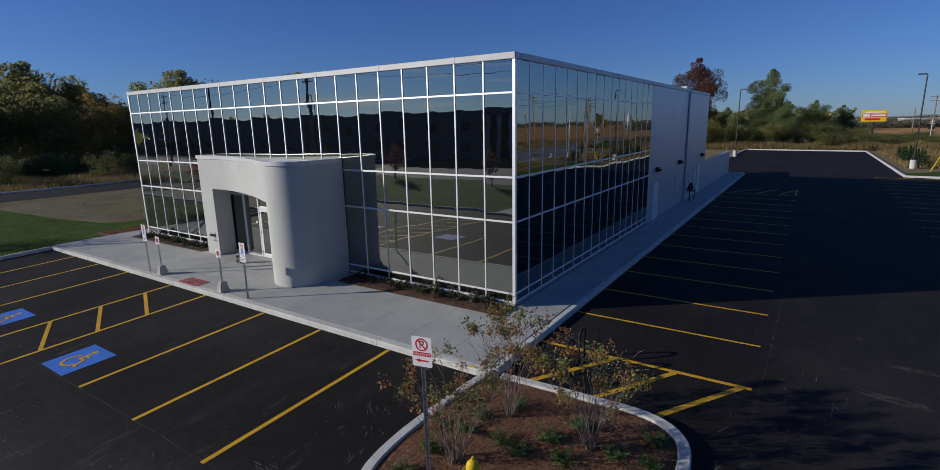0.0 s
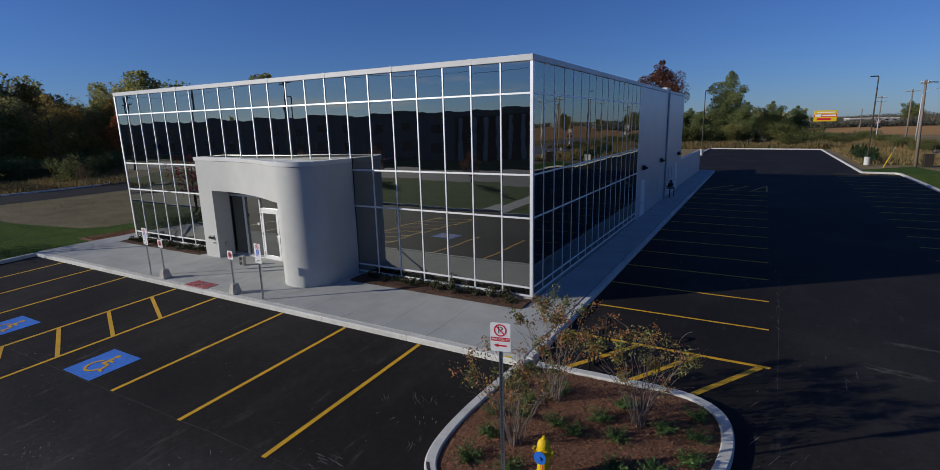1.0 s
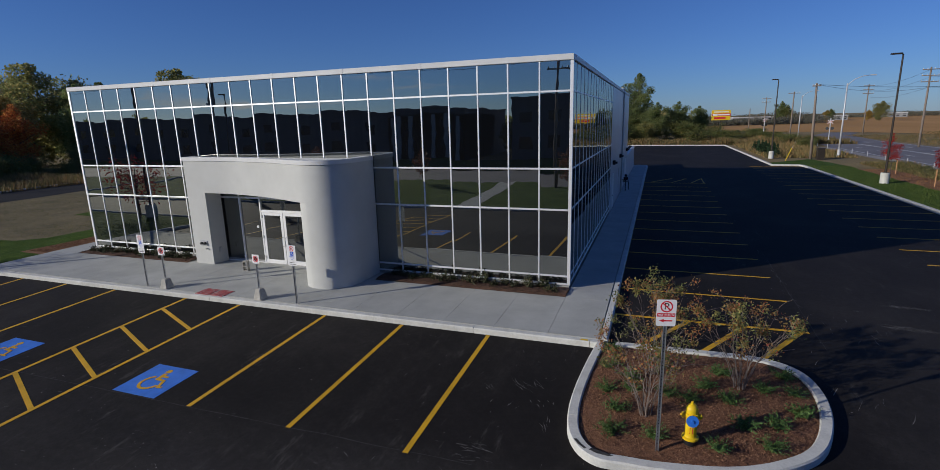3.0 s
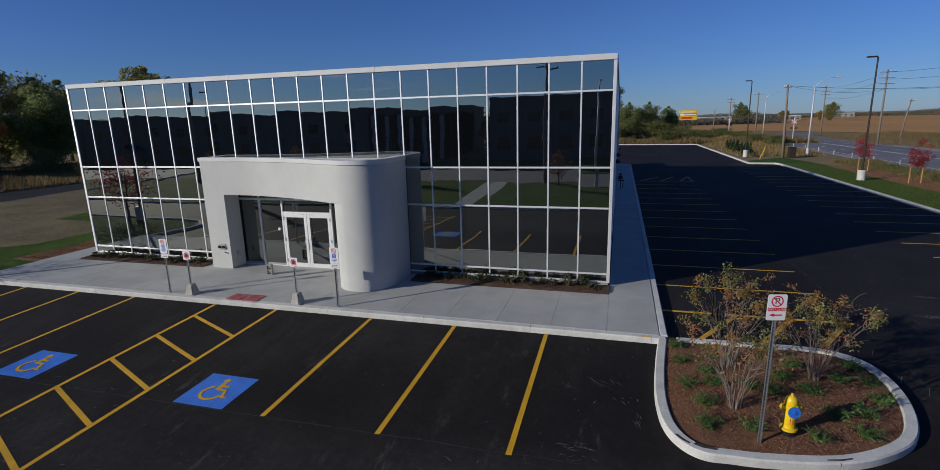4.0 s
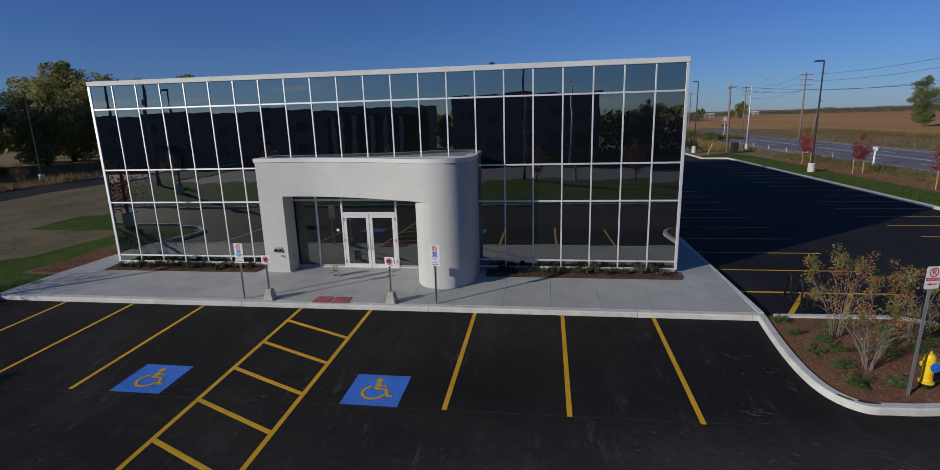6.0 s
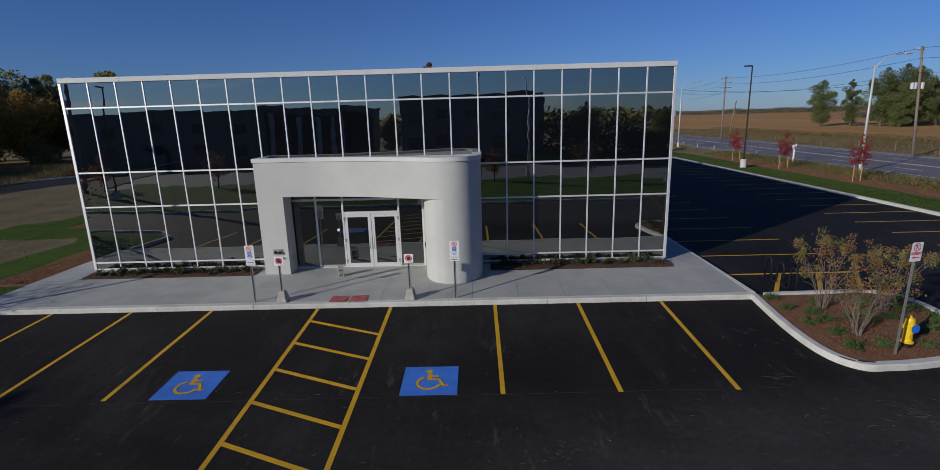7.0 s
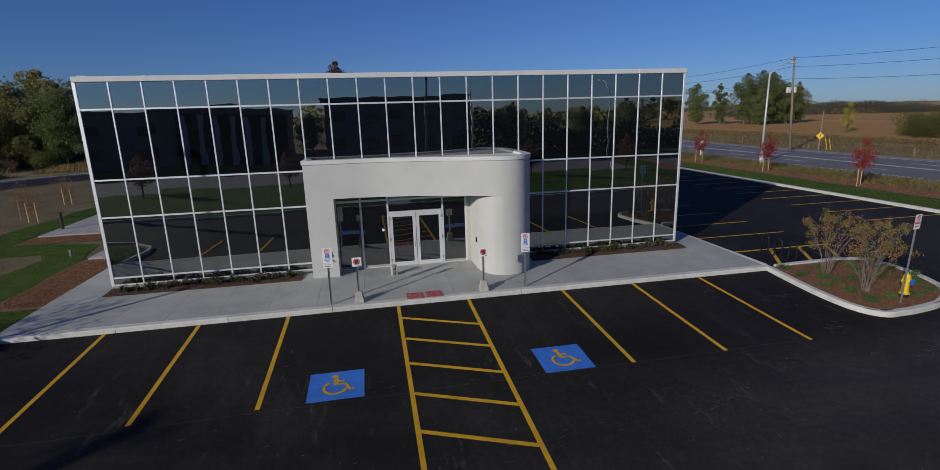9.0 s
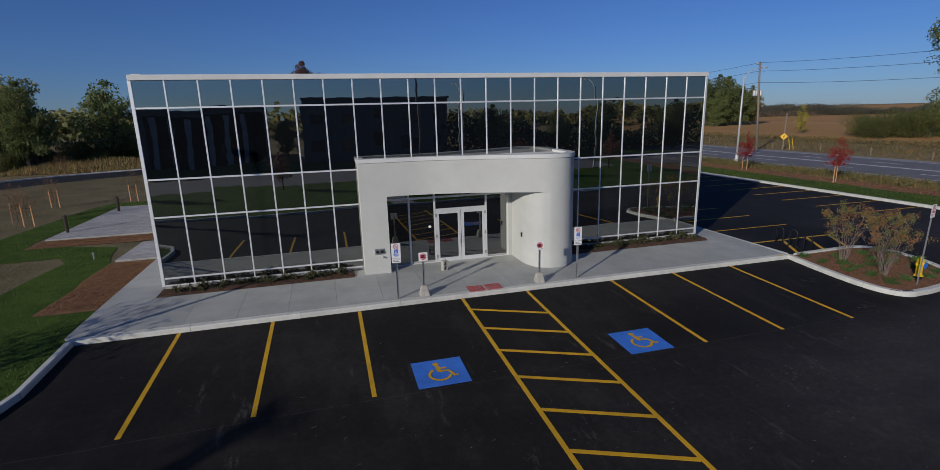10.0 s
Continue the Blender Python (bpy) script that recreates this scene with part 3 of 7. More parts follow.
for x, dash in ((23.75, 0), (36.45, 0), (29.9, 0), (30.2, 0), (26.8, 1), (33.3, 1)):
    bm = bmesh.new()
    y = -40.0
    while y < (96 if x < 26 else 120):
        box(bm, x - 0.07, x + 0.07, y, y + (3.0 if dash else 8.0), -0.004, 0.004)
        y += 9.0 if dash else 8.0
    whole("lane_line", settle(bm), M["white_line"], "worn white painted lane line on the road", "road marking", kind="structure")
# street in front of the lot
sheet("street", [(-300, -34), (22, -34), (22, -22), (-300, -22)], -0.006, M["road"], "grey asphalt street beyond the front lawn", "road")
sheet("lawn_front", ragged([(-80, -21.5), (16, -21.5), (16, -6.1), (-32, -4.4), (-80, -4.4)], 2, 0.2, 9), 0.08, M["lawn"], "mown green lawn between the lot and the street", "lawn")
sheet("lawn_far", ragged([(-140, -50), (30, -50), (30, -34.5), (-140, -34.5)], 2, 0.2, 2), 0.04, M["lawn"], "green lawn before the buildings across the street", "lawn")
sheet("footpath", [(-18.9, -21.5), (-17.2, -21.5), (-16.2, -5.0), (-17.9, -5.0)], 0.10, M["concrete"], "pale concrete footpath across the front lawn", "path")
# side fields
sheet("field", ragged([(72, -60), (110, -400), (1500, -400), (1500, 1500), (-8, 620), (2, 330), (14, 232), (27, 184), (44, 178), (54, 162), (58, 150)], 20, 2.0, 4), 0.02, M["field"], "bare brown ploughed farm field", "field")
# left side
DRIVE = spline([(-58, -60), (-58, -20), (-58, 10), (-58.4, 25), (-60.4, 37), (-59.0, 48), (-54, 57.5), (-45, 64.3), (-31, 68.5), (-10, 71.5)], 6)
bm = bmesh.new()
ribbon(bm, DRIVE, 7.6, 0.075)
whole("driveway", settle(bm), M["drive"], "dark asphalt driveway curving round the site", "driveway", kind="structure")
soil_edge = [(p.x, p.y) for p in offset_line(DRIVE, -3.7) if p.y > 4.2 and p.x < -29.5]
sheet("soil", [(-30.1, 7.0), (-30.4, 5.9), (-31.4, 4.9), (-33.1, 4.4), (-54.3, 4.2)] + soil_edge + [(-28.7, 62), (-28.7, 19.0), (-30.1, 19.0)], 0.06, M["soil"], "bare graded brown soil beside the building", "soil")
LAWN_SIDE = [(-30.1, 7.0), (-30.45, 6.0), (-31.5, 5.1), (-33.2, 4.6), (-53.5, 4.5), (-53.5, 12.4), (-46, 12.9), (-41, 13.2), (-38.4, 13.6), (-35.4, 14.0), (-34.5, 15.0), (-34.4, 17.4), (-34.0, 19.5), (-34.7, 20.7), (-37.2, 20.55), (-41.2, 20.6), (-41.6, 24.6), (-39.9, 25.9),
             (-39.6, 31), (-39.3, 35.5), (-38.4, 38.2), (-29, 38.9), (-29, 36.5), (-37.0, 36.3), (-37.4, 34.5), (-37.6, 25.2), (-37.4, 23.8), (-33.0, 22.2), (-32.2, 18.6), (-32.0, 13.0), (-30.1, 13.0)]
sheet("lawn_side", ragged(LAWN_SIDE, 0.7, 0.22, 1),
      0.085, M["lawn"], "fresh green lawn edged unevenly against bare soil", "lawn")
sheet("mulch_side", ragged([(-32.1, 12.4), (-30.25, 12.4), (-30.25, 18.8), (-32.1, 18.8)], 0.5, 0.18, 6), 0.10, M["mulch_loose"], "brown mulch bed beside the walkway", "mulch")
sheet("mulch_patio", ragged([(-37.3, 23.2), (-28.7, 23.2), (-28.7, 25.0), (-37.2, 25.0)], 0.5, 0.15, 7), 0.10, M["mulch_loose"], "brown mulch bed between two patios", "mulch")


# ---- office building ----
Z_SILL, Z_LOW, Z_MID, Z_UP, Z_TOP, Z_ROOF = 0.44, 0.71, 2.94, 4.27, 6.67, 7.57
BAYS, SIDE_BAYS, SIDE_END, BACK = 22, 16, 28.6, 45.6
BW, SW = (XR - XL) / BAYS, (SIDE_END - YF) / SIDE_BAYS
bld = thing("office_building", XL, YF, 0, "two-storey office building with mirrored glass walls and white frames", "building")
bld_inv = bld.matrix_world.inverted()


def bpart(name, bm, mat, label="", smooth=False, parent=None):
    ob = part(name, bm, mat, bld, label, smooth)
    ob.matrix_parent_inverse = bld_inv
    return ob


# solid walls and floors
bm = bmesh.new()
box(bm, XL + 0.02, XR - 0.02, YF + 0.02, YF + 0.22, 0.0, Z_SILL - 0.03)
box(bm, XR - 0.22, XR - 0.02, YF + 0.22, SIDE_END, 0.0, Z_SILL - 0.03)
bpart("plinth", bm, M["plinth"], "concrete plinth under the glass")
bm = bmesh.new()
box(bm, XL, XL + 0.25, YF + 0.25, BACK, 0.0, 7.6)
box(bm, XL + 0.25, XR - 0.3, BACK - 0.25, BACK, 0.0, 7.6)
bpart("rear_wall", bm, M["metal_wall"], "pale metal side and rear walls")
bm = bmesh.new()
box(bm, XR - 0.28, XR, SIDE_END + 0.05, 37.8, 0.1, 7.565)
bpart("metal_cladding", bm, M["metal_wall"], "smooth silver metal wall panels")
bm = bmesh.new()
box(bm, XR - 0.28, XR, 37.83, BACK, 0.1, 7.565)
bpart("metal_cladding", bm, M["metal_wall"], "smooth silver metal wall panels")
bm = bmesh.new()
box(bm, XL + 0.3, XR - 0.3, YF + 0.35, BACK - 0.3, 0.1, 0.28)
box(bm, XL + 0.3, XR - 0.3, YF + 0.5, BACK - 0.3, 4.15, 4.4)
box(bm, XL + 0.3, XR - 4.0, YF + 7.0, YF + 7.2, 0.28, 4.15)
box(bm, XL + 0.3, XR - 4.0, YF + 7.0, YF + 7.2, 4.4, 7.3)
box(bm, XR - 6.2, XR - 6.0, YF + 7.2, BACK - 0.3, 0.28, 4.15)
bpart("interior", bm, M["interior"], "dim grey floors and partitions indoors")
bm = bmesh.new()
box(bm, XL + 0.28, XR - 0.3, YF + 0.3, BACK - 0.28, 7.3, 7.42)
bpart("roof", bm, M["roof"], "flat pale membrane roof")
# parapet caps, in lengths
bm = bmesh.new()
box(bm, XL - 0.04, XR + 0.04, YF - 0.06, YF + 0.30, Z_ROOF, 7.75, 0.012)
bpart("front_cap", bm, M["cap"], "white metal parapet cap")
bm = bmesh.new()
box(bm, XR - 0.30, XR + 0.05, YF + 0.305, SIDE_END + 0.02, Z_ROOF, 7.75, 0.012)
box(bm, XR - 0.30, XR + 0.05, SIDE_END + 0.03, BACK, Z_ROOF, 7.75, 0.012)
bpart("side_cap", bm, M["cap"], "white metal parapet cap")
bm = bmesh.new()
box(bm, XL - 0.04, XL + 0.27, YF + 0.305, BACK, 7.61, 7.80, 0.012)
box(bm, XL + 0.28, XR - 0.31, BACK - 0.26, BACK + 0.02, 7.61, 7.80, 0.012)
bpart("rear_cap", bm, M["cap"], "white metal parapet cap")
for x in np.arange(XL + 2.2, XR, 3.05):
    bpart("cap_joint", boxed(x - 0.05, x + 0.05, YF - 0.066, YF + 0.2, Z_ROOF + 0.004, 7.756), M["cap"])

rng = np.random.default_rng(4)
PORT = (-21.50, -13.19)     # the portico covers the low glass between these
ROWS_Z = [(Z_SILL, Z_LOW), (Z_LOW, Z_MID), (Z_MID, Z_UP), (Z_UP, Z_TOP), (Z_TOP, Z_ROOF)]


def shared_pane(name, w, h, mat):
    bm = bmesh.new()
    box(bm, -w / 2, w / 2, -0.012, 0.012, -h / 2, h / 2)
    return finish(bm, name, mat)


pane_mesh = {r: shared_pane("pane", BW - 0.03, r[1] - r[0] - 0.03, M["glass"]) for r in ROWS_Z}
side_pane_mesh = {r: shared_pane("pane", SW - 0.03, r[1] - r[0] - 0.03, M["glass"]) for r in ROWS_Z}


def put_pane(mesh, x, y, z, rz):
    ob = part("pane", mesh, None, bld)
    ob.matrix_basis = bld_inv @ pose(x, y, z, rng.normal(0, 0.10), 0, rz + rng.normal(0, 0.10))
    return ob


for i in range(BAYS):
    xc = XL + (i + 0.5) * BW
    for r in ROWS_Z:
        if r[0] < 4 and PORT[0] + 0.1 < xc < PORT[1] - 0.1:
            continue
        put_pane(pane_mesh[r], xc, YF + 0.006, (r[0] + r[1]) / 2, 0)
for i in range(SIDE_BAYS):
    for r in ROWS_Z:
        put_pane(side_pane_mesh[r], XR - 0.018, YF + (i + 0.5) * SW, (r[0] + r[1]) / 2, 90)


MW = 0.026
for i in range(BAYS + 1):
    x = XL + i * BW
    w = 0.055 if i in (0, BAYS) else MW
    z0 = 4.3 if PORT[0] + 0.05 < x < PORT[1] - 0.05 else Z_SILL - 0.03
    if i == BAYS:
        bpart("corner_post", boxed(x - 0.07, x + 0.035, YF - 0.03, YF + 0.075, Z_SILL - 0.03, Z_ROOF, bevel=0.006), M["frame"], "white corner post")
    else:
        bpart("mullion", boxed(x - w, x + w, YF - 0.03, YF + 0.09, z0, Z_ROOF, bevel=0.006), M["frame"])
for i in range(1, SIDE_BAYS + 1):
    y = YF + i * SW
    bpart("side_mullion", boxed(XR - 0.09, XR + 0.006, y - MW, y + MW, Z_SILL - 0.03, Z_ROOF, bevel=0.006), M["frame"])
for z in (Z_SILL, Z_LOW, Z_MID, Z_UP, Z_TOP):
    h = 0.030
    if z < 4:
        spans = ((XL, PORT[0] + 0.05), (PORT[1] - 0.05, XR))
    else:
        spans = ((XL, XR),)
    for a, b in spans:
        bpart("transom", boxed(a + 0.06, b - 0.075, YF - 0.027, YF + 0.085, z - h, z + h, bevel=0.006), M["frame"])
    bpart("side_transom", boxed(XR - 0.085, XR + 0.009, YF + 0.08, SIDE_END - 0.03, z - h, z + h, bevel=0.006), M["frame"])

# entrance glazing under the portico
bpart("entrance_transom", boxed(-20.7, -15.35, YF - 0.02, YF + 0.09, 2.97, 3.05, bevel=0.006), M["frame"])
bpart("entrance_head", boxed(-20.7, -15.35, YF - 0.018, YF + 0.09, 3.2, 3.30, bevel=0.006), M["frame"])
for x in (-20.66, -19.6, -18.56, -16.40, -15.46):
    bpart("entrance_mullion", boxed(x - 0.035, x + 0.035, YF - 0.024, YF + 0.088, 0.26, 3.22, bevel=0.006), M["frame"])
bpart("entrance_jamb", boxed(-15.425, -15.27, YF - 0.028, YF + 0.08, 0.255, 3.20), M["stucco"], "white stucco jamb beside the glazing")
bpart("entrance_sill", boxed(-20.62, -18.6, YF - 0.02, YF + 0.08, 0.255, 0.33, bevel=0.006), M["frame"])
bpart("entrance_sill", boxed(-16.36, -15.5, YF - 0.02, YF + 0.08, 0.255, 0.33, bevel=0.006), M["frame"])
bpart("door_head", boxed(-18.52, -16.44, YF - 0.022, YF + 0.085, 2.44, 2.53, bevel=0.006), M["frame"])
for a, b in ((-20.62, -19.64), (-19.56, -18.6), (-16.36, -15.5)):
    bpart("entrance_pane", boxed(a, b, YF + 0.03, YF + 0.05, 0.33, 2.97), M["door_glass"])
    bpart("entrance_pane", boxed(a, b, YF + 0.03, YF + 0.05, 3.05, 3.2), M["door_glass"])
bpart("entrance_pane", boxed(-18.52, -16.44, YF + 0.03, YF + 0.05, 2.53, 2.97), M["door_glass"])
bpart("entrance_pane", boxed(-18.52, -16.44, YF + 0.03, YF + 0.05, 3.05, 3.2), M["door_glass"])
bm = bmesh.new()
lathe(bm, [(0.055, YF - 0.004), (0.055, YF + 0.024)], 16, -18.78, 1.82, "y")
bpart("sticker", bm, M["sign_white"], "round white sticker on the glass")
for k, (a, b) in enumerate(((-18.515, -17.49), (-17.47, -16.445))):
    leaf = bpart("door_leaf", None or boxed(a, a + 0.12, YF - 0.015, YF + 0.035, 0.27, 2.435, bevel=0.005), M["frame"], "white aluminium glazed door leaf")
    for nm, c in (("stile", (b - 0.12, b, 0.27, 2.435)), ("top_rail", (a + 0.121, b - 0.121, 2.31, 2.434)), ("bottom_rail", (a + 0.121, b - 0.121, 0.271, 0.47))):
        o = part(nm, boxed(c[0], c[1], YF - 0.014, YF + 0.034, c[2], c[3], bevel=0.005), M["frame"], leaf)
    part("door_pane", boxed(a + 0.1, b - 0.1, YF + 0.004, YF + 0.016, 0.45, 2.33), M["door_glass"], leaf)
    hx = b - 0.07 if k == 0 else a + 0.07
    bm = bmesh.new()
    tube(bm, [(hx, YF - 0.02, 1.05), (hx, YF - 0.08, 1.08), (hx, YF - 0.08, 1.42), (hx, YF - 0.02, 1.45)], 0.014, 8)
    part("pull_handle", bm, M["galv"], leaf, "steel pull handle", True)
    for z in (0.5, 1.35, 2.2):
        part("hinge", boxed((a if k == 0 else b) - 0.03, (a if k == 0 else b) + 0.03, YF - 0.035, YF - 0.012, z, z + 0.12), M["galv"], leaf)

# side wall fittings
for y0, y1, z1 in ((29.7, 30.7, 2.4), (42.5, 43.5, 2.4)):
    d = bpart("service_door", boxed(XR - 0.02, XR + 0.03, y0, y1, 0.18, z1, bevel=0.004), M["frame"], "flush pale steel service door")
    part("door_trim", boxed(XR - 0.02, XR + 0.045, y0 - 0.08, y0 - 0.01, 0.18, z1 + 0.08), M["frame"], d)
    part("door_trim", boxed(XR - 0.02, XR + 0.045, y1 + 0.01, y1 + 0.08, 0.18, z1 + 0.08), M["frame"], d)
    part("door_lever", boxed(XR + 0.03, XR + 0.09, y0 + 0.08, y0 + 0.2, 1.1, 1.16), M["galv"], d)
for y in (35.4, 39.8, 41.2):
    bpart("wall_panel_hatch", boxed(XR - 0.02, XR + 0.035, y - 0.28, y + 0.28, 0.9, 2.35, bevel=0.004), M["galv_light"], "narrow grey wall hatch")
for y in (30.1, 35.9, 43.7):
    lamp = bpart("wall_pack_light", boxed(XR, XR + 0.16, y - 0.16, y + 0.16, 3.0, 3.26, bevel=0.02), M["dark_metal"], "dark wall pack light")
    part("lamp_hood", boxed(XR + 0.16, XR + 0.28, y - 0.13, y + 0.13, 3.06, 3.18, bevel=0.02), M["dark_metal"], lamp)
bm = bmesh.new()
tube(bm, [(XR + 0.06, 37.8, 0.3), (XR + 0.06, 37.8, 7.5), (XR + 0.06, 37.8, 7.84), (XR - 0.15, 37.8, 7.88)], 0.055, 8)
bpart("downpipe", bm, M["cap"], "white downpipe", True)
bpart("roof_hatch_rail", boxed(XR - 0.32, XR + 0.02, 36.8, 37.7, 7.75, 7.90, bevel=0.01), M["cap"])
fdc = thing("gas_meter", XR + 0.35, 38.3, walk_z(-5.7, 38), "dark metal pipework and valve fixed by the side wall", "gas meter")
bm = bmesh.new()
tube(bm, [(0, 0, -0.01), (0, 0, 1.0), (0, 0.5, 1.0), (0, 0.5, 0.75), (-0.35, 0.5, 0.75)], 0.04, 8)
part("riser_pipe", bm, M["dark_metal"], fdc, smooth=True)
part("meter_body", boxed(-0.16, 0.16, 0.12, 0.42, 0.78, 1.02, bevel=0.03), M["dark_metal"], fdc)
part("meter_shelf", boxed(-0.2, 0.25, -0.2, 0.7, 0.66, 0.70), M["dark_metal"], fdc)
bm = bmesh.new()
tube(bm, [(0.2, 0.6, -0.01), (0.2, 0.6, 0.66)], 0.03, 8)
part("shelf_leg", bm, M["dark_metal"], fdc)
bm = bmesh.new()
lathe(bm, [(0.10, 1.05), (0.12, 1.1), (0.05, 1.22)], 12, 0, 0.25)
part("regulator", bm, M["dark_metal"], fdc)

bm = bmesh.new()
box(bm, XR - 0.28, XR, BACK + 0.02, 60.6, 0.0, 2.36, 0.01)
low = whole("dock_wall", bm, M["metal_wall"], "low pale screen wall at the rear dock", "wall", kind="structure")

bld.location.z -= 0.13

# ---- entrance portico ----
OUT = spline([(-21.64, 12.92), (-20.6, 12.88), (-19.4, 12.84), (-18.2, 12.62), (-17.0, 12.28), (-16.0, 11.90), (-15.2, 11.56), (-14.6, 11.38), (-14.05, 11.42), (-13.62, 11.70), (-13.40, 12.15), (-13.34, 12.75), (-13.33, 13.3)], 5)
PX = 0.14
OUT = [Vector((p.x + PX, p.y)) for p in OUT]
porch = thing("entrance_portico", -17.6, 12.8, 0.2, "curved white stucco entrance portico with a rounded column", "portico")
porch_inv = porch.matrix_world.inverted()
YB = YF - 0.05


def ppart(name, bm, mat, label="", smooth=False):
    ob = part(name, bm, mat, porch, label, smooth)
    ob.matrix_parent_inverse = porch_inv
    return ob


def shade_sharp(ob, deg=35):
    """Smooth round faces and keep the hard edges."""
    me = ob.data
    me.polygons.foreach_set("use_smooth", [True] * len(me.polygons))
    b = bmesh.new()
    b.from_mesh(me)
    for e in b.edges:
        e.smooth = len(e.link_faces) == 2 and e.calc_face_angle(0) < radians(deg)
    b.to_mesh(me)
    b.free()


IN = offset_line(OUT, 0.26)
bm = bmesh.new()
ring = OUT + [Vector((-13.19, YB))]
ring_in = IN[:] + [Vector((-13.46, YB))]
ring_in[0] = Vector((-21.23, 13.16))
plan = [Vector((-21.50, YB))] + ring + ring_in[::-1] + [Vector((-21.23, YB))]
prism(bm, plan, 3.26, 4.53)
f = ppart("fascia", bm, M["stucco"], "smooth curved fascia band")
shade_sharp(f)
inner = [Vector((-21.27, YB + 0.0))] + [Vector((p.x, p.y)) for p in offset_line(OUT, 0.2)] + [Vector((-13.4, YB))]
inner[1] = Vector((-21.27, 13.10))
bm = bmesh.new()
prism(bm, inner, 3.27, 3.33)
ppart("soffit", bm, M["stucco"], "flat stucco soffit")
bm = bmesh.new()
prism(bm, inner, 4.50, 4.60)
ppart("canopy_roof", bm, M["roof"], "pale membrane canopy roof")
o2, i2 = offset_line(OUT, -0.035), offset_line(OUT, 0.30)
o2[0], i2[0] = Vector((-21.535, 12.885)), Vector((-21.20, 13.20))
bm = bmesh.new()
prism(bm, [Vector((-21.535, YB))] + o2 + [Vector((-13.155, YB))] + [Vector((-13.49, YB))] + i2[::-1] + [Vector((-21.20, YB))], 4.535, 4.68)
shade_sharp(ppart("parapet_cap", bm, M["cap"], "white metal cap strip"))
bm = bmesh.new()
prism(bm, [(-21.50, 12.92), (-20.52, 12.885), (-20.50, YB), (-21.50, YB)], 0.16, 3.26)
ppart("pier", bm, M["stucco"], "square stucco pier")
right = [p for p in OUT if p.x > -14.61 and p.y < 13.4]
col = spline([(-15.28, YB), (-15.28, 12.9), (-15.25, 12.32), (-15.10, 11.86), (-14.86, 11.55), (-14.62, 11.425)], 6)[:-1]
bm = bmesh.new()
prism(bm, [Vector((p.x, p.y)) for p in col] + right + [Vector((-13.19, YB))], 0.16, 3.26)
shade_sharp(ppart("column", bm, M["stucco"], "rounded stucco column"), 50)
ppart("key_box", boxed(-15.31, -15.255, 12.46, 12.56, 1.34, 1.52, bevel=0.01), M["dark_metal"], "black intercom box")
pl = ppart("wall_plate", boxed(-21.10, -20.74, 12.865, 12.91, 1.06, 1.28, bevel=0.006), M["galv"], "steel wall plate with two dark inlets")
for x in (-21.01, -20.83):
    bm = bmesh.new()
    lathe(bm, [(0.05, 12.80), (0.055, 12.86)], 12, x, 1.17, "y")
    part("inlet", bm, M["dark_metal"], pl)
bm = bmesh.new()
lathe(bm, [(0.03, 12.80), (0.03, 12.9)], 10, -20.78, 0.95, "y")
ppart("inlet_cap", bm, M["galv"])
ppart("door_button", boxed(-20.515, -20.47, 13.2, 13.32, 0.75, 0.95, bevel=0.005), M["galv"], "steel door opener button")

porch.location.z -= 0.11

# ---- walkway, kerbs ----
walk_root = tagged(new("walkway"), "pale broom-finished concrete walkway round the building", "walkway", kind="structure")


def slab(x0, x1, y0, y1, gap=0.0035, deep=0.09):
    bm = bmesh.new()
    box(bm, x0 + gap, x1 - gap, y0 + gap, y1 - gap, 0, 1)
    for v in bm.verts:
        v.co.z = walk_z(v.co.x, v.co.y) - (deep if v.co.z < 0.5 else 0)
    part("slab", bm, M["concrete"], walk_root)


def slabs(x0, x1, y0, y1, nx, ny):
    for i in range(nx):
        for j in range(ny):
            slab(x0 + (x1 - x0) * i / nx, x0 + (x1 - x0) * (i + 1) / nx, y0 + (y1 - y0) * j / ny, y0 + (y1 - y0) * (j + 1) / ny)


bm = bmesh.new()
box(bm, -30.2, -4.5, 9.9, 13.66, 0.01, 0.09)
box(bm, -6.0, -4.5, 13.66, 61.0, 0.01, 0.09)
part("walk_bed", bm, M["joint"], walk_root, "dark joint bed")
slabs(-30.2, -6.02, 9.92, 12.78, 16, 1)
slabs(-6.02, -4.69, 9.92, 12.78, 1, 1)
slabs(-21.9, -12.9, 12.78, 13.68, 6, 1)
slabs(-30.2, -28.66, 12.78, 19.0, 1, 4)
slabs(-6.02, -4.69, 12.78, 61.0, 1, 30)


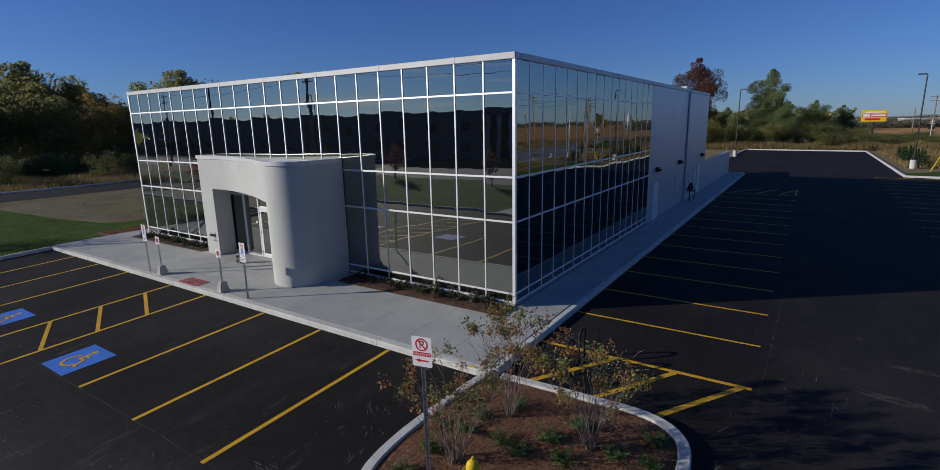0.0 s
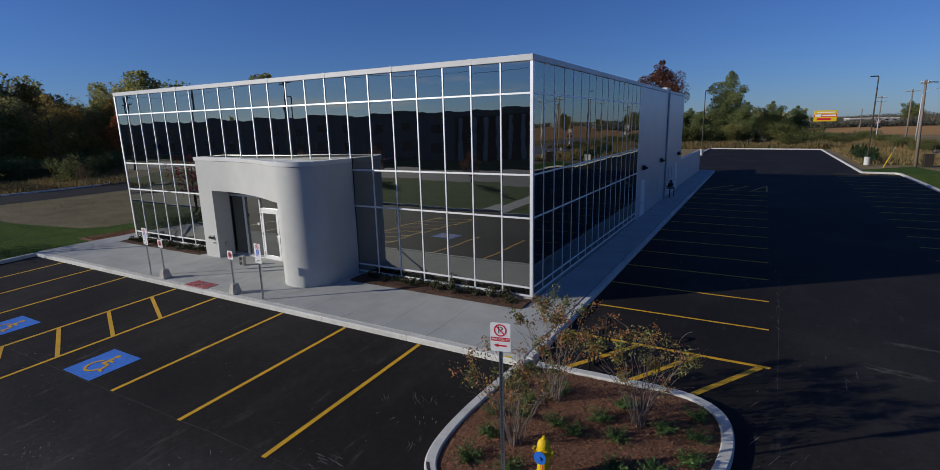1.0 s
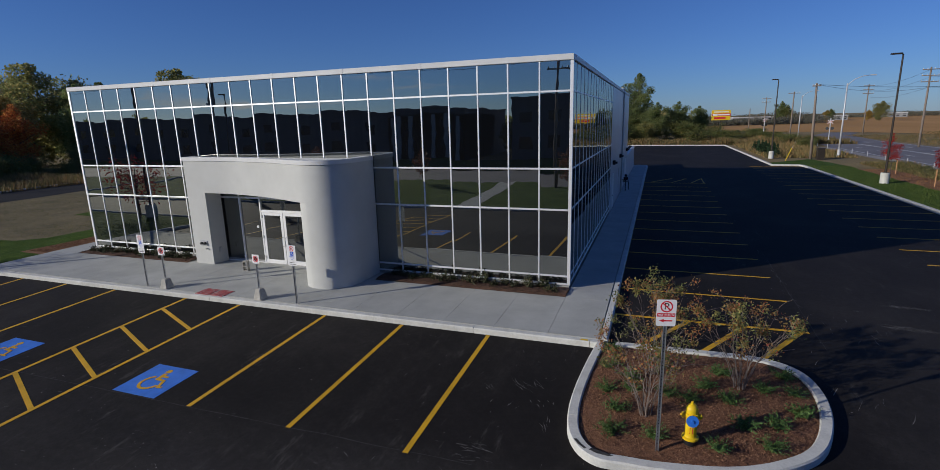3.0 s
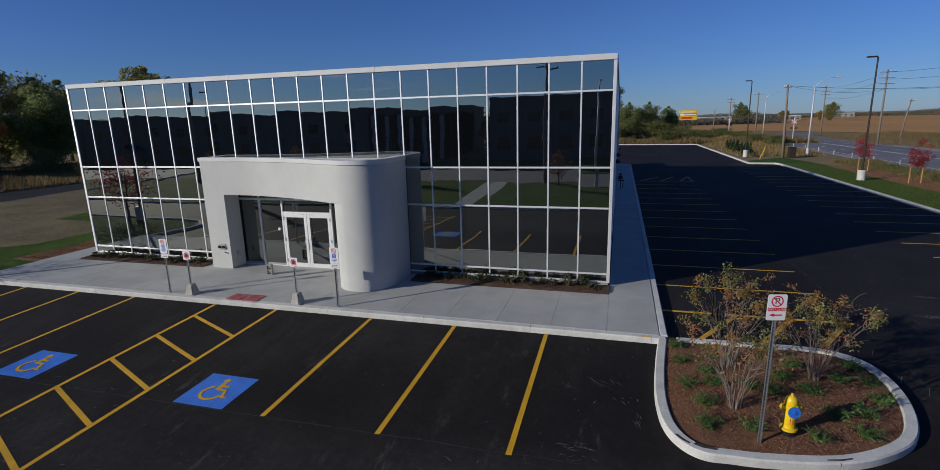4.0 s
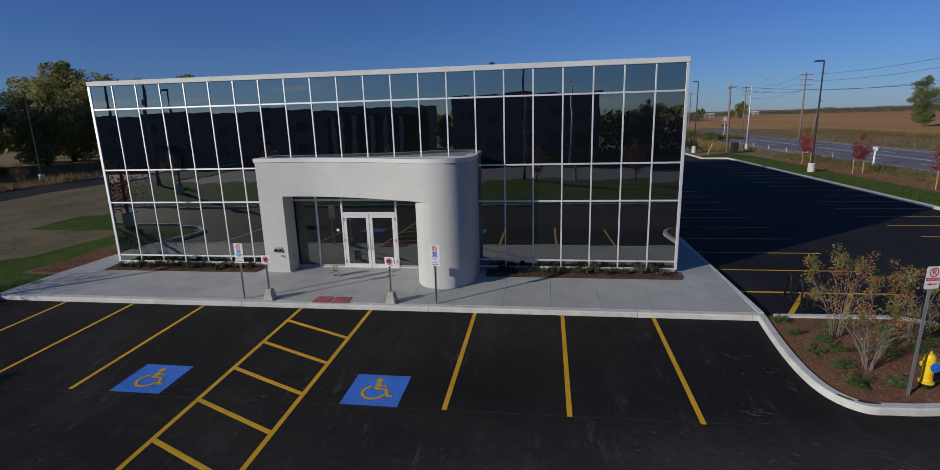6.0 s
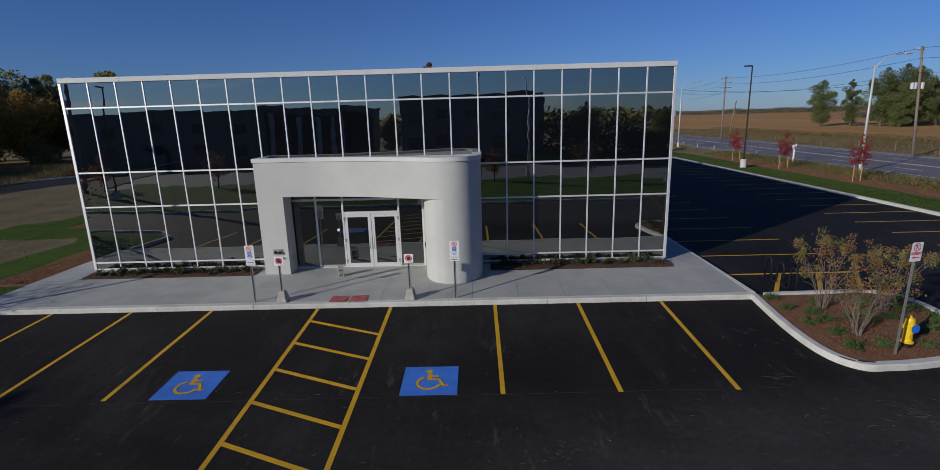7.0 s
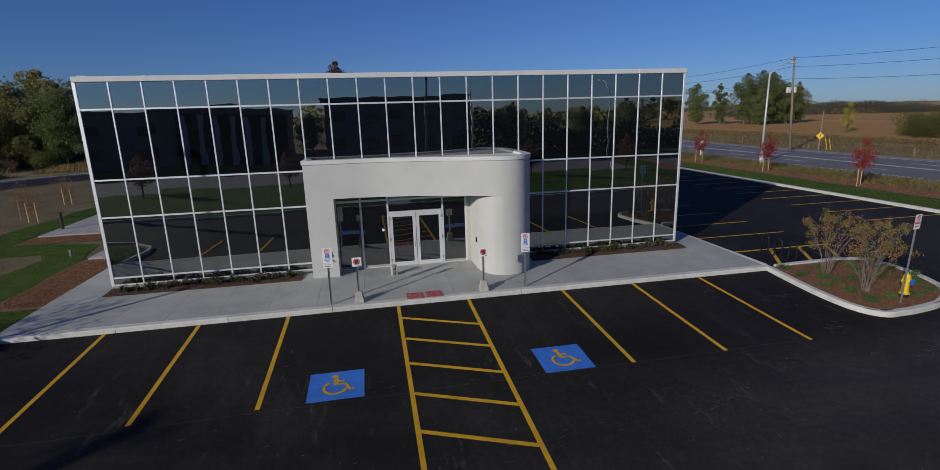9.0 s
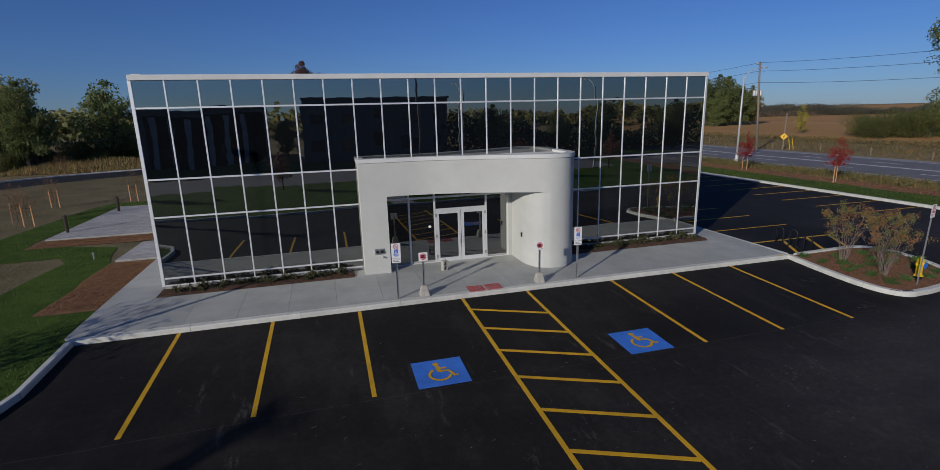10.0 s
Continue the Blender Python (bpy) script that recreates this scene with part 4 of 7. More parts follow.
def kerb(pts, name_label, w=0.16, h=0.15, base=-0.02, step=3.0):
    """A concrete kerb along plan points, in lengths with open joints."""
    root = tagged(new("kerb"), name_label, "kerb", kind="structure")
    line = resample(pts, 0.35)
    prof = ((-w / 2, base), (-w / 2, h - 0.03), (-w / 2 + 0.025, h), (w / 2 - 0.025, h), (w / 2, h - 0.03), (w / 2, base))
    cum, chunk = 0.0, [line[0]]
    for a, b in zip(line, line[1:]):
        chunk.append(b)
        cum += (b - a).length
        if cum >= step or b is line[-1]:
            if len(chunk) > 1:
                c = [q.copy() for q in chunk]
                d0, d1 = (c[1] - c[0]).normalized(), (c[-1] - c[-2]).normalized()
                c[0] += d0 * 0.006
                c[-1] -= d1 * 0.006
                bm = bmesh.new()
                rows = [[bm.verts.new((q.x, q.y, pz + grade(q.y))) for q in offset_line(c, off)] for off, pz in prof]
                for r0, r1 in zip(rows, rows[1:]):
                    for k in range(len(c) - 1):
                        bm.faces.new((r0[k], r0[k + 1], r1[k + 1], r1[k]))
                bm.faces.new([r[0] for r in rows])
                bm.faces.new([r[-1] for r in rows][::-1])
                part("kerb_section", bm, M["kerb"], root)
            chunk, cum = [b], 0.0
    return root


kerb([(-30.05, 9.79), (-4.55, 9.79)], "white concrete kerb along the walkway", w=0.2, h=0.155)
kerb([(-4.58, 9.95), (-4.58, 58), (-4.56, 60.3), (-4.7, 61.1), (-6.0, 61.2)], "white concrete kerb along the side walkway", w=0.2, h=0.155)
ISLAND = spline([(-4.70, 9.75), (-4.83, 8.6), (-4.91, 7.6), (-4.92, 6.75), (-4.83, 6.05), (-4.60, 5.58), (-4.25, 5.34), (-3.8, 5.34), (-3.2, 5.37), (-2.1, 5.57), (-1.25, 5.99), (-0.58, 6.62), (-0.2, 7.6), (-0.1, 8.65), (-0.35, 9.5), (-1.1, 9.92), (-2.4, 9.93), (-3.4, 9.90), (-4.28, 9.85)], 5)
ISLAND = offset_line(ISLAND, 0.08)
kerb([(p.x, p.y) for p in ISLAND], "white concrete kerb round the planted island", w=0.22, h=0.16, step=3.2)
kerb([(-54.0, 4.15), (-33.1, 4.35), (-31.3, 4.85), (-30.3, 5.85), (-30.0, 7.0), (-30.0, 9.7)], "grey concrete kerb beside the lawn", w=0.18, h=0.16)
kerb([(11.45, -5.9), (11.45, 61.8), (11.2, 62.5), (8.6, 62.8), (8.4, 105.2), (-9.0, 107.5), (-9.1, 92), (-9.1, 66)], "pale concrete kerb round the rear parking lot", w=0.24, h=0.17, step=6)
kerb([(p.x, p.y) for p in offset_line(DRIVE, 3.85)], "pale concrete kerb along the driveway", w=0.2, h=0.22, step=8)
kerb([(-54.0, -4.2), (-32, -4.2), (11.4, -5.8)], "concrete kerb before the front lawn", w=0.2, h=0.15, step=6)

bm = bmesh.new()
f = bm.faces.new([bm.verts.new((p.x, p.y, 0.10)) for p in offset_line(ISLAND, 0.05)])
bmesh.ops.triangulate(bm, faces=[f])
bmesh.ops.subdivide_edges(bm, edges=bm.edges, cuts=3, use_grid_fill=True)
for v in bm.verts:
    e = min((Vector((v.co.x, v.co.y)) - Vector((p.x, p.y))).length for p in ISLAND)
    v.co.z += min(0.09, e * 0.10) + 0.015 * noise.noise(v.co * 2.5) + grade(v.co.y)
island = whole("island_mulch", bm, M["mulch"], "shredded brown mulch filling the island bed", "mulch", kind="structure")


def inside(poly, x, y):
    c, j = False, len(poly) - 1
    for i in range(len(poly)):
        a, b = poly[i], poly[j]
        if (a[1] > y) != (b[1] > y) and x < (b[0] - a[0]) * (y - a[1]) / (b[1] - a[1]) + a[0]:
            c = not c
        j = i
    return c


def island_z(x, y):
    e = min((Vector((x, y)) - Vector((p.x, p.y))).length for p in ISLAND)
    return 0.10 + min(0.09, e * 0.10)


def chips(name, spots, zf, mat, label, rng, size=0.022):
    c = [(x, y, zf(x, y) + grade(y) + rng.uniform(0.0, 0.02)) for x, y in spots]
    ob = new(name, leaf_mesh(name, c, rng.uniform(size * 0.5, size * 1.3, len(c)), mat, rng, flat=0.7, aspect=0.3))
    return tagged(ob, label, "mulch", kind="stuff")


rng = np.random.default_rng(11)
spots = [(x, y) for x, y in rng.uniform((-5, 5), (-0.1, 9.8), (22000, 2)) if inside(ISLAND, x, y)]
chips("mulch_chips", spots, island_z, M["chip"], "loose shredded wood chips over the island bed", rng)
for x0, x1 in ((-28.62, -21.9), (-12.9, -6.02)):
    bm = bmesh.new()
    bmesh.ops.create_grid(bm, x_segments=40, y_segments=5, size=0.5)
    for v in bm.verts:
        v.co = Vector(((x0 + x1) / 2 + v.co.x * (x1 - x0), 13.25 + v.co.y * 0.9, 0))
        v.co.z = 0.195 + 0.05 * noise.noise(v.co * 1.7) + (0.03 if abs(v.co.y - 13.25) < 0.3 else -0.02)
    whole("planting_bed", bm, M["bed_mulch"], "narrow mulch planting bed along the glass wall", "mulch", kind="structure")
    s = rng.uniform((x0 + 0.05, 12.84), (x1 - 0.05, 13.62), (2600, 2))
    chips("mulch_chips", s, lambda x, y: 0.215, M["bed_mulch"], "loose shredded wood chips in the planting bed", rng)
s = rng.uniform((-32.0, 12.6), (-30.3, 18.6), (7000, 2))
chips("mulch_chips", s, lambda x, y: 0.105, M["mulch_loose"], "loose shredded wood chips beside the walkway", rng, 0.03)

s = rng.uniform((-37.2, 23.3), (-28.8, 24.9), (6000, 2))
chips("mulch_chips", s, lambda x, y: 0.105, M["mulch_loose"], "loose shredded wood chips between the patios", rng, 0.035)
s = rng.uniform((15.3, 10), (17.6, 58), (9000, 2))
chips("mulch_chips", s, lambda x, y: 0.115, M["mulch_loose"], "loose shredded wood chips under the young maples", rng, 0.06)
# broken arris on the island kerb
for plan in ([(-4.70, 5.73), (-4.60, 5.60), (-4.47, 5.50), (-4.44, 5.53), (-4.55, 5.63), (-4.64, 5.74)], [(-4.40, 5.50), (-4.26, 5.44), (-4.05, 5.42), (-3.98, 5.46), (-4.20, 5.52), (-4.36, 5.56)], [(-2.30, 5.555), (-2.05, 5.60), (-1.86, 5.69), (-1.88, 5.715), (-2.08, 5.635), (-2.29, 5.585)]):
    sheet("kerb_damage", ragged(plan, 0.04, 0.012, 3), 0.163, M["joint_black"], "dark chipped patch on the island kerb", "kerb damage")

# ---- scuffs and seams on the asphalt ----
def scuff_field(name, groups, mat, label, seed):
    """Thin torn slivers, each group a patch: centre, spread, count, heading, length."""
    rng = np.random.default_rng(seed)
    vs, fs = [], []
    for cx, cy, sx, sy, n, head, ln in groups:
        for k in range(n):
            x, y = cx + rng.normal(0, sx), cy + rng.normal(0, sy)
            if inside(ISLAND_OUT, x, y):
                continue
            a = radians(head + rng.normal(0, 14))
            size = ln * rng.uniform(0.3, 1.3)
            w = rng.uniform(0.002, 0.012) * rng.uniform(0.5, 1.0)
            d, q = Vector((math.cos(a), math.sin(a))), Vector((-math.sin(a), math.cos(a)))
            top, bot = [], []
            bow = rng.normal(0, 0.06) * size
            for j in range(6):
                s = j / 5
                m = Vector((x, y)) + d * (s - 0.5) * size + q * bow * math.sin(math.pi * s)
                ww = w * math.sin(math.pi * (0.06 + 0.88 * s)) * rng.uniform(0.4, 1.3)
                top.append(m + q * ww)
                bot.append(m - q * ww)
            b = len(vs)
            vs += [(v.x, v.y, 0.003 + grade(v.y)) for v in top + bot]
            fs += [(b + j, b + 6 + j, b + 7 + j, b + 1 + j) for j in range(5)]
    return tagged(new(name, pieces_mesh(name, vs, fs, mat)), label, "scuff marks", kind="stuff")


cen = sum(((Vector((p.x, p.y))) for p in ISLAND), Vector((0, 0))) / len(ISLAND)
ISLAND_OUT = [cen + (Vector((p.x, p.y)) - cen) * 1.13 for p in ISLAND]
scuff_field("scuff_marks", [
    (3.55, 15.05, 0.22, 0.035, 60, -18, 0.6), (3.0, 13.2, 0.22, 0.035, 80, -13, 0.6), (2.2, 14.3, 0.1, 0.05, 2, -20, 0.4),
    (1.3, 12.6, 0.5, 0.8, 18, 84, 0.35), (0.6, 9.0, 0.3, 0.6, 10, 60, 0.35), (0.75, 17.5, 0.05, 1.6, 16, 96, 0.5),
    (-12.0, 2.4, 0.35, 0.3, 22, 30, 0.10), (-6.8, 4.0, 1.4, 0.8, 16, -25, 0.22), (-3.6, 4.0, 1.2, 0.45, 14, -8, 0.26),
    (-6.2, 6.8, 0.7, 1.1, 12, 60, 0.18), (-9.0, 7.5, 2.5, 1.4, 22, 80, 0.12), (-16, 2.5, 3.0, 1.6, 30, 10, 0.14),
    (-22, 4.0, 3.5, 2.0, 34, 20, 0.12), (-15.5, 8.0, 3.0, 1.0, 24, 95, 0.12), (-2.0, 2.8, 2.2, 0.8, 26, 5, 0.3),
    (5.5, 22.0, 2.5, 5.0, 26, 80, 0.35), (-4.5, 11.0, 0.5, 0.5, 14, 20, 0.2),
    (-6.79, 7.27, 0.05, 0.06, 5, 125, 0.28), (-6.02, 7.47, 0.16, 0.10, 11, 130, 0.32), (-5.52, 6.91, 0.12, 0.12, 6, 120, 0.16),
    (-5.34, 6.20, 0.06, 0.10, 6, 115, 0.26), (-6.45, 5.17, 0.22, 0.05, 14, 4, 0.26), (-6.5, 4.86, 0.2, 0.05, 8, 10, 0.16),
    (-11.8, 2.72, 0.35, 0.16, 30, -25, 0.10), (-12.9, 3.4, 0.45, 0.3, 24, 40, 0.09), (-10.75, 2.12, 0.08, 0.06, 4, -35, 0.2),
    (-10.73, 1.61, 0.1, 0.05, 5, -35, 0.18), (-4.2, 3.58, 0.3, 0.16, 26, -28, 0.3), (-3.9, 3.0, 1.2, 0.25, 18, 4, 0.4),
    (-14.5, 1.2, 2.2, 0.8, 46, 20, 0.09), (-18.5, 3.4, 2.0, 1.2, 40, 50, 0.09), (-8.5, 3.2, 1.6, 1.0, 34, 15, 0.12),
], M["scuff"], "chalky tyre scuffs and scratches on the asphalt", 12)


def seam_line(a, b, seed):
    a, b = Vector(a), Vector(b)
    d = (b - a).normalized()
    q = Vector((-d.y, d.x))
    vs, fs = [], []
    n = int((b - a).length / 0.12)
    for j in range(n):
        m = a.lerp(b, j / n) + q * 0.03 * noise.noise(Vector((j * 0.11, seed, 0)))
        w = 0.005 + 0.009 * max(0, noise.noise(Vector((j * 0.23, 0, seed))) + 0.25)
        vs += [(m.x + q.x * w, m.y + q.y * w, 0.002 + grade(m.y)), (m.x - q.x * w, m.y - q.y * w, 0.002 + grade(m.y))]
    fs = [(2 * j, 2 * j + 1, 2 * j + 3, 2 * j + 2) for j in range(n - 1)]
    return tagged(new("paving_seam", pieces_mesh("paving_seam", vs, fs, M["seam"])), "faint pale seam between two asphalt lanes", "seam", kind="structure")


seam_line((-29.5, 4.45), (-6.2, 4.72), 1)
seam_line((0.85, 21.5), (0.62, 11.0), 2)
seam_line((6.4, 8.0), (6.4, 60.0), 4)

# ---- painted markings ----
def paint(name, a, b, w, mat, label):
    bm = bmesh.new()
    d = (Vector(b) - Vector(a)).normalized()
    n = Vector((-d.y, d.x)) * w / 2
    vs = [Vector(a) - n, Vector(b) - n, Vector(b) + n, Vector(a) + n]
    prism(bm, vs, 0.001, 0.006)
    return whole(name, settle(bm), mat, label, "road marking", kind="structure")


YN, YK = 4.66, 9.66
for x in (-7.6, -10.22, -12.86, -21.97, -24.59, -27.2):
    paint("stall_line", (x, YN), (x, YK), 0.11, M["yellow"], "yellow painted parking stall line")
paint("aisle_line", (-16.19, -1.4), (-16.19, YK), 0.11, M["yellow"], "yellow painted access aisle line")
paint("aisle_line", (-18.53, -0.3), (-18.53, YK), 0.11, M["yellow"], "yellow painted access aisle line")
for k in range(7):
    paint("aisle_hatch", (-18.48, 8.74 - 1.41 * k), (-16.24, 7.76 - 1.40 * k), 0.11, M["yellow"], "yellow painted diagonal hatch line")


def arc(cx, cy, r, a0, a1, n=18):
    return [Vector((cx + r * math.cos(radians(a0 + (a1 - a0) * k / n)), cy + r * math.sin(radians(a0 + (a1 - a0) * k / n)))) for k in range(n + 1)]


def wheelchair(bm, s, z):
    """Access symbol about 1 high, scaled by s: head, trunk, arm, leg and wheel as strokes."""
    lift = [z]

    def st(pts, w):
        lift[0] += 0.0006
        ribbon(bm, [Vector(p) * s for p in pts], w * s, lift[0])
    bm.faces.new([bm.verts.new((p.x * s, p.y * s, z)) for p in arc(-0.02, 0.40, 0.085, 0, 340, 17)])
    st([(0.0, 0.30), (0.01, 0.02)], 0.12)
    st([(0.0, 0.17), (0.22, 0.17)], 0.07)
    st([(-0.02, 0.03), (0.24, 0.02), (0.36, -0.26), (0.46, -0.22)], 0.085)
    st(arc(0.0, -0.12, 0.27, 118, 345, 24), 0.075)


for x0, y0 in ((-20.93, 4.66), (-15.21, 4.66)):
    bm = bmesh.new()
    box(bm, x0, x0 + 1.31, y0, y0 + 1.24, 0.001, 0.006)
    pad = tagged(whole("access_pad", settle(bm), M["blue"], "blue painted square with a yellow access symbol", "road marking", kind="structure"))
    bm = bmesh.new()
    wheelchair(bm, 0.98, 0.0)
    o = part("access_symbol", bm, M["yellow"], pad, "yellow painted symbol")
    o.matrix_basis = pose(x0 + 0.63, y0 + 0.62, 0.0105 + grade(y0 + 0.62), math.degrees(math.atan(FALL)))
for i in range(14):
    y = 14.72 + 2.53 * i
    if y > 47:
        break
    paint("stall_line", (-4.44, y), (0.48, y), 0.075, M["yellow"], "yellow painted parking stall line")
paint("stall_line", (-4.44, 12.2), (0.5, 12.22), 0.11, M["yellow"], "yellow painted line beside the bicycle rack")
for a, b in (((-3.81, 9.98), (-2.45, 12.16)), ((-2.36, 9.98), (-1.05, 12.16)), ((-1.05, 9.98), (0.30, 12.16))):
    paint("hatch_line", a, b, 0.14, M["yellow"], "yellow painted hatch line")
for a, b in (((-4.0, 45.4), (-2.1, 48.6)), ((-2.2, 45.4), (-0.9, 48.6)), ((-0.6, 45.4), (0.3, 48.6))):
    paint("hatch_line", a, b, 0.12, M["yellow"], "yellow painted hatch line")
paint("stall_line", (0.40, 45.2), (0.40, 48.9), 0.10, M["yellow"], "yellow painted parking stall line")
for i in range(20):
    y = 15.6 + 2.42 * i
    paint("stall_line", (6.2, y), (11.25, y), 0.075, M["yellow"], "yellow painted parking stall line")

# ---- signs and small things by the entrance ----
def rounded(w, h, r, n=4):
    pts = []
    for cx, cz, a in ((w / 2 - r, h / 2 - r, 0), (-w / 2 + r, h / 2 - r, 90), (-w / 2 + r, -h / 2 + r, 180), (w / 2 - r, -h / 2 + r, 270)):
        pts += [(cx + r * math.cos(radians(a + 90 * k / n)), cz + r * math.sin(radians(a + 90 * k / n))) for k in range(n + 1)]
    return pts


def plate(w, h, r, y0, y1, cx=0.0, cz=0.0):
    """A rounded plate that stands upright and faces -y."""
    bm = bmesh.new()
    prism(bm, rounded(w, h, r), 0, 1)
    for v in bm.verts:
        v.co = Vector((cx + v.co.x, y0 if v.co.z < 0.5 else y1, cz + v.co.y))
    return bm


def strokes(lines, w, y):
    """Flat strokes on an upright face, in x and z."""
    bm = bmesh.new()
    for pts in lines:
        ribbon(bm, [Vector(p) for p in pts], w, 0)
    for v in bm.verts:
        v.co = Vector((v.co.x, y, v.co.y))
    return bm


def channel_post(bm, x, y, z0, z1, w=0.055):
    """A perforated U channel."""
    box(bm, x - w / 2, x + w / 2, y, y + 0.006, z0, z1)
    box(bm, x - w / 2 - 0.006, x - w / 2, y - 0.022, y + 0.006, z0, z1)
    box(bm, x + w / 2, x + w / 2 + 0.006, y - 0.022, y + 0.006, z0, z1)


def post_holes(x, y, z0, z1):
    bm = bmesh.new()
    z = z0 + 0.08
    while z < z1 - 0.05:
        box(bm, x - 0.007, x + 0.007, y - 0.003, y - 0.0005, z, z + 0.014)
        z += 0.065
    return bm


def access_sign(x, y):
    z = walk_z(x, y)
    t = thing("access_parking_sign", x, y, z, "white accessible parking sign on a steel post", "sign", "accessible parking signs")
    bm = bmesh.new()
    channel_post(bm, 0, 0, -0.02, 1.9)
    p = part("post", bm, M["galv"], t, "perforated galvanised post")
    part("post_holes", post_holes(0, 0, 0, 1.2), M["sign_black"], p)
    pn = part("sign_panel", plate(0.30, 0.50, 0.025, -0.028, -0.024, 0, 1.66), M["sign_white"], t)
    part("prohibition_ring", strokes([arc(0, 1.80, 0.075, 0, 360, 28), [(-0.052, 1.852), (0.052, 1.748)]], 0.02, -0.0300), M["sign_red"], pn)
    part("letter_bar", strokes([[(-0.025, 1.765), (-0.025, 1.835), (0.02, 1.835), (0.02, 1.80), (-0.02, 1.80)]], 0.014, -0.0295), M["sign_black"], pn)
    part("blue_field", plate(0.13, 0.13, 0.008, -0.0305, -0.029, 0, 1.64), M["sign_blue"], pn)
    bm = bmesh.new()
    wheelchair(bm, 0.115, 0)
    for v in bm.verts:
        v.co = Vector((v.co.x, -0.0315, 1.645 + v.co.y))
    part("access_symbol", bm, M["sign_white"], pn)
    part("text_bar", strokes([[(-0.10, 1.545), (0.10, 1.545)], [(-0.085, 1.505), (0.085, 1.505)], [(-0.04, 1.465), (0.04, 1.465)]], 0.017, -0.0295), M["sign_blue"], pn)
    tab = part("lower_tab", plate(0.30, 0.15, 0.02, -0.028, -0.024, 0, 1.325), M["sign_white"], t)
    part("text_bar", strokes([[(-0.10, 1.35), (0.10, 1.35)], [(-0.11, 1.30), (0.11, 1.30)]], 0.015, -0.0295), M["sign_black"], tab)
    return t


a1 = access_sign(-20.65, 9.98)
a2 = place_copy(a1, pose(-14.11, 9.98, walk_z(-14, 9.98)))
tagged(a2, "white accessible parking sign on a steel post beside the column")


def stop_sign(x, y):
    z = walk_z(x, y)
    t = thing("no_stopping_sign", x, y, z, "small white no-stopping sign in a tapered concrete block", "sign", "no-stopping signs")
    bm = bmesh.new()
    a, b = 0.17, 0.10
    lo = [bm.verts.new((sx * a, sy * a, 0)) for sx, sy in ((-1, -1), (1, -1), (1, 1), (-1, 1))]
    hi = [bm.verts.new((sx * b, sy * b, 0.36)) for sx, sy in ((-1, -1), (1, -1), (1, 1), (-1, 1))]
    for k in range(4):
        bm.faces.new((lo[k], lo[(k + 1) % 4], hi[(k + 1) % 4], hi[k]))
    bm.faces.new(hi)
    bm.faces.new(lo[::-1])
    bmesh.ops.bevel(bm, geom=list(bm.edges), offset=0.02, segments=2, affect="EDGES")
    part("concrete_base", bm, M["cinder"], t, "tapered concrete base")
    bm = bmesh.new()
    channel_post(bm, 0, 0, 0.34, 1.410)
    p = part("post", bm, M["galv"], t, "perforated galvanised post")
    part("post_holes", post_holes(0, 0, 0.36, 1.210), M["sign_black"], p)
    pn = part("sign_panel", plate(0.30, 0.30, 0.025, -0.028, -0.024, 0, 1.360), M["sign_white"], t)
    part("black_disc", strokes([arc(0, 1.365, 0.035, 0, 360, 20)], 0.07, -0.0293), M["sign_black"], pn)
    part("prohibition_ring", strokes([arc(0, 1.365, 0.095, 0, 360, 30), [(-0.066, 1.431), (0.066, 1.299)]], 0.026, -0.0306), M["sign_red"], pn)
    part("text_bar", strokes([[(0.05, 1.235), (0.12, 1.235)]], 0.018, -0.0295), M["sign_black"], pn)
    return t


s1 = stop_sign(-19.76, 10.02)
place_copy(s1, pose(-15.58, 10.0, walk_z(-15.6, 10.0), 0, 0, -4))

pads = thing("tactile_paving", -17.62, 10.08, walk_z(-17.62, 10.08) + 0.001, "two dark red tactile plates set in the walkway", "tactile paving", kind="structure")
for k in range(2):
    bm = bmesh.new()
    box(bm, -0.60 + 0.64 * k, -0.04 + 0.64 * k, -0.28, 0.28, -0.012, 0.012)
    p = part("tactile_plate", bm, M["red_plate"], pads)
    bm = bmesh.new()
    for i in range(9):
        for j in range(9):
            cx, cy = -0.57 + 0.64 * k + 0.0625 * i, -0.25 + 0.0625 * j
            box(bm, cx - 0.014, cx + 0.014, cy - 0.014, cy + 0.014, 0.012, 0.019)
    part("domes", bm, M["red_plate"], p)

blk = thing("concrete_block", -18.5, 12.5, walk_z(-18.5, 12.5), "grey hollow concrete block standing on end near the doors", "concrete block", rz=20)
bm = bmesh.new()
for x0, x1, z0, z1 in ((-0.10, 0.10, 0.0, 0.035), (-0.10, 0.10, 0.365, 0.40), (-0.10, 0.10, 0.18, 0.22)):
    box(bm, x0, x1, -0.095, 0.095, z0, z1)
for x in (-0.10, 0.07):
    box(bm, x, x + 0.03, -0.0945, 0.0945, 0.036, 0.179)
    box(bm, x, x + 0.03, -0.0945, 0.0945, 0.221, 0.364)
part("block_body", bm, M["cinder"], blk)

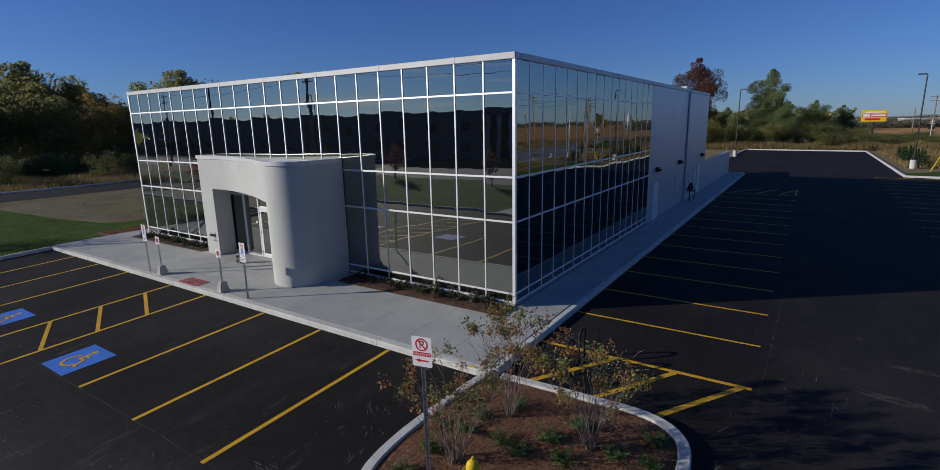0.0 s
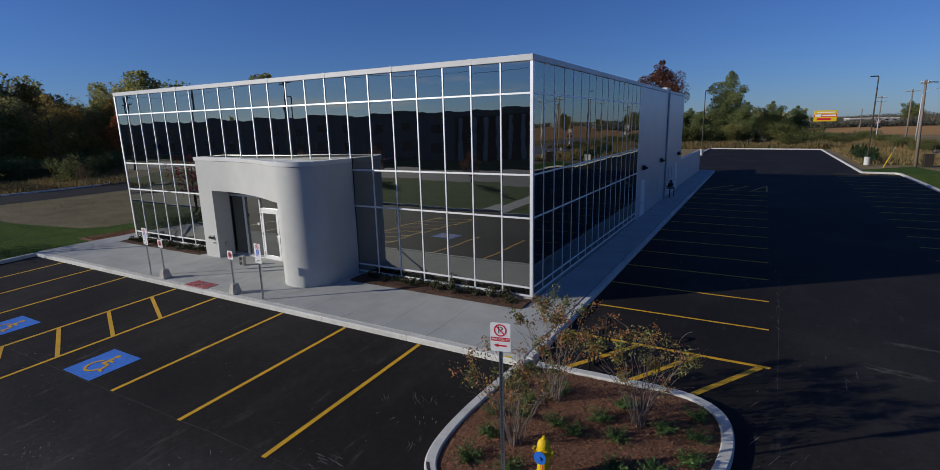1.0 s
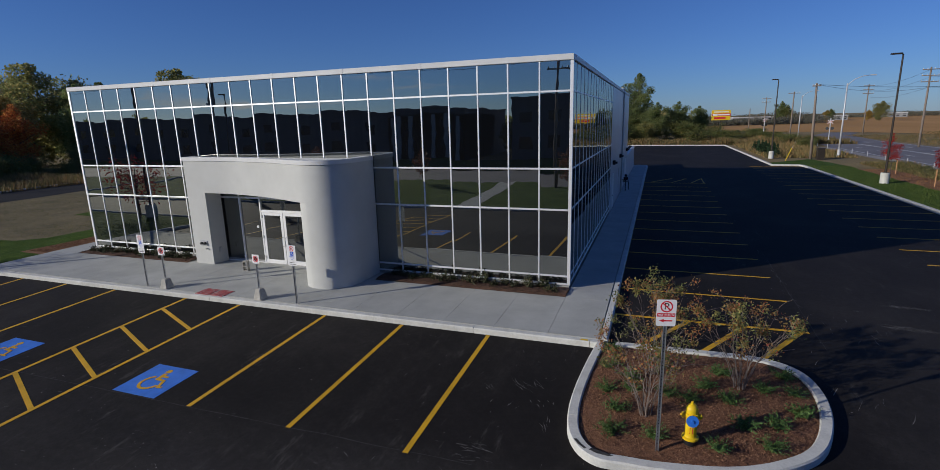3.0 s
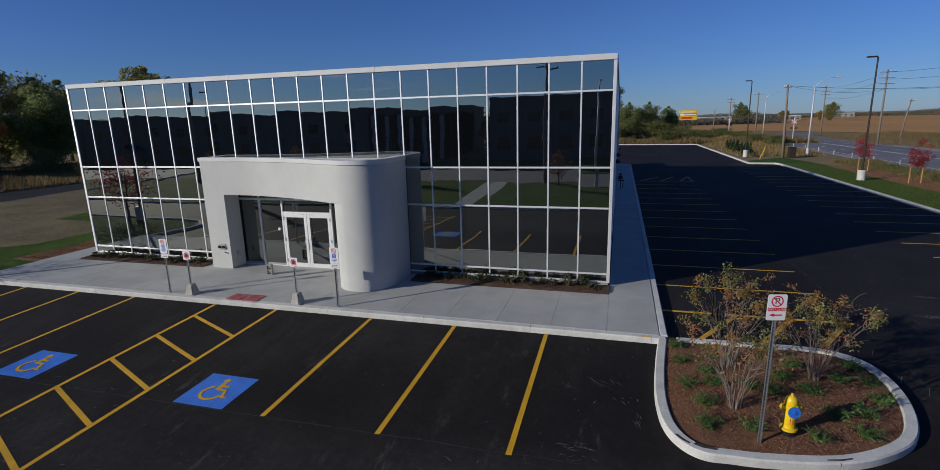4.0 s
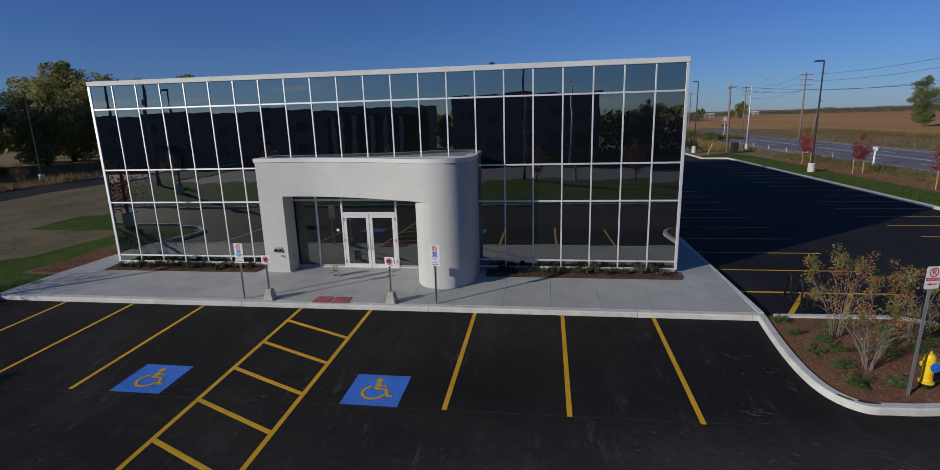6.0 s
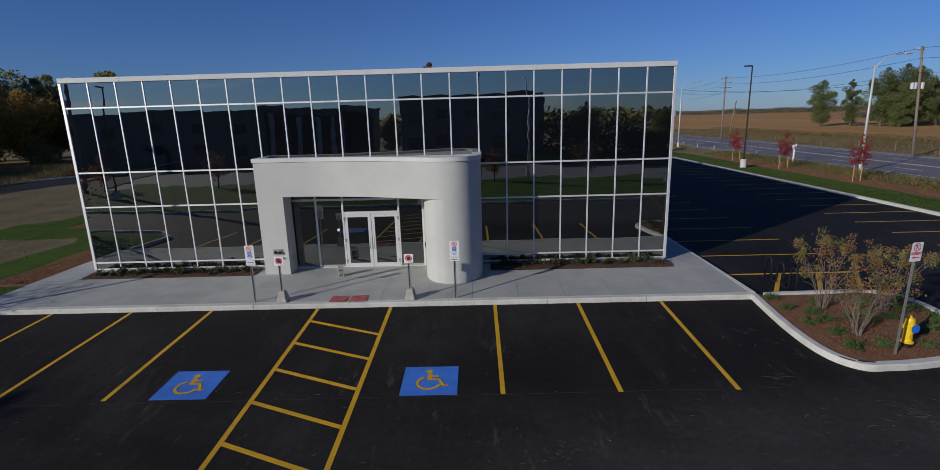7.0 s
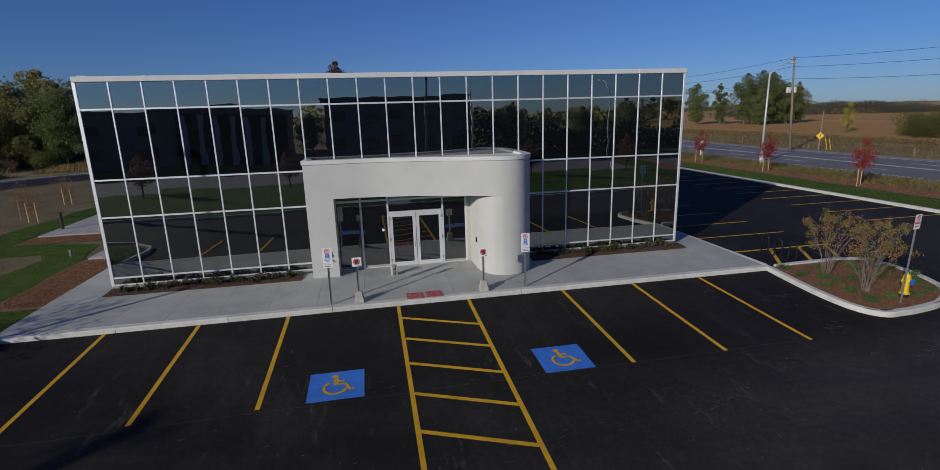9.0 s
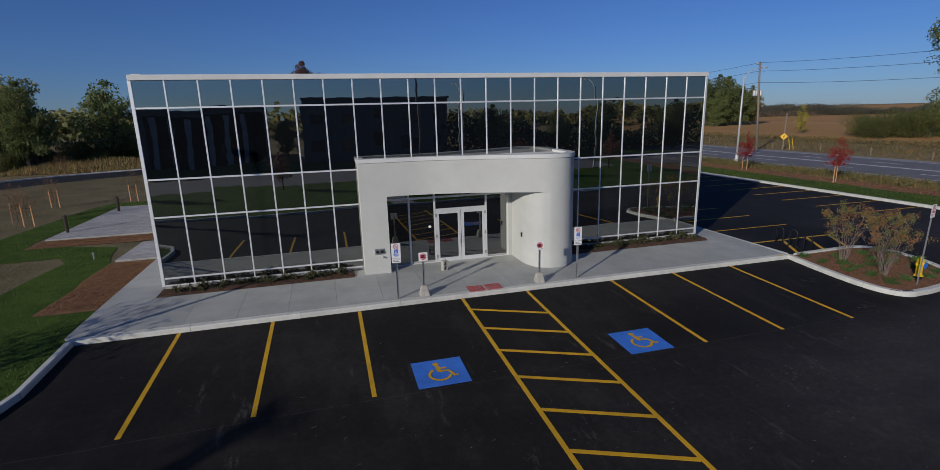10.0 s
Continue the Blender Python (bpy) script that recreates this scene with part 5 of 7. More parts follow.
# ---- planted island: fire route sign, hydrant, shrubs ----
fz = island_z(-3.26, 5.87)
fire = thing("fire_route_sign", -3.26, 5.87, fz, "white and red fire route sign on a tall steel post", "sign", rz=14)
bm = bmesh.new()
channel_post(bm, 0, 0, -0.05, 2.75, 0.045)
p = part("post", bm, M["galv"], fire, "perforated galvanised post")
part("post_holes", post_holes(0, 0, 0.05, 2.3), M["sign_black"], p)
pn = part("sign_panel", plate(0.31, 0.46, 0.03, -0.030, -0.025, 0, 2.59), M["sign_white"], fire)
part("prohibition_ring", strokes([arc(0, 2.70, 0.088, 0, 360, 32), [(-0.062, 2.762), (0.062, 2.638)]], 0.021, -0.0325), M["sign_red"], pn)
o = part("letter", text_mesh("P", 0.16, M["sign_black"], "letter"), None, pn)
o.matrix_basis = pose(0.0, -0.0315, 2.70, 90, 0, 0)
part("red_band", plate(0.285, 0.062, 0.004, -0.0315, -0.0302, 0, 2.555), M["sign_red"], pn)
o = part("words", text_mesh("FIRE ROUTE", 0.050, M["sign_white"], "words"), None, pn)
o.matrix_basis = pose(0, -0.0325, 2.553, 90, 0, 0)
part("arrow", strokes([[(0.10, 2.455), (-0.04, 2.455)]], 0.024, -0.0315), M["sign_red"], pn)
bm = bmesh.new()
bm.faces.new([bm.verts.new(c) for c in ((-0.115, -0.0315, 2.455), (-0.03, -0.0315, 2.425), (-0.03, -0.0315, 2.485))])
part("arrow_head", bm, M["sign_red"], pn)
fire.matrix_world = pose(-3.27, 5.85, fz + grade(5.85), 1.3, 0, 12)

hyd = thing("fire_hydrant", -2.72, 6.20, island_z(-2.72, 6.20), "yellow cast iron fire hydrant with a blue cap disc", "fire hydrant", rz=2)
hyd.scale = (0.86, 0.86, 0.95)
bm = bmesh.new()
lathe(bm, [(0.13, -0.05), (0.13, 0.06), (0.16, 0.065), (0.16, 0.10), (0.12, 0.105)], 20)
part("foot_flange", bm, M["dark_metal"], hyd, "dark ground flange")
bm = bmesh.new()
lathe(bm, [(0.165, 0.10), (0.165, 0.135), (0.128, 0.15), (0.118, 0.18), (0.116, 0.55), (0.120, 0.57), (0.135, 0.58), (0.135, 0.615), (0.118, 0.62)], 24)
part("barrel", bm, M["hyd_yellow"], hyd, smooth=False)
bm = bmesh.new()
lathe(bm, [(0.118, 0.618), (0.122, 0.66), (0.118, 0.71), (0.100, 0.755), (0.070, 0.785), (0.040, 0.795), (0.040, 0.805), (0.024, 0.81), (0.024, 0.845)], 24)
part("bonnet", bm, M["hyd_yellow"], hyd)
bm = bmesh.new()
for k in range(8):
    a = 2 * math.pi * k / 8
    lathe(bm, [(0.012, 0.61), (0.012, 0.63)], 6, 0.127 * math.cos(a), 0.127 * math.sin(a))
part("bolts", bm, M["hyd_yellow"], hyd)
for sx in (-1, 1):
    bm = bmesh.new()
    lathe(bm, [(0.05, sx * 0.09), (0.05, sx * 0.14), (0.058, sx * 0.145), (0.058, sx * 0.185), (0.02, sx * 0.19), (0.02, sx * 0.215)], 14, 0.555, 0, "x")
    part("hose_nozzle", bm, M["hyd_yellow"], hyd)
bm = bmesh.new()
lathe(bm, [(0.075, -0.09), (0.075, -0.15), (0.088, -0.155), (0.088, -0.20)], 18, 0, 0.545, "y")
part("pumper_nozzle", bm, M["hyd_yellow"], hyd)
bm = bmesh.new()
lathe(bm, [(0.118, -0.201), (0.118, -0.209), (0.03, -0.21), (0.03, -0.235)], 24, 0, 0.545, "y")
part("marker_disc", bm, M["hyd_blue"], hyd, "blue marker disc")
part("tag", boxed(-0.03, 0.03, -0.115, -0.107, 0.24, 0.36), M["sign_red"], hyd, "small red tag")


def juniper(seed):
    rng = np.random.default_rng(seed)
    c = []
    for k in range(44):
        a, ln = rng.uniform(0, 6.28), rng.uniform(0.08, 0.24)
        up = rng.uniform(0.03, 0.20)
        for j in range(20):
            t = (j + 1) / 20
            s = 0.018 * (1.2 - t)
            c.append((math.cos(a) * ln * t + rng.normal(0, s), math.sin(a) * ln * t + rng.normal(0, s), 0.015 + up * t ** 0.8 + rng.normal(0, s)))
    return leaf_mesh("foliage", c, rng.uniform(0.012, 0.027, len(c)), M["leaf_juniper"], rng, aspect=0.3)


jm = [juniper(k) for k in range(4)]
for k, (x, y) in enumerate(((-4.33, 8.55), (-4.29, 7.51), (-4.01, 6.85), (-4.06, 6.08), (-3.79, 7.60), (-3.33, 6.16), (-1.92, 7.69), (-1.76, 6.86), (-2.27, 6.14), (-1.40, 6.43), (-1.18, 7.09), (-0.70, 7.64), (-0.65, 8.37), (-1.22, 8.31), (-2.35, 8.14), (-2.03, 8.77), (-3.06, 7.66), (-4.32, 9.38), (-3.83, 8.11), (-0.74, 9.05), (-3.31, 8.77), (-2.64, 7.53))):
    sh = thing("juniper_shrub", x, y, island_z(x, y) - 0.01, "small spreading green juniper in the mulch", "shrub", "junipers in the island", rz=k * 77)
    s = 1.18 + 0.09 * (k % 4)
    sh.scale = (s, s, s * 0.85)
    part("foliage", jm[k % 4], None, sh)


def autumn_shrub(name, x, y, z, height, spread, seed, leaves, label):
    """Many thin upright stems that fork, with sparse leaves towards the tips."""
    rng = np.random.default_rng(seed)
    t = thing(name, x, y, z, label, "shrub", "shrubs in the island")
    tips = []
    for k in range(21):
        bm = bmesh.new()
        a = k * 2.4 + rng.uniform(-0.4, 0.4)
        r = spread * math.sqrt(rng.uniform(0.04, 1.0))
        base = Vector((math.cos(a) * 0.13 * rng.uniform(0.2, 1), math.sin(a) * 0.13 * rng.uniform(0.2, 1), -0.03))
        top = Vector((math.cos(a) * r, math.sin(a) * r, height * (rng.uniform(0.84, 1.0) - 0.16 * (r / spread) ** 2)))
        pts = []
        for j in range(8):
            s = j / 7
            q = base.lerp(top, s)
            pts.append(Vector((base.x + (top.x - base.x) * s ** 1.5, base.y + (top.y - base.y) * s ** 1.5, q.z)) + Vector(rng.normal(0, 0.02, 3)) * (s > 0))
        r0 = rng.uniform(0.006, 0.0115)
        tube(bm, pts, [r0 * (1 - 0.8 * j / 7) for j in range(8)], 5)
        for b in range(6):
            j = int(rng.integers(3, 8))
            st = pts[j]
            en = st + Vector((rng.normal(0, 0.14) + 0.1 * math.cos(a), rng.normal(0, 0.14) + 0.1 * math.sin(a), rng.uniform(0.08, 0.30)))
            en.z = min(en.z, height * 1.03)
            tube(bm, [st, (st + en) / 2 + Vector(rng.normal(0, 0.02, 3)), en], [0.0045, 0.0035, 0.002], 4)
            tips += [st.lerp(en, u) for u in (0.7, 0.9, 1.0)]
        tips += [pts[-1]] * 3
        part("stem", bm, M["twig"], t)
    high = [q for q in tips if q.z > height * 0.70]
    low = [q for q in tips if height * 0.45 < q.z < height * 0.72]
    clumps = [high[int(rng.integers(len(high)))] for k in range(58)] + [low[int(rng.integers(len(low)))] for k in range(12)]
    for mat, label, share in ((M["leaf_olive"], "olive green leaves", clumps[0::2]), (M["leaf_autumn"], "orange and tan leaves", clumps[1::2])):
        c = []
        for k in range(leaves // 2):
            q = share[int(rng.integers(len(share)))]
            c.append(tuple(q + Vector(rng.normal(0, 0.062, 3))))
        part("leaves", leaf_mesh("leaves", c, rng.uniform(0.016, 0.038, len(c)), mat, rng, aspect=0.5), None, t, label)
    return t


autumn_shrub("serviceberry_shrub", -3.50, 6.82, island_z(-3.5, 6.82), 1.75, 0.88, 2, 2100, "bare-stemmed shrub with yellow and orange autumn leaves")
tall = autumn_shrub("serviceberry_shrub", -3.30, 8.48, island_z(-3.3, 8.48), 2.2, 0.86, 5, 2900, "tall bare-stemmed shrub with orange autumn leaves")
tall.matrix_world = pose(-3.34, 8.48, island_z(-3.3, 8.48) + grade(8.48), 0, 0, 160)
autumn_shrub("serviceberry_shrub", -1.66, 8.32, island_z(-1.66, 8.32), 1.9, 0.94, 8, 2500, "bare-stemmed shrub with olive and red autumn leaves")

rack = thing("bicycle_rack", -3.13, 10.98, 0.0, "black steel wave bicycle rack on the asphalt", "bicycle rack")
for k in range(3):
    bm = bmesh.new()
    y = -0.72 + 0.72 * k
    pts = [(0, y - 0.18, -0.01), (0, y - 0.18, 0.62)] + [(0, y - 0.18 * math.cos(radians(a)), 0.62 + 0.18 * math.sin(radians(a))) for a in range(20, 180, 20)] + [(0, y + 0.18, 0.62), (0, y + 0.18, 0.16 if k < 2 else -0.01)]
    if k < 2:
        pts += [(0, y + 0.36 - 0.18 * math.cos(radians(a)), 0.16 - 0.14 * math.sin(radians(a))) for a in range(20, 180, 20)]
    tube(bm, pts, 0.03, 10)
    part("hoop", bm, M["dark_metal"], rack, smooth=True)
for y in (-0.9, 0.9):
    part("foot_plate", boxed(-0.09, 0.09, y - 0.09, y + 0.09, 0.0, 0.012), M["dark_metal"], rack)
sheet("kerb_dab", ragged([(-5.14, 9.72), (-4.96, 9.72), (-4.96, 9.80), (-5.14, 9.80)], 0.05, 0.012, 8), 0.159, M["hyd_yellow"], "small yellow paint dab on the kerb", "paint dab")


def bed_plant(seed):
    rng = np.random.default_rng(seed)
    c = []
    for k in range(13):
        a, r, h = rng.uniform(0, 6.28), rng.uniform(0.03, 0.2), rng.uniform(0.08, 0.3)
        for j in range(14):
            c.append((math.cos(a) * r + rng.normal(0, 0.045), math.sin(a) * r + rng.normal(0, 0.045), max(0.02, h * (0.3 + 0.7 * j / 14) + rng.normal(0, 0.02))))
    return leaf_mesh("foliage", c, rng.uniform(0.025, 0.05, len(c)), M["leaf_bed"], rng, aspect=0.6)


bp = [bed_plant(20 + k) for k in range(4)]
rng = np.random.default_rng(31)
for x0, x1, n in ((-28.3, -22.2, 15), (-12.6, -6.4, 16)):
    for k in range(n):
        x = x0 + (x1 - x0) * (k + rng.uniform(0.3, 0.7)) / n
        sh = thing("bed_shrub", x, 13.28 + rng.uniform(-0.14, 0.2), 0.195, "low dark leafy shrub in the planting bed", "shrub", "shrubs along the glass wall", rz=rng.uniform(0, 360))
        sh.scale = (rng.uniform(0.8, 1.3),) * 3
        part("foliage", bp[k % 4], None, sh)

# ---- lamps, poles and roadside things ----
def lot_lamp(x, y, z=0.1, rz=180, h=9.7):
    t = thing("parking_lot_lamp", x, y, z, "tall dark bronze lot lamp on a round concrete base", "street lamp", "lot lamps", rz=rz)
    bm = bmesh.new()
    lathe(bm, [(0.30, -0.1), (0.30, 0.80), (0.27, 0.84)], 20)
    part("concrete_base", bm, M["kerb"], t, "round pale concrete base")
    bm = bmesh.new()
    box(bm, -0.16, 0.16, -0.16, 0.16, 0.84, 0.88)
    tube(bm, [(0, 0, 0.86), (0, 0, h)], [0.085, 0.06], 8)
    part("pole", bm, M["bronze"], t)
    part("lamp_head", boxed(0.05, 0.75, -0.17, 0.17, h - 0.02, h + 0.09, bevel=0.03), M["bronze"], t, "flat dark lamp head")
    return t


lamp = lot_lamp(13.4, 46.2)
for x, y, rz in ((-35.9, 4.95, 180), (10.35, 73.4, 180), (-66.6, 45.0, 0), (-8.6, 88.0, 0), (-46.0, -13.0, 90)):
    place_copy(lamp, pose(x, y, 0.1, 0, 0, rz))


def road_light(x, y, rz=0, h=9.2, arm=2.4):
    t = thing("road_light", x, y, 0.0, "galvanised roadside light with a curved arm", "street lamp", "road lights", rz=rz)
    bm = bmesh.new()
    tube(bm, [(0, 0, -0.1), (0, 0, 0.9)], [0.2, 0.17], 10)
    part("base_cover", bm, M["galv_light"], t)
    bm = bmesh.new()
    tube(bm, [(0, 0, 0.5), (0, 0, h)], [0.12, 0.075], 10)
    part("pole", bm, M["galv_light"], t, smooth=True)
    bm = bmesh.new()
    tube(bm, [(0, 0, h - 0.4), (0.25, 0, h + 0.05), (0.8, 0, h + 0.5), (1.6, 0, h + 0.82), (arm, 0, h + 0.9)], 0.04, 8)
    part("arm", bm, M["galv_light"], t, smooth=True)
    part("lamp_head", boxed(arm - 0.1, arm + 0.55, -0.14, 0.14, h + 0.83, h + 0.98, bevel=0.04), M["galv_light"], t)
    return t


rl = road_light(21.1, 40.8)
for x, y in ((18.8, 77.3), (24.6, 126), (22.0, -2)):
    place_copy(rl, pose(x, y, 0.0))
place_copy(rl, pose(-8, -21.6, 0, 0, 0, -90))
place_copy(rl, pose(8, -21.6, 0, 0, 0, -90))


def utility_pole(x, y, h, arms=2, cans=0, rz=0, lean=0.0, label="weathered wooden utility pole with crossarms", thick=1.0, reach=1.1):
    t = thing("utility_pole", x, y, -0.05, label, "utility pole", "utility poles", rz=rz)
    bm = bmesh.new()
    tube(bm, [(0, 0, -0.2), (lean * 0.5, 0, h * 0.5), (lean, 0, h)], [0.17 * thick, 0.14 * thick, 0.11 * thick], 10)
    part("pole", bm, M["wood_pole"], t, smooth=True)
    for k in range(arms):
        z = h - 0.4 - 0.9 * k
        part("crossarm", boxed(lean - reach, lean + reach, -0.19, -0.10, z, z + 0.12), M["wood_pole"], t)
        for u in (-0.91, -0.41, 0.41, 0.91):
            xx = u * reach
            bm = bmesh.new()
            lathe(bm, [(0.05, z + 0.12), (0.06, z + 0.17), (0.03, z + 0.28)], 8, lean + xx, -0.145)
            part("insulator", bm, M["galv_light"], t)
    for k in range(cans):
        bm = bmesh.new()
        lathe(bm, [(0.17, h - 4.5), (0.20, h - 4.46), (0.20, h - 3.85), (0.13, h - 3.78)], 14, lean * 0.65 + (-0.42, 0.34, 0.66)[k], -0.1)
        part("transformer", bm, M["galv_light"], t, "grey transformer can")
    return t


utility_pole(14.5, 72.3, 9.2, 1, 0, 0, -0.25, "reddish wooden service pole", 1.0, 0.45)
utility_pole(36.4, 53.7, 12.0, 1, 3, 180, 0.95, "pale wooden utility pole with three transformer cans", 1.0, 0.38)
utility_pole(34.8, 97.2, 12.0, 3, 0, 0)
utility_pole(50.2, 125.8, 7.8, 1, 0, 0, 1.0, "short leaning wooden pole with a small crossarm", 1.0, 0.5)
utility_pole(43.5, 150, 12.0, 3)
utility_pole(38.5, 8.0, 12.0, 2)
utility_pole(-53.5, -18.7, 13.2, 2, 1, 0, 0.0, "weathered wooden utility pole with crossarms", 1.35)
utility_pole(-13, -21.2, 12.4, 2, 0, 0)
utility_pole(-95, -21.2, 12.4, 2, 0, 0)
for x, y, h, arms in ((23.5, 158.7, 10.0, 2), (21.7, 172.3, 7.3, 0), (23.5, 128.1, 10.2, 1)):
    utility_pole(x, y, h, arms)


def wire(a, b, sag, r=0.017, label="sagging black overhead wire"):
    bm = bmesh.new()
    a, b = Vector(a), Vector(b)
    tube(bm, [a.lerp(b, t / 14) - Vector((0, 0, sag * 4 * (t / 14) * (1 - t / 14))) for t in range(15)], r, 4)
    whole("overhead_wire", bm, M["sign_black"], label, "wire")


for dz, dx in ((0.0, 0.0), (-1.1, 0.0), (-2.6, 0.0)):
    wire((35.45 + dx, 53.7, 11.8 + dz), (34.8 + dx, 97.2, 11.6 + dz), 0.7)
    wire((35.45 + dx, 53.7, 11.8 + dz), (38.5 + dx, 8.0, 11.6 + dz), 0.7)
    wire((34.8 + dx, 97.2, 11.6 + dz), (43.5, 150, 11.6 + dz), 0.7)
wire((14.25, 72.3, 9.0), (34.8, 97.2, 9.0), 0.7)
wire((14.25, 72.3, 9.0), (35.65, 53.7, 8.6), 0.9)
for dz in (0.0, -0.9):
    wire((-53.5, -18.7, 13.0 + dz), (-13, -21.2, 12.2 + dz), 0.8)
    wire((-53.5, -18.7, 13.0 + dz), (-95, -21.2, 12.2 + dz), 0.8)
    wire((-13, -21.2, 12.2 + dz), (38.5, 8.0, 11.6 + dz), 0.9)


def pole_guard(x, y, rz, tilt):
    t = thing("guy_wire_guard", x, y, 0.0, "bright yellow plastic guy wire guard", "guy guard", rz=rz)
    bm = bmesh.new()
    tube(bm, [(0, 0, -0.05), (tilt * 0.6, 0, 1.5)], 0.045, 8)
    part("sleeve", bm, M["yellow_plastic"], t)
    bm = bmesh.new()
    tube(bm, [(tilt * 0.6, 0, 1.5), (tilt * 0.9, 0, 2.25)], 0.008, 4)
    part("guy_wire", bm, M["galv"], t)


pole_guard(11.4, 70.4, 20, 1.1)
pole_guard(40.7, 52.2, 180, 0.7)
pole_guard(41.1, 52.0, 180, 0.7)

cab = thing("utility_box", 15.5, 72.3, 0.0, "brown metal utility box beside the service pole", "utility box")
part("cabinet", boxed(-0.4, 0.4, -0.35, 0.35, -0.05, 1.3, bevel=0.03), M["bronze"], cab)
part("lid", boxed(-0.44, 0.44, -0.39, 0.39, 1.3, 1.37, bevel=0.02), M["bronze"], cab)
mb = thing("white_pedestal", 21.6, 51.6, 0.0, "white roadside marker post with a box", "marker post")
bm = bmesh.new()
tube(bm, [(0, 0, -0.05), (0, 0, 1.5)], 0.09, 8)
part("post", bm, M["sign_white"], mb)
part("box", boxed(-0.22, 0.2, -0.14, 0.14, 1.5, 1.92, bevel=0.04), M["sign_white"], mb)
ws = thing("warning_sign", 37.9, 50.2, 0.0, "yellow diamond road warning sign on a tall wooden post", "sign")
bm = bmesh.new()
tube(bm, [(0, 0.12, -0.2), (0.05, 0.16, 5.0)], [0.11, 0.08], 8)
part("post", bm, M["wood_pole"], ws)
bm = bmesh.new()
prism(bm, [(0.47, 0), (0, 0.47), (-0.47, 0), (0, -0.47)], 0, 0.02)
for v in bm.verts:
    v.co = Vector((v.co.x, -0.01 - v.co.z, 1.85 + v.co.y))
pn = part("diamond", bm, M["amber"], ws)
part("arrow", strokes([[(0, 1.6), (0, 1.95), (0.12, 2.08)], [(-0.12, 1.8), (0, 1.85)]], 0.08, -0.034), M["sign_black"], pn)
ws.matrix_world = pose(39.1, 51.9, 0, 0, 0, -45)


def crossing_signal(x, y, rz):
    t = thing("rail_crossing_signal", x, y, 0.0, "railway crossing signal with crossbuck and lamps", "crossing signal", "crossing signals", rz=rz)
    bm = bmesh.new()
    tube(bm, [(0, 0, -0.1), (0, 0, 4.6)], 0.08, 8)
    part("mast", bm, M["galv_light"], t)
    part("base_box", boxed(-0.3, 0.3, -0.25, 0.25, -0.05, 0.7, bevel=0.03), M["galv_light"], t)
    cb = part("crossbuck", strokes([[(-0.45, 3.6), (0.45, 4.2)], [(-0.45, 4.2), (0.45, 3.6)]], 0.13, -0.1), M["galv_light"], t, "white and red crossbuck")
    part("red_edge", strokes([[(-0.46, 3.62), (0.46, 4.18)], [(-0.46, 4.18), (0.46, 3.62)]], 0.03, -0.104), M["sign_red"], cb)
    for s in (-1, 1):
        bm = bmesh.new()
        lathe(bm, [(0.28, -0.12), (0.28, -0.08), (0.12, 0.1)], 14, s * 0.4, 2.7, "y")
        part("lamp", bm, M["sign_black"], t)
    return t


crossing_signal(26.5, 111.7, -25)
crossing_signal(22.9, 155, -12)

for y in range(60, 150, 6):
    p = thing("guide_post", 21.4 + 0.01 * y, y, 0.0, "short white guide post along the road", "guide post", "guide posts")
    part("post", boxed(-0.035, 0.035, -0.035, 0.035, -0.1, 0.6, bevel=0.01), M["galv_light"], p)
for k, y in enumerate(range(34, 110, 7)):
    p = thing("fence_post", 40.5 + (k % 3) * 0.4, y, 0.0, "weathered wooden post in the verge", "post", "verge posts")
    part("post", boxed(-0.05, 0.05, -0.05, 0.05, -0.1, 0.8 + 0.1 * (k % 3), bevel=0.012), M["wood_pole"], p)

bb = thing("billboard", 12.8, 160, 0.0, "yellow and red roadside billboard on a single post", "billboard", rz=4)
bm = bmesh.new()
tube(bm, [(0, 0.3, -0.2), (0, 0.3, 4.4)], 0.22, 10)
part("post", bm, M["bronze"], bb)
pn = part("panel", boxed(-2.45, 2.45, 0.0, 0.3, 4.2, 6.95, bevel=0.05), M["yellow_plastic"], bb)
part("red_band", boxed(-2.4, 2.4, -0.012, 0.0, 5.35, 6.05), M["sign_red"], pn)
part("white_band", boxed(-2.2, -0.9, -0.018, -0.012, 5.42, 5.98), M["sign_white"], pn)
part("text_bar", boxed(-0.7, 2.2, -0.018, -0.012, 5.52, 5.88), M["sign_white"], pn)
part("text_bar", boxed(-1.9, 1.9, -0.012, 0.0, 6.35, 6.6), M["sign_white"], pn)
part("text_bar", boxed(-1.8, 1.2, -0.012, 0.0, 4.55, 5.05), M["sign_red"], pn)
tr = thing("equipment_box", 12.0, 150, 0.0, "grey equipment box beneath the billboard", "utility box")
part("cabinet", boxed(-1.0, 1.0, -0.6, 0.6, -0.05, 1.7, bevel=0.05), M["galv"], tr)


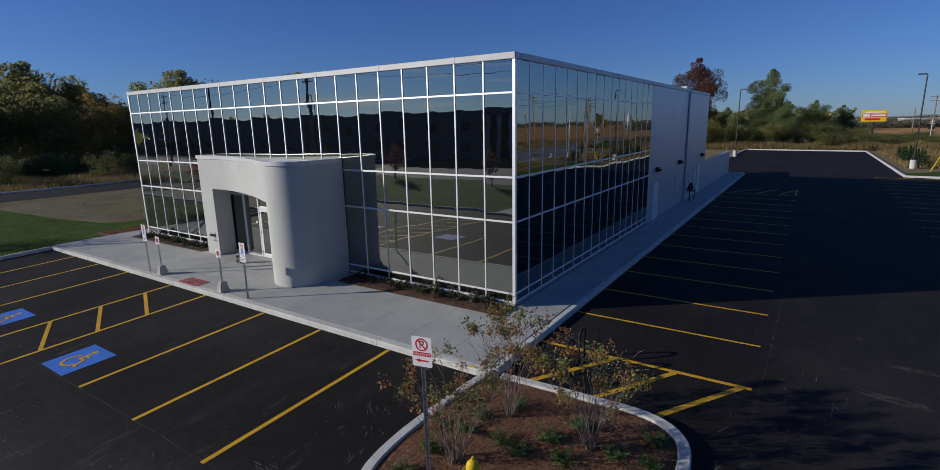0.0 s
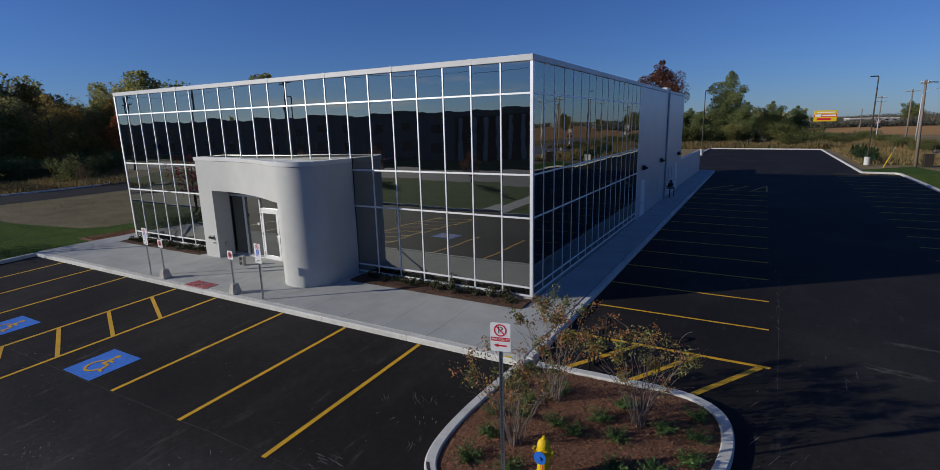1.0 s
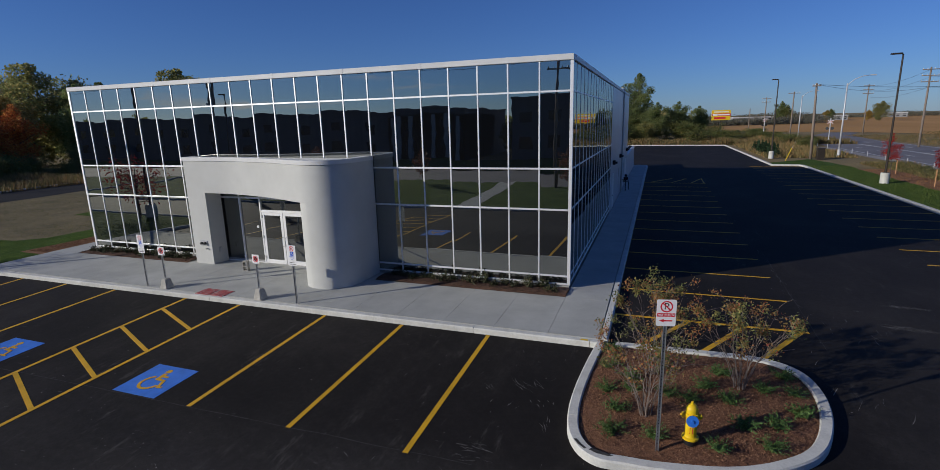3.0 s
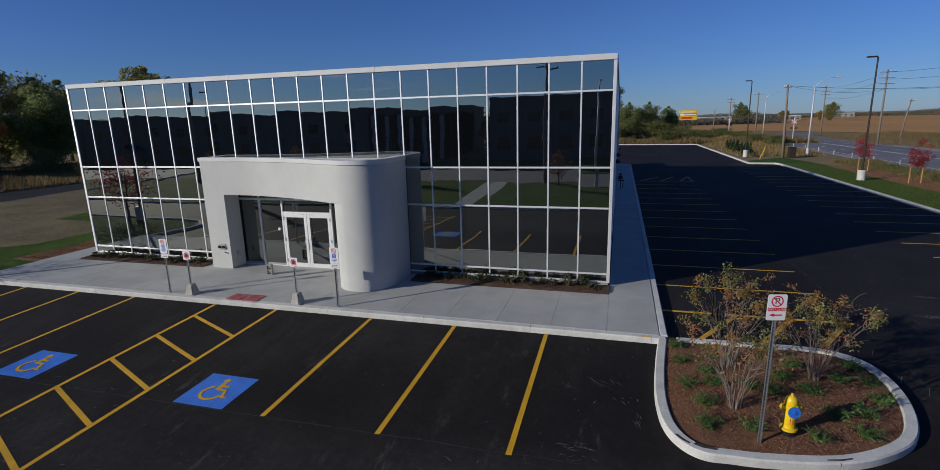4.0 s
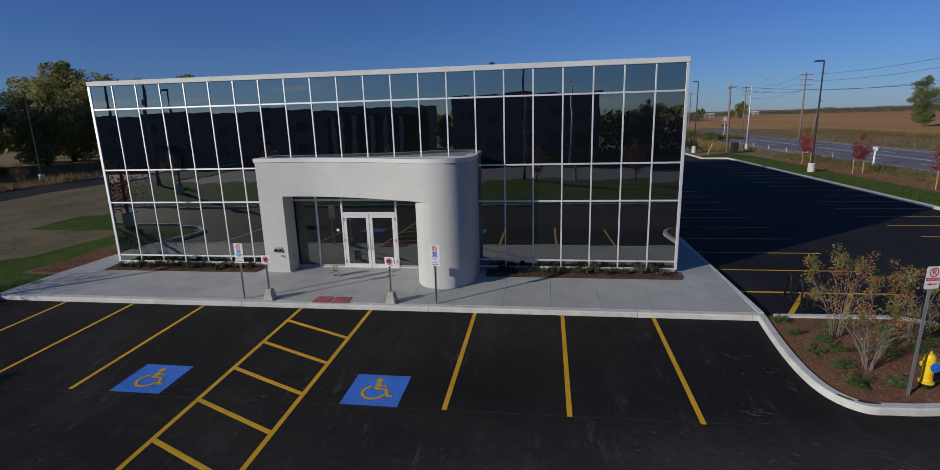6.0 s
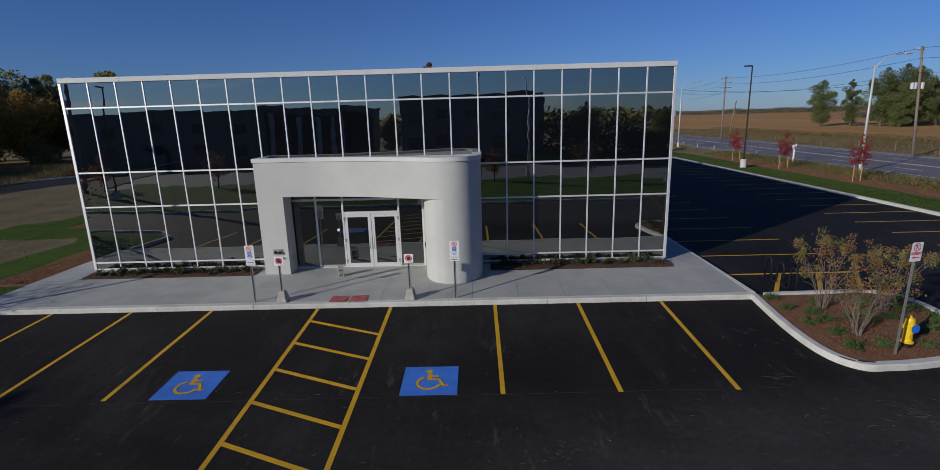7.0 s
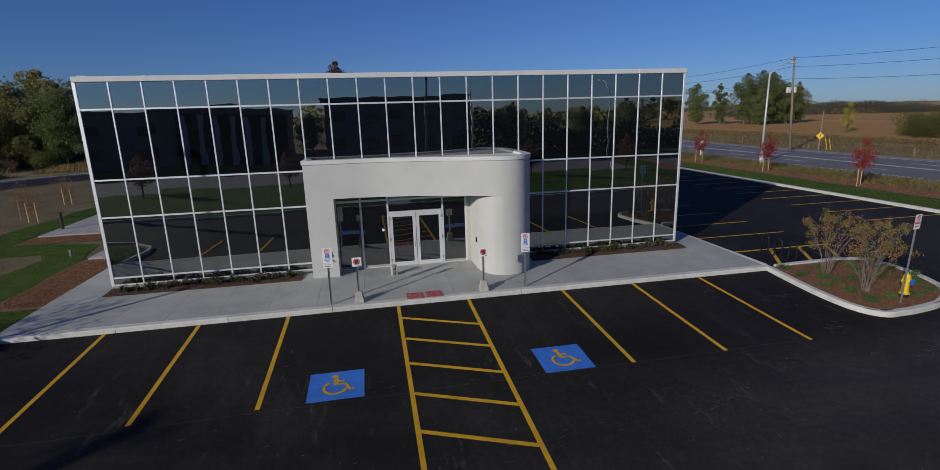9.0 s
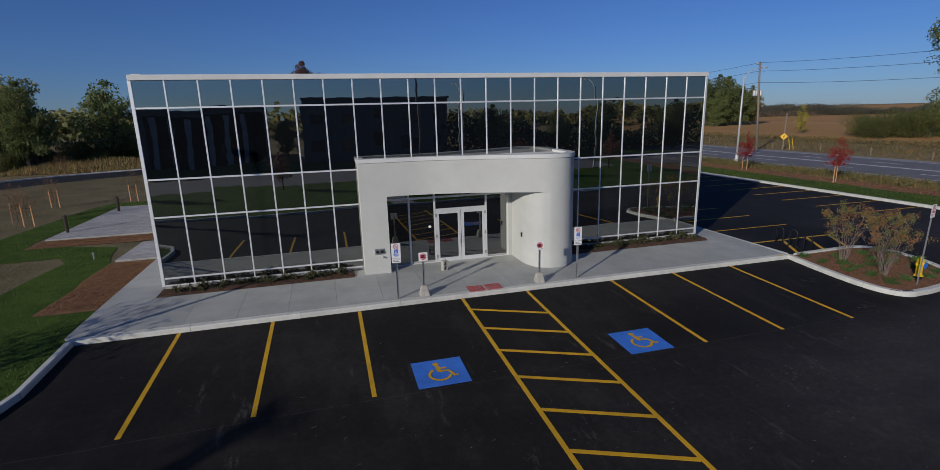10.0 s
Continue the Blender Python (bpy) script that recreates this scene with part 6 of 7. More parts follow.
# ---- side garden ----
def patio(name, x0, x1, y0, y1):
    root = tagged(new(name), "grey paved patio beside the building", "patio", kind="structure")
    part("paver_bed", boxed(x0, x1, y0, y1, 0.02, 0.105), M["joint"], root)
    w, h = 0.6, 0.3
    me = finish(boxed(-w / 2 + 0.006, w / 2 - 0.006, -h / 2 + 0.006, h / 2 - 0.006, 0.0, 0.03), "paver", M["paver"])
    half = finish(boxed(-w / 4 + 0.006, w / 4 - 0.006, -h / 2 + 0.006, h / 2 - 0.006, 0.0, 0.03), "paver", M["paver"])
    ny, nx = int((y1 - y0) / h), int((x1 - x0) / w)
    for j in range(ny):
        cuts = [(i + 0.5, me) for i in range(nx)] if j % 2 == 0 else [(0.25, half)] + [(i + 1.0, me) for i in range(nx - 1)] + [(nx - 0.25, half)]
        for u, mesh in cuts:
            o = part("paver", mesh, None, root)
            o.matrix_basis = pose(x0 + u * w, y0 + (j + 0.5) * h, 0.106 + rng.uniform(0, 0.004))


for k, (x, y) in enumerate(((-36.95, 26.95), (-36.7, 33.9))):
    b = thing("bollard_light", x, y, 0.09, "dark cylindrical bollard light on the lawn edge", "bollard", "bollard lights")
    bm = bmesh.new()
    lathe(bm, [(0.085, -0.05), (0.085, 0.82), (0.10, 0.83), (0.10, 1.0), (0.09, 1.03), (0.03, 1.05)], 16)
    part("body", bm, M["bronze"], b)
    bm = bmesh.new()
    lathe(bm, [(0.078, 0.80), (0.078, 0.84)], 16)
    part("lens", bm, M["sign_white"], b)
v = thing("standpipe", -33.1, 19.9, 0.08, "small pale valve standpipe in the lawn", "standpipe")
bm = bmesh.new()
lathe(bm, [(0.035, -0.05), (0.035, 0.22), (0.05, 0.24), (0.05, 0.3), (0.02, 0.33)], 10)
part("pipe", bm, M["galv"], v)


# ---- trees ----
def crown_points(rng, clumps, n, spread, squash=0.8):
    k = rng.integers(0, len(clumps), n)
    c = np.array([q[:3] for q in clumps])[k]
    s = np.array([q[3] for q in clumps])[k]
    d = rng.normal(size=(n, 3))
    d /= np.linalg.norm(d, axis=1)[:, None]
    r = rng.uniform(0.35, 1.0, n) ** 0.6
    d[:, 2] *= squash
    return c + d * (r * s * spread)[:, None]


def broadleaf(name, x, y, z, h, w, seed, mat, leaves, leaf, label, base=0.22, group="", trunk=None, category="tree"):
    rng = np.random.default_rng(seed)
    t = thing(name, x, y, z, label, category, group)
    bm = bmesh.new()
    tr = trunk or h * 0.022
    bend = Vector((rng.normal(0, 0.03) * h, rng.normal(0, 0.03) * h, 0))
    spine = [Vector((0, 0, -0.1)) + bend * (k / 6) ** 2 + Vector((0, 0, h * 0.86 * k / 6)) for k in range(7)]
    tube(bm, spine, [tr * (1 - 0.13 * k) for k in range(7)], 7)
    clumps = []
    for k in range(15):
        s = base + (0.82 - base) * (k + 0.5) / 15
        p0 = spine[0].lerp(spine[-1], s)
        a = k * 2.4 + rng.uniform(-0.5, 0.5)
        prof = math.sin(math.pi * min(1, max(0.12, (s - base) / (1.02 - base) * 0.85 + 0.14))) ** 0.7
        ln = w * 0.5 * prof * rng.uniform(0.7, 1.05)
        p1 = p0 + Vector((math.cos(a) * ln, math.sin(a) * ln, ln * rng.uniform(0.25, 0.75)))
        mid = p0.lerp(p1, 0.5) - Vector((0, 0, 0.04 * h * rng.uniform(0, 1)))
        tube(bm, [p0, mid, p1], [tr * 0.42, tr * 0.25, tr * 0.1], 5)
        for q, rad in ((p1, 0.20), (p0.lerp(p1, 0.6), 0.22), (p0.lerp(p1, 0.3), 0.17), (p1 + Vector(rng.normal(0, 0.09 * w, 3)), 0.15), (p1.lerp(p0, 0.3) + Vector(rng.normal(0, 0.10 * w, 3)), 0.15)):
            clumps.append((q.x, q.y, q.z, w * rad * rng.uniform(0.75, 1.3)))
    for k in range(6):
        clumps.append((spine[-1].x + rng.normal(0, 0.07 * w), spine[-1].y + rng.normal(0, 0.07 * w), h * rng.uniform(0.78, 0.92), w * 0.15))
    clumps.append((spine[-1].x, spine[-1].y, h * 0.96, w * 0.08))
    part("trunk", bm, M["bark"], t)
    c = crown_points(rng, clumps, leaves, 1.0)
    part("crown", leaf_mesh("crown", c, rng.uniform(leaf * 0.6, leaf * 1.25, leaves), mat, rng, aspect=0.6), None, t)
    return t


def conifer(name, x, y, z, h, w, seed, leaves, leaf, label):
    rng = np.random.default_rng(seed)
    t = thing(name, x, y, z, label, "tree", "conifers")
    bm = bmesh.new()
    tube(bm, [(0, 0, -0.1), (0, 0, h * 0.95)], [h * 0.02, h * 0.004], 6)
    part("trunk", bm, M["bark"], t)
    u = rng.uniform(0, 1, leaves) ** 0.75
    tier = np.round(u * 16) / 16 * 0.8 + u * 0.2
    zz = h * (0.08 + 0.92 * (1 - u))
    a = rng.integers(0, 11, leaves) * 0.571 + tier * 9 + rng.normal(0, 0.12, leaves)
    r = w / 2 * u * rng.uniform(0.1, 1, leaves) ** 0.5 * (0.8 + 0.25 * np.sin(a * 3 + tier * 20))
    c = np.column_stack([r * np.cos(a), r * np.sin(a), zz - r * 0.22])
    part("crown", leaf_mesh("crown", c, rng.uniform(leaf * 0.6, leaf * 1.2, leaves), M["leaf_conifer"], rng, flat=0.3, aspect=0.4), None, t)
    return t


# prototypes for the woods, then copies
rng = np.random.default_rng(77)
protos = [
    broadleaf("woodland_tree", -94, 16, 0, 12.5, 8.5, 1, M["leaf_wood"], 21000, 0.155, "dense green woodland tree at the edge of the site", 0.12, "woodland trees"),
    broadleaf("woodland_tree", -98, 24, 0, 14.0, 8.0, 2, M["leaf_green"], 21000, 0.155, "tall green woodland tree at the edge of the site", 0.15, "woodland trees"),
    broadleaf("woodland_tree", -92, 30, 0, 12.0, 8.5, 3, M["leaf_wood"], 20000, 0.155, "dense olive woodland tree at the edge of the site", 0.10, "woodland trees"),
    broadleaf("woodland_tree", -90, 44, 0, 11.0, 7.0, 4, M["leaf_yellow"], 13000, 0.15, "golden brown autumn tree at the wood's edge", 0.15, "woodland trees"),
]
WOODS = [(-96, 4), (-100, 10), (-104, 18), (-97, 22), (-102, 30), (-96, 36), (-106, 40), (-98, 48), (-103, 54), (-92, 56), (-98, 62), (-90, 68), (-84, 74), (-80, 86),
         (-88, 84), (-94, 76), (-106, 70), (-110, 50), (-112, 28), (-108, 8), (-104, 86), (-96, 96), (-88, 118)]
for k, (x, y) in enumerate(WOODS):
    s = rng.uniform(1.05, 1.5)
    s = {0: 0.95, 1: 1.0, 2: 1.05, 3: 1.0, 9: 0.95, 17: 0.9, 19: 1.05}.get(k, s)
    place_copy(protos[(0, 2, 1, 0, 2, 3, 2)[k % 7]], Matrix.LocRotScale((x + rng.uniform(-2, 2), y + rng.uniform(-2, 2), -0.05), Euler((0, 0, rng.uniform(0, 6.28))), (s * 1.1, s * 1.1, s)))
place_copy(protos[3], Matrix.LocRotScale((-73, 78, -0.05), Euler((0, 0, 1.0)), (0.8, 0.8, 0.8)))
place_copy(protos[1], Matrix.LocRotScale((-62.8, 80, -0.05), Euler((0, 0, 2.0)), (0.86, 0.86, 0.86)))
place_copy(protos[2], Matrix.LocRotScale((-69.5, 81, -0.05), Euler((0, 0, 0.4)), (0.9, 0.9, 0.92)))
broadleaf("autumn_tree", -83, 41, 0, 9.4, 5.2, 6, M["leaf_orange"], 9000, 0.12, "bright orange autumn tree at the wood's edge", 0.1)
broadleaf("autumn_tree", -86, 33.5, 0, 11.2, 5.5, 7, M["leaf_yellow"], 5000, 0.11, "thin golden autumn tree at the wood's edge", 0.15)
broadleaf("autumn_tree", -85, 37.2, 0, 9.6, 6.0, 8, M["leaf_yellow"], 8000, 0.12, "olive gold autumn tree at the wood's edge", 0.1)
brush = [
    broadleaf("thicket_shrub", -70, 18, -0.1, 3.2, 5.0, 11, M["leaf_thicket"], 5200, 0.09, "dense olive thicket shrub in front of the woods", 0.02, "thicket", 0.05, "shrub"),
    broadleaf("thicket_shrub", -69, 28, -0.1, 2.6, 4.4, 12, M["leaf_thicket"], 4600, 0.085, "dense green thicket shrub in front of the woods", 0.02, "thicket", 0.05, "shrub"),
]
for k in range(46):
    u = k / 45
    px_, py_ = (-78 - 4 * math.sin(u * 9), 2 + 62 * u * 1.25) if u < 0.62 else (-72 + 46 * (u - 0.62) / 0.38, 54 + 38 * (u - 0.62) / 0.38 * 1.0 + 18)
    s = rng.uniform(0.45, 0.95)
    place_copy(brush[k % 2], Matrix.LocRotScale((px_ + rng.uniform(-7, 1), py_ + rng.uniform(-3, 3), -0.1), Euler((0, 0, rng.uniform(0, 6.28))), (s, s, s * rng.uniform(0.8, 1.3))))
for k in range(13):
    u = k / 12
    s = rng.uniform(0.9, 1.35)
    place_copy(brush[k % 2], Matrix.LocRotScale((-69 + 25 * u + rng.uniform(-1, 1), 83 + 14 * u + rng.uniform(-2, 2), -0.1), Euler((0, 0, rng.uniform(0, 6.28))), (s, s, s * 0.95)))
broadleaf("linden_tree", -55.0, 90.5, 0, 12.6, 8.6, 5, M["leaf_green"], 7000, 0.22, "dark green cone-shaped tree at the wood's edge", 0.05)

# behind the building and at the far end of the lot
broadleaf("maple_tree", -27.5, 158, 0, 22.3, 12.0, 21, M["leaf_rust"], 26000, 0.20, "rust red maple rising behind the roof", 0.2)
broadleaf("cottonwood_tree", -10.0, 165, 0, 18.6, 9.4, 23, M["leaf_green"], 18000, 0.19, "tall green tree over the thicket behind the lot", 0.15)
for k, (x, y, s, q) in enumerate(((-18, 122, 0.62, 3), (-13, 126, 0.6, 1), (-4, 132, 0.64, 1), (1, 136, 0.66, 1), (6, 142, 0.66, 1), (-9, 136, 0.7, 1), (-22, 128, 0.66, 1), (-16, 134, 0.66, 1), (-6, 126, 0.45, 2))):
    place_copy(protos[q], Matrix.LocRotScale((x, y, -0.3), Euler((0, 0, k * 1.3)), (s, s, s * rng.uniform(0.85, 1.05))))
for k in range(12):
    s = rng.uniform(0.8, 1.4)
    place_copy(brush[k % 2], Matrix.LocRotScale((-20 + 2.6 * k + rng.uniform(-1, 1), 119 + 1.6 * k + rng.uniform(-2, 2), -0.1), Euler((0, 0, k * 2.1)), (s, s, s)))
# across the road
for k, (x, y, s) in enumerate(((71, 388, 0.96), (74, 388, 0.84), (95, 383, 0.64), (97, 382, 0.56), (120, 375, 0.96), (115, 377, 0.60))):
    place_copy(protos[(1, 2, 3)[k % 3]], Matrix.LocRotScale((x, y, -0.1), Euler((0, 0, k * 1.9)), (s, s, s)))
broadleaf("field_tree", 95.7, 148.1, 0, 13.4, 4.6, 35, M["leaf_green"], 11000, 0.15, "slim green tree at the field's edge", 0.06)
broadleaf("field_tree", 116.0, 138.5, 0, 12.8, 7.2, 36, M["leaf_wood"], 14000, 0.16, "olive and brown tree at the end of a clump", 0.08)
broadleaf("field_tree", 90.7, 153.7, 0, 13.6, 6.8, 31, M["leaf_green"], 14000, 0.16, "green tree standing alone at the field's edge", 0.08)
t0 = broadleaf("field_tree", 98.5, 140.5, 0, 15.8, 8.6, 32, M["leaf_green"], 18000, 0.16, "tall green tree in a clump by the field", 0.08)
for x, y, s in ((103.5, 135.5, 1.0), (97.5, 132.5, 0.72), (106.5, 139.5, 1.0), (100.5, 136.5, 1.04), (109.5, 135.5, 0.8)):
    place_copy(t0, Matrix.LocRotScale((x, y, -0.1), Euler((0, 0, x)), (s, s, s)))
broadleaf("cottonwood_tree", 83, 56.5, 0, 27, 14, 33, M["leaf_green"], 24000, 0.18, "very tall green tree beyond the road verge", 0.12)
for k in range(15):
    s = 0.42 + 0.03 * (k % 5)
    place_copy(brush[k % 2], Matrix.LocRotScale((19.8 + 1.3 * (k % 3), 98 + 4.6 * k, -0.1), Euler((0, 0, k * 2.3)), (s * 1.4, s * 1.4, s)))
for k, (x, y, s) in enumerate(((4, 117, 0.9), (7, 120, 0.8), (9.5, 124, 0.85), (12, 129, 0.7), (14, 134, 0.75), (16.5, 139, 0.6), (19, 146, 0.7), (21, 140, 0.5), (23, 158, 0.6))):
    place_copy(brush[k % 2], Matrix.LocRotScale((x, y, -0.1), Euler((0, 0, k * 1.7)), (s, s, s * 0.9)))
for k, (x, y, s) in enumerate(((70, 62, 1.1), (73, 66, 1.2), (75, 60, 1.4), (78, 64, 1.4), (81, 59, 1.5), (82, 67, 1.5), (86, 62, 1.6), (88, 56, 1.5), (77, 70, 1.2))):
    place_copy(brush[k % 2], Matrix.LocRotScale((x, y, -0.1), Euler((0, 0, k)), (s, s, s)))
broadleaf("aspen_tree", 79, 85.5, 0, 6.2, 2.6, 34, leaf_mat("leaves_yellow", [(0, (0.2, 0.2, 0.03)), (1, (0.42, 0.34, 0.05))]), 900, 0.16, "small yellow autumn tree in the verge", 0.05)
# young maples along the verge
m0 = broadleaf("young_maple", 16.3, 53.6, 0.1, 3.7, 1.3, 41, M["leaf_red"], 1700, 0.055, "young crimson maple held by two stakes", 0.42, "young maples", 0.03)
m1 = broadleaf("young_maple", 16.2, 44.2, 0.1, 3.6, 1.35, 42, M["leaf_red"], 1600, 0.055, "young crimson maple held by two stakes", 0.42, "young maples", 0.03)


def stakes(tree, dx=0.4, h=1.3):
    for s in (-1, 1):
        part("stake", boxed(s * dx - 0.025, s * dx + 0.025, -0.025, 0.025, -0.1, h), M["stake"], tree, "pale wooden stake")
    part("tie", boxed(-dx, dx, -0.012, 0.012, h - 0.2, h - 0.17), M["sign_black"], tree, "black tie band")


stakes(m0)
stakes(m1)
for x, y, q in ((16.2, 34.4, m0), (15.7, 24.7, m1), (15.7, 15.3, m1), (15.7, 6.0, m0)):
    place_copy(q, pose(x, y, 0.1, 0, 0, x * y))
# street trees on the front lawn
f0 = broadleaf("lawn_maple", -2.0, -19.5, 0.08, 4.0, 2.2, 51, M["leaf_rust"], 1900, 0.075, "rust red maple on the front lawn", 0.25, "lawn maples")
for x, y, s in ((-27.0, -19.6, 0.9), (-40, -19.4, 1.0), (-11.5, -19.5, 0.85), (9, -19.5, 1.0), (-52, -19.4, 0.9)):
    place_copy(f0, Matrix.LocRotScale((x, y, 0.08), Euler((0, 0, x)), (s, s, s)))
broadleaf("lawn_tree", -36.6, 5.25, 0.08, 4.1, 3.4, 53, M["leaf_red"], 1300, 0.075, "thin crimson maple on the side lawn", 0.3)
for x, y, s in ((4, -48, 0.6), (14, -44, 0.5), (24, -48, 0.62), (34, -42, 0.6), (52, -50, 1.0), (-29, -64, 0.5)):
    place_copy(protos[1], Matrix.LocRotScale((x, y, -0.1), Euler((0, 0, x)), (s, s, s)))


def sapling(x, y, seed, h=2.6):
    t = broadleaf("young_sapling", x, y, 0.06, h, 1.7, seed, leaf_mat("leaves_brown", [(0, (0.14, 0.075, 0.04)), (1, (0.30, 0.18, 0.09))]) if seed == 61 else bpy.data.materials["leaves_brown"], 900, 0.036, "thin young sapling between wooden stakes", 0.3, "saplings", 0.018)
    stakes(t, 0.26, 1.3)
    return t


sp = sapling(-40.3, 30.3, 61)
sapling(-42.1, 37.9, 62)
sapling(-37.3, 39.0, 63)
for x, y in ((-41.6, 31.9), (-62.8, 26.5), (-63.5, 40), (-54.5, 69.5), (-60.5, 63.5)):
    place_copy(sp, pose(x, y, 0.06, 0, 0, 40))
for k in range(16):
    x, y = 10.6 + 0.45 * (k % 4) + rng.uniform(-0.2, 0.2), 76 + 1.9 * (k // 2)
    c = conifer("young_spruce", x, y, -0.05, rng.uniform(1.5, 2.3), 1.4, 100 + k, 320, 0.12, "young spruce planted along the lot") if k < 3 else place_copy(c, pose(x, y, -0.05, 0, 0, k * 50))

# ---- grass and far growth ----
def scatter(name, n, area, z, h, mat, label, seed, width=0.02, lean=0.35, poly=None, cat="grass"):
    rng = np.random.default_rng(seed)
    x0, x1, y0, y1 = area
    xy = rng.uniform((x0, y0), (x1, y1), (n, 2))
    if poly:
        xy = np.array([q for q in xy if inside(poly, q[0], q[1])])
    clump = np.array([0.55 + 0.9 * max(0, noise.noise(Vector((q[0] * 0.18, q[1] * 0.18, seed))) + 0.35) for q in xy])
    ob = new(name, blade_mesh(name, xy, np.array([z + grade(q[1]) for q in xy]), rng.uniform(h * 0.5, h, len(xy)) * clump, mat, rng, width, lean))
    return tagged(ob, label, cat, kind="stuff")


scatter("lawn_grass", 60000, (-46, -29.2, 4.8, 38.9), 0.085, 0.06, M["grass"], "short mown blades of the side lawn", 3, 0.012, 0.5, LAWN_SIDE)
scatter("soil_grass", 42000, (-54, -33, 2, 60), 0.06, 0.09, M["meadow_grass"], "sparse young grass sprouting from the bare soil", 21, 0.014, 0.5, [(-35, 14.6), (-35, 20.3), (-43, 20), (-43, 25.4), (-40.2, 26.3), (-39.8, 36), (-38.5, 39), (-33, 60), (-48, 60), (-54, 40), (-54, 13), (-46, 13.4)])
scatter("verge_grass", 26000, (11.6, 15.3, 10, 62), 0.10, 0.07, M["grass"], "short mown blades of the verge lawn", 4, 0.016, 0.5)
scatter("tall_grass", 13000, (17.7, 21.9, -10, 66), -0.03, 0.5, M["tall_grass"], "tall dry grass between mulch and road", 5, 0.035, 0.3)
scatter("tall_grass", 22000, (10.0, 20.5, 75, 150), -0.05, 0.7, M["tall_grass"], "tall dry grass beyond the lot", 6, 0.06, 0.3)
scatter("tall_grass", 24000, (38.6, 70, 0, 150), -0.05, 0.35, M["tall_grass"], "tall dry grass along the far verge", 7, 0.06, 0.3)
scatter("tall_grass", 16000, (-20, 30, 108, 122), -0.05, 1.3, M["tall_grass"], "tall rusty grass behind the lot", 8, 0.07, 0.3)
scatter("tall_grass", 60000, (-86, -62.4, -6, 66), -0.05, 1.05, M["tall_grass"], "tall dry grass beyond the driveway", 9, 0.05, 0.35)
scatter("tall_grass", 26000, (-62, -30, 69, 100), -0.05, 0.95, M["tall_grass"], "tall dry grass beyond the driveway bend", 10, 0.06, 0.35)
# leafy low growth in the verges
rng = np.random.default_rng(15)
n = 11000
c = np.column_stack([rng.uniform(17.6, 21.3, n), rng.uniform(0, 64, n), rng.uniform(0.02, 0.5, n)])
tagged(new("verge_weeds", leaf_mesh("verge_weeds", c, rng.uniform(0.04, 0.1, n), M["leaf_wood"], rng)), "low green weeds along the road verge", "weeds", kind="stuff")
n = 9000
c = np.column_stack([rng.normal(58, 1.6, n), rng.uniform(20, 150, n), rng.uniform(0.02, 0.7, n)])
tagged(new("verge_weeds", leaf_mesh("verge_weeds", c, rng.uniform(0.08, 0.16, n), M["tall_grass"], rng)), "low green and brown weeds by the field", "weeds", kind="stuff")


def tree_belt(name, path, h, depth, n, leaf, mat, label, seed):
    """Far woods as one ragged belt of clumps."""
    rng = np.random.default_rng(seed)
    pts = resample(path, 10)
    k = rng.integers(0, len(pts), n)
    p = np.array([(q.x, q.y) for q in pts])[k] + rng.normal(0, depth, (n, 2))
    top = np.array([h * (0.55 + 0.75 * max(-0.3, noise.noise(Vector((q[0] * 0.02, q[1] * 0.02, seed)))) + 0.35 * noise.noise(Vector((q[0] * 0.11, q[1] * 0.11, seed)))) for q in p])
    z = top * rng.uniform(0, 1, n) ** 0.7 + np.array([grade(q[1]) for q in p])
    ob = new(name, leaf_mesh(name, np.column_stack([p, z]), rng.uniform(leaf * 0.5, leaf, n), mat, rng, aspect=0.7))
    tagged(ob, label, "woods", kind="stuff")


tree_belt("far_woods", [(-60, 470), (60, 560), (200, 610), (330, 560), (520, 430)], 6.2, 9, 60000, 0.5, M["leaf_hazed"], "far line of woods beyond the field", 1)
tree_belt("far_woods", [(0, 290), (25, 300), (52, 312), (75, 330)], 8.0, 5, 22000, 0.38, M["leaf_hazed"], "line of autumn trees beyond the billboard", 6)
tree_belt("far_woods", [(2, -52), (40, -50), (80, -40), (120, -10), (140, 20)], 10.5, 3, 40000, 0.38, M["leaf_conifer"], "belt of dark green trees beyond the street corner", 7)
tree_belt("far_woods", [(180, 250), (240, 225), (300, 190), (380, 120), (420, 40)], 6.8, 7, 90000, 0.36, M["leaf_hazed"], "wooded rise beyond the field", 2)
tree_belt("far_woods", [(-200, 60), (-170, 130), (-110, 180), (-30, 210), (0, 260)], 13, 7, 22000, 1.1, M["leaf_wood"], "far woods behind the site", 3)
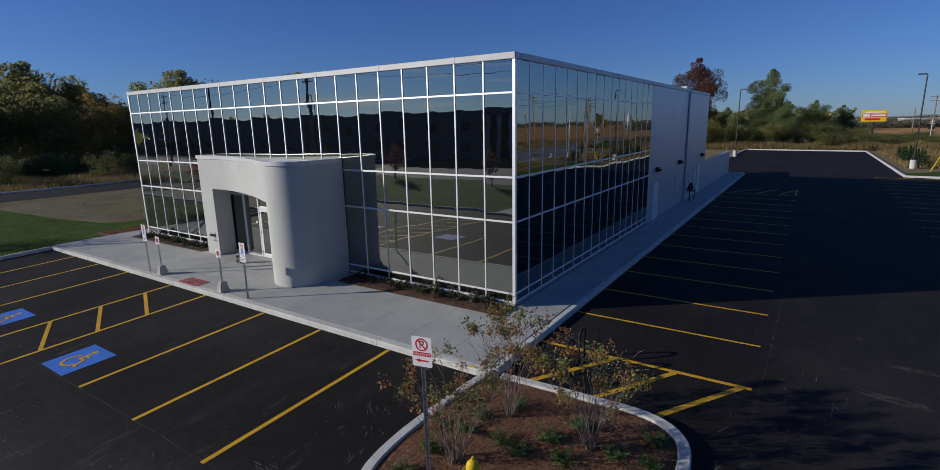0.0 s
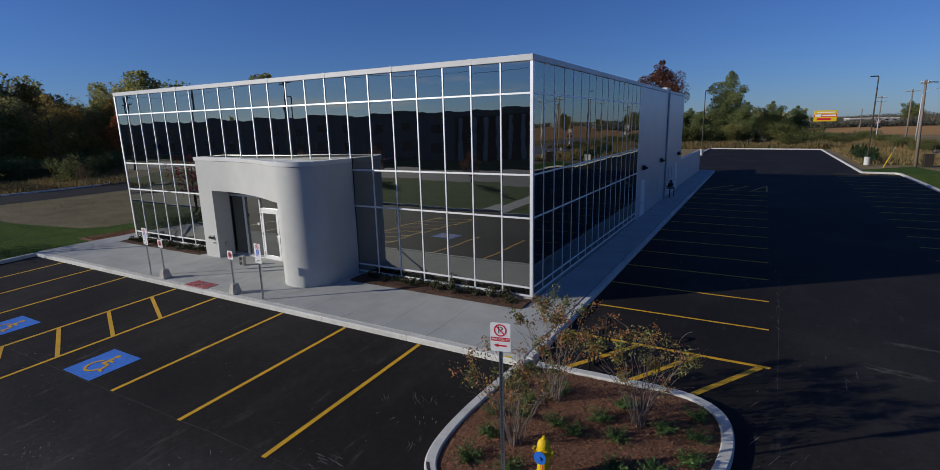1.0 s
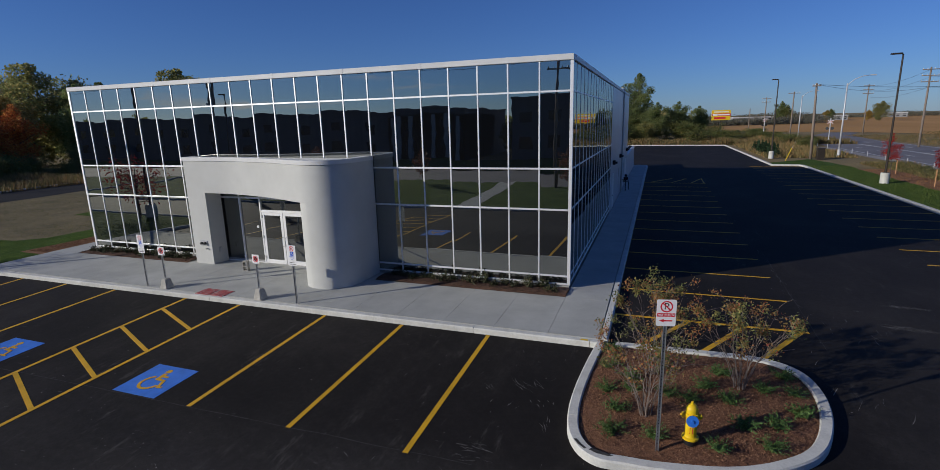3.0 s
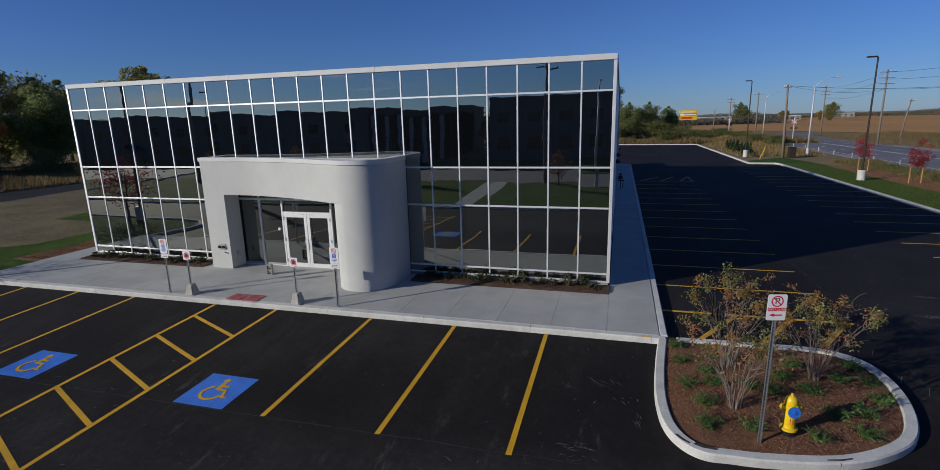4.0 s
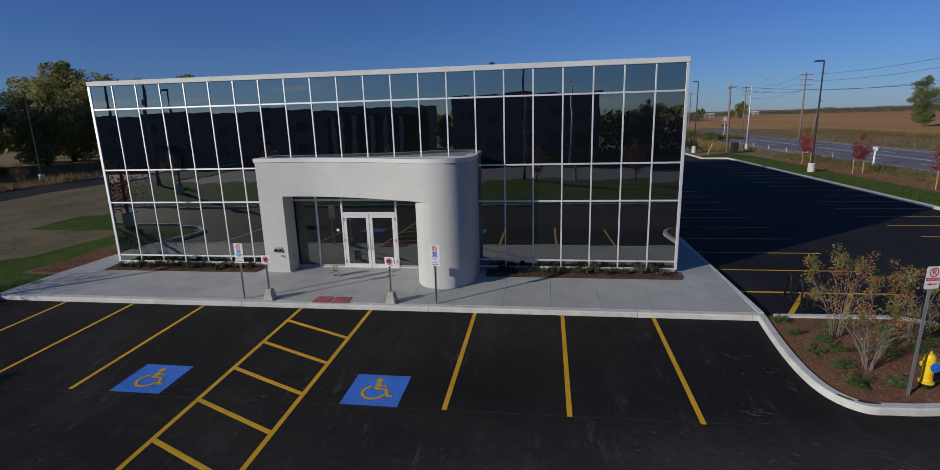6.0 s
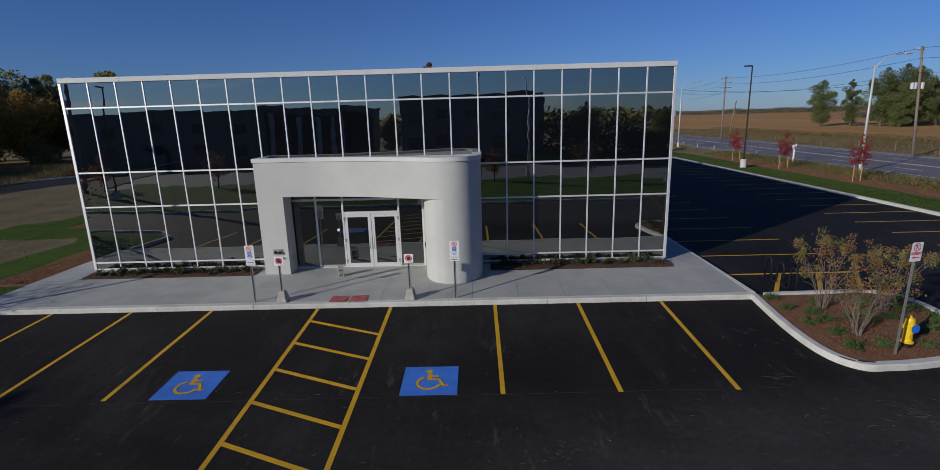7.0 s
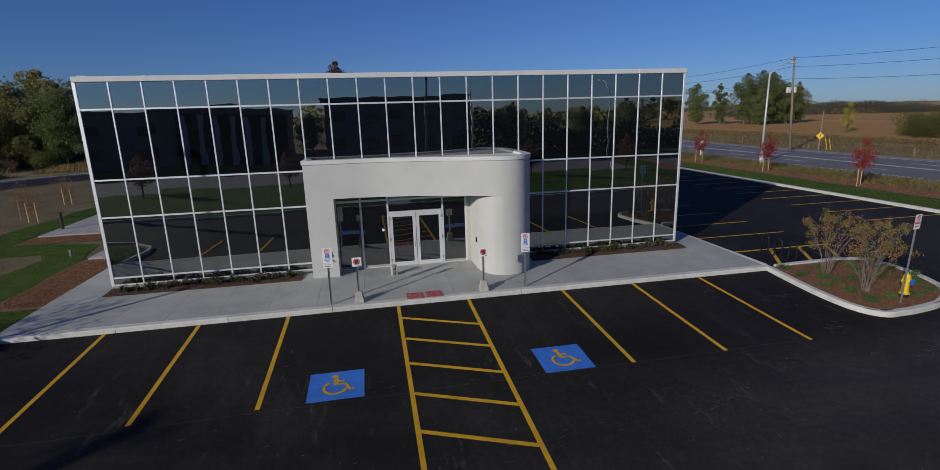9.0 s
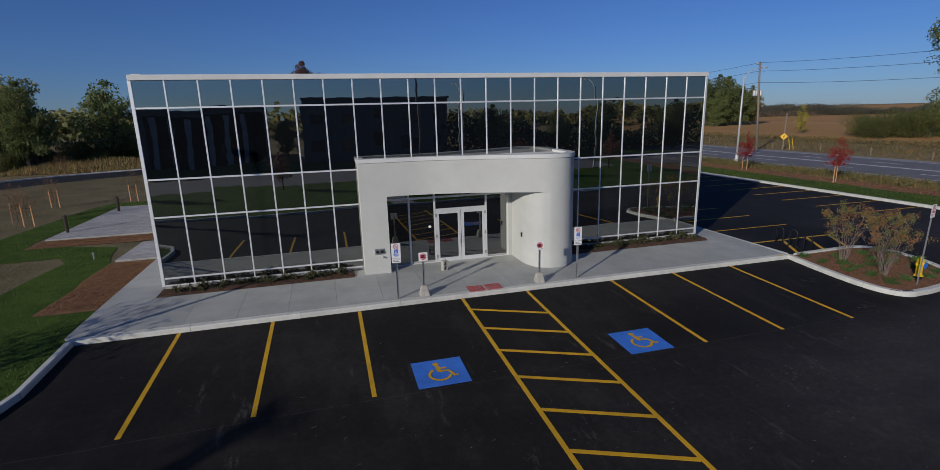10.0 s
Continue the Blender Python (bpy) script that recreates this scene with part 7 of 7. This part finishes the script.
tree_belt("far_woods", [(-200, 40), (-160, -60), (-140, -160), (0, -220), (160, -180), (300, -40)], 11, 8, 9000, 2.0, M["leaf_wood"], "far woods beyond the street", 5)


def warehouse(x, y, w, d, h, mat, label, rz=0, windows=0, bands=0):
    t = thing("warehouse", x, y, -0.1, label, "building", rz=rz)
    part("wall", boxed(-w / 2, w / 2, -d / 2, d / 2, 0, h), mat, t)
    part("roof", boxed(-w / 2 - 0.15, w / 2 + 0.15, -d / 2 - 0.15, d / 2 + 0.15, h, h + 0.35), M["cap"] if mat is M["pale_clad"] else M["dark_clad"], t)
    for k in range(windows):
        xx = -w / 2 + w * (k + 0.5) / windows
        part("window", boxed(xx - 1.0, xx + 1.0, d / 2, d / 2 + 0.06, h * 0.62, h * 0.78), M["dark_pane"], t)
        part("window", boxed(xx - 1.0, xx + 1.0, d / 2, d / 2 + 0.06, h * 0.18, h * 0.40), M["dark_pane"], t)
    for k in range(bands):
        xx = -w / 2 + w * (k + 0.5) / bands
        part("pilaster", boxed(xx - 0.35, xx + 0.35, d / 2, d / 2 + 0.25, 0, h * 0.97), M["plinth"], t)
    return t


warehouse(-72, -62, 78, 24, 8.3, M["dark_clad"], "long dark clad industrial building across the street", 0, 11, 0)
warehouse(-176, -66, 118, 24, 8.4, M["dark_clad"], "very long dark clad industrial building across the street", 0, 14, 0)
warehouse(-40, -58, 14, 16, 7.6, M["dark_clad"], "dark building wing with pale pilasters", 0, 0, 6)
warehouse(-14, -60, 23, 20, 9.6, M["dark_clad"], "tall dark clad office block across the street", 0, 5, 0)
warehouse(58, 420, 26, 12, 3.4, M["pale_clad"], "low white warehouse far beyond the field", 190, 6)
warehouse(112, 440, 18, 12, 3.2, M["pale_clad"], "low white warehouse far beyond the field", 180, 5)
warehouse(14, 470, 30, 12, 3.2, M["pale_clad"], "low pale building far beyond the field", 185, 4)
warehouse(190, 560, 18, 12, 3.6, M["pale_clad"], "low pale building far beyond the field", 175, 4)

patio("patio", -32.0, -28.7, 19.1, 23.0)
patio("patio", -37.3, -28.7, 25.2, 36.0)
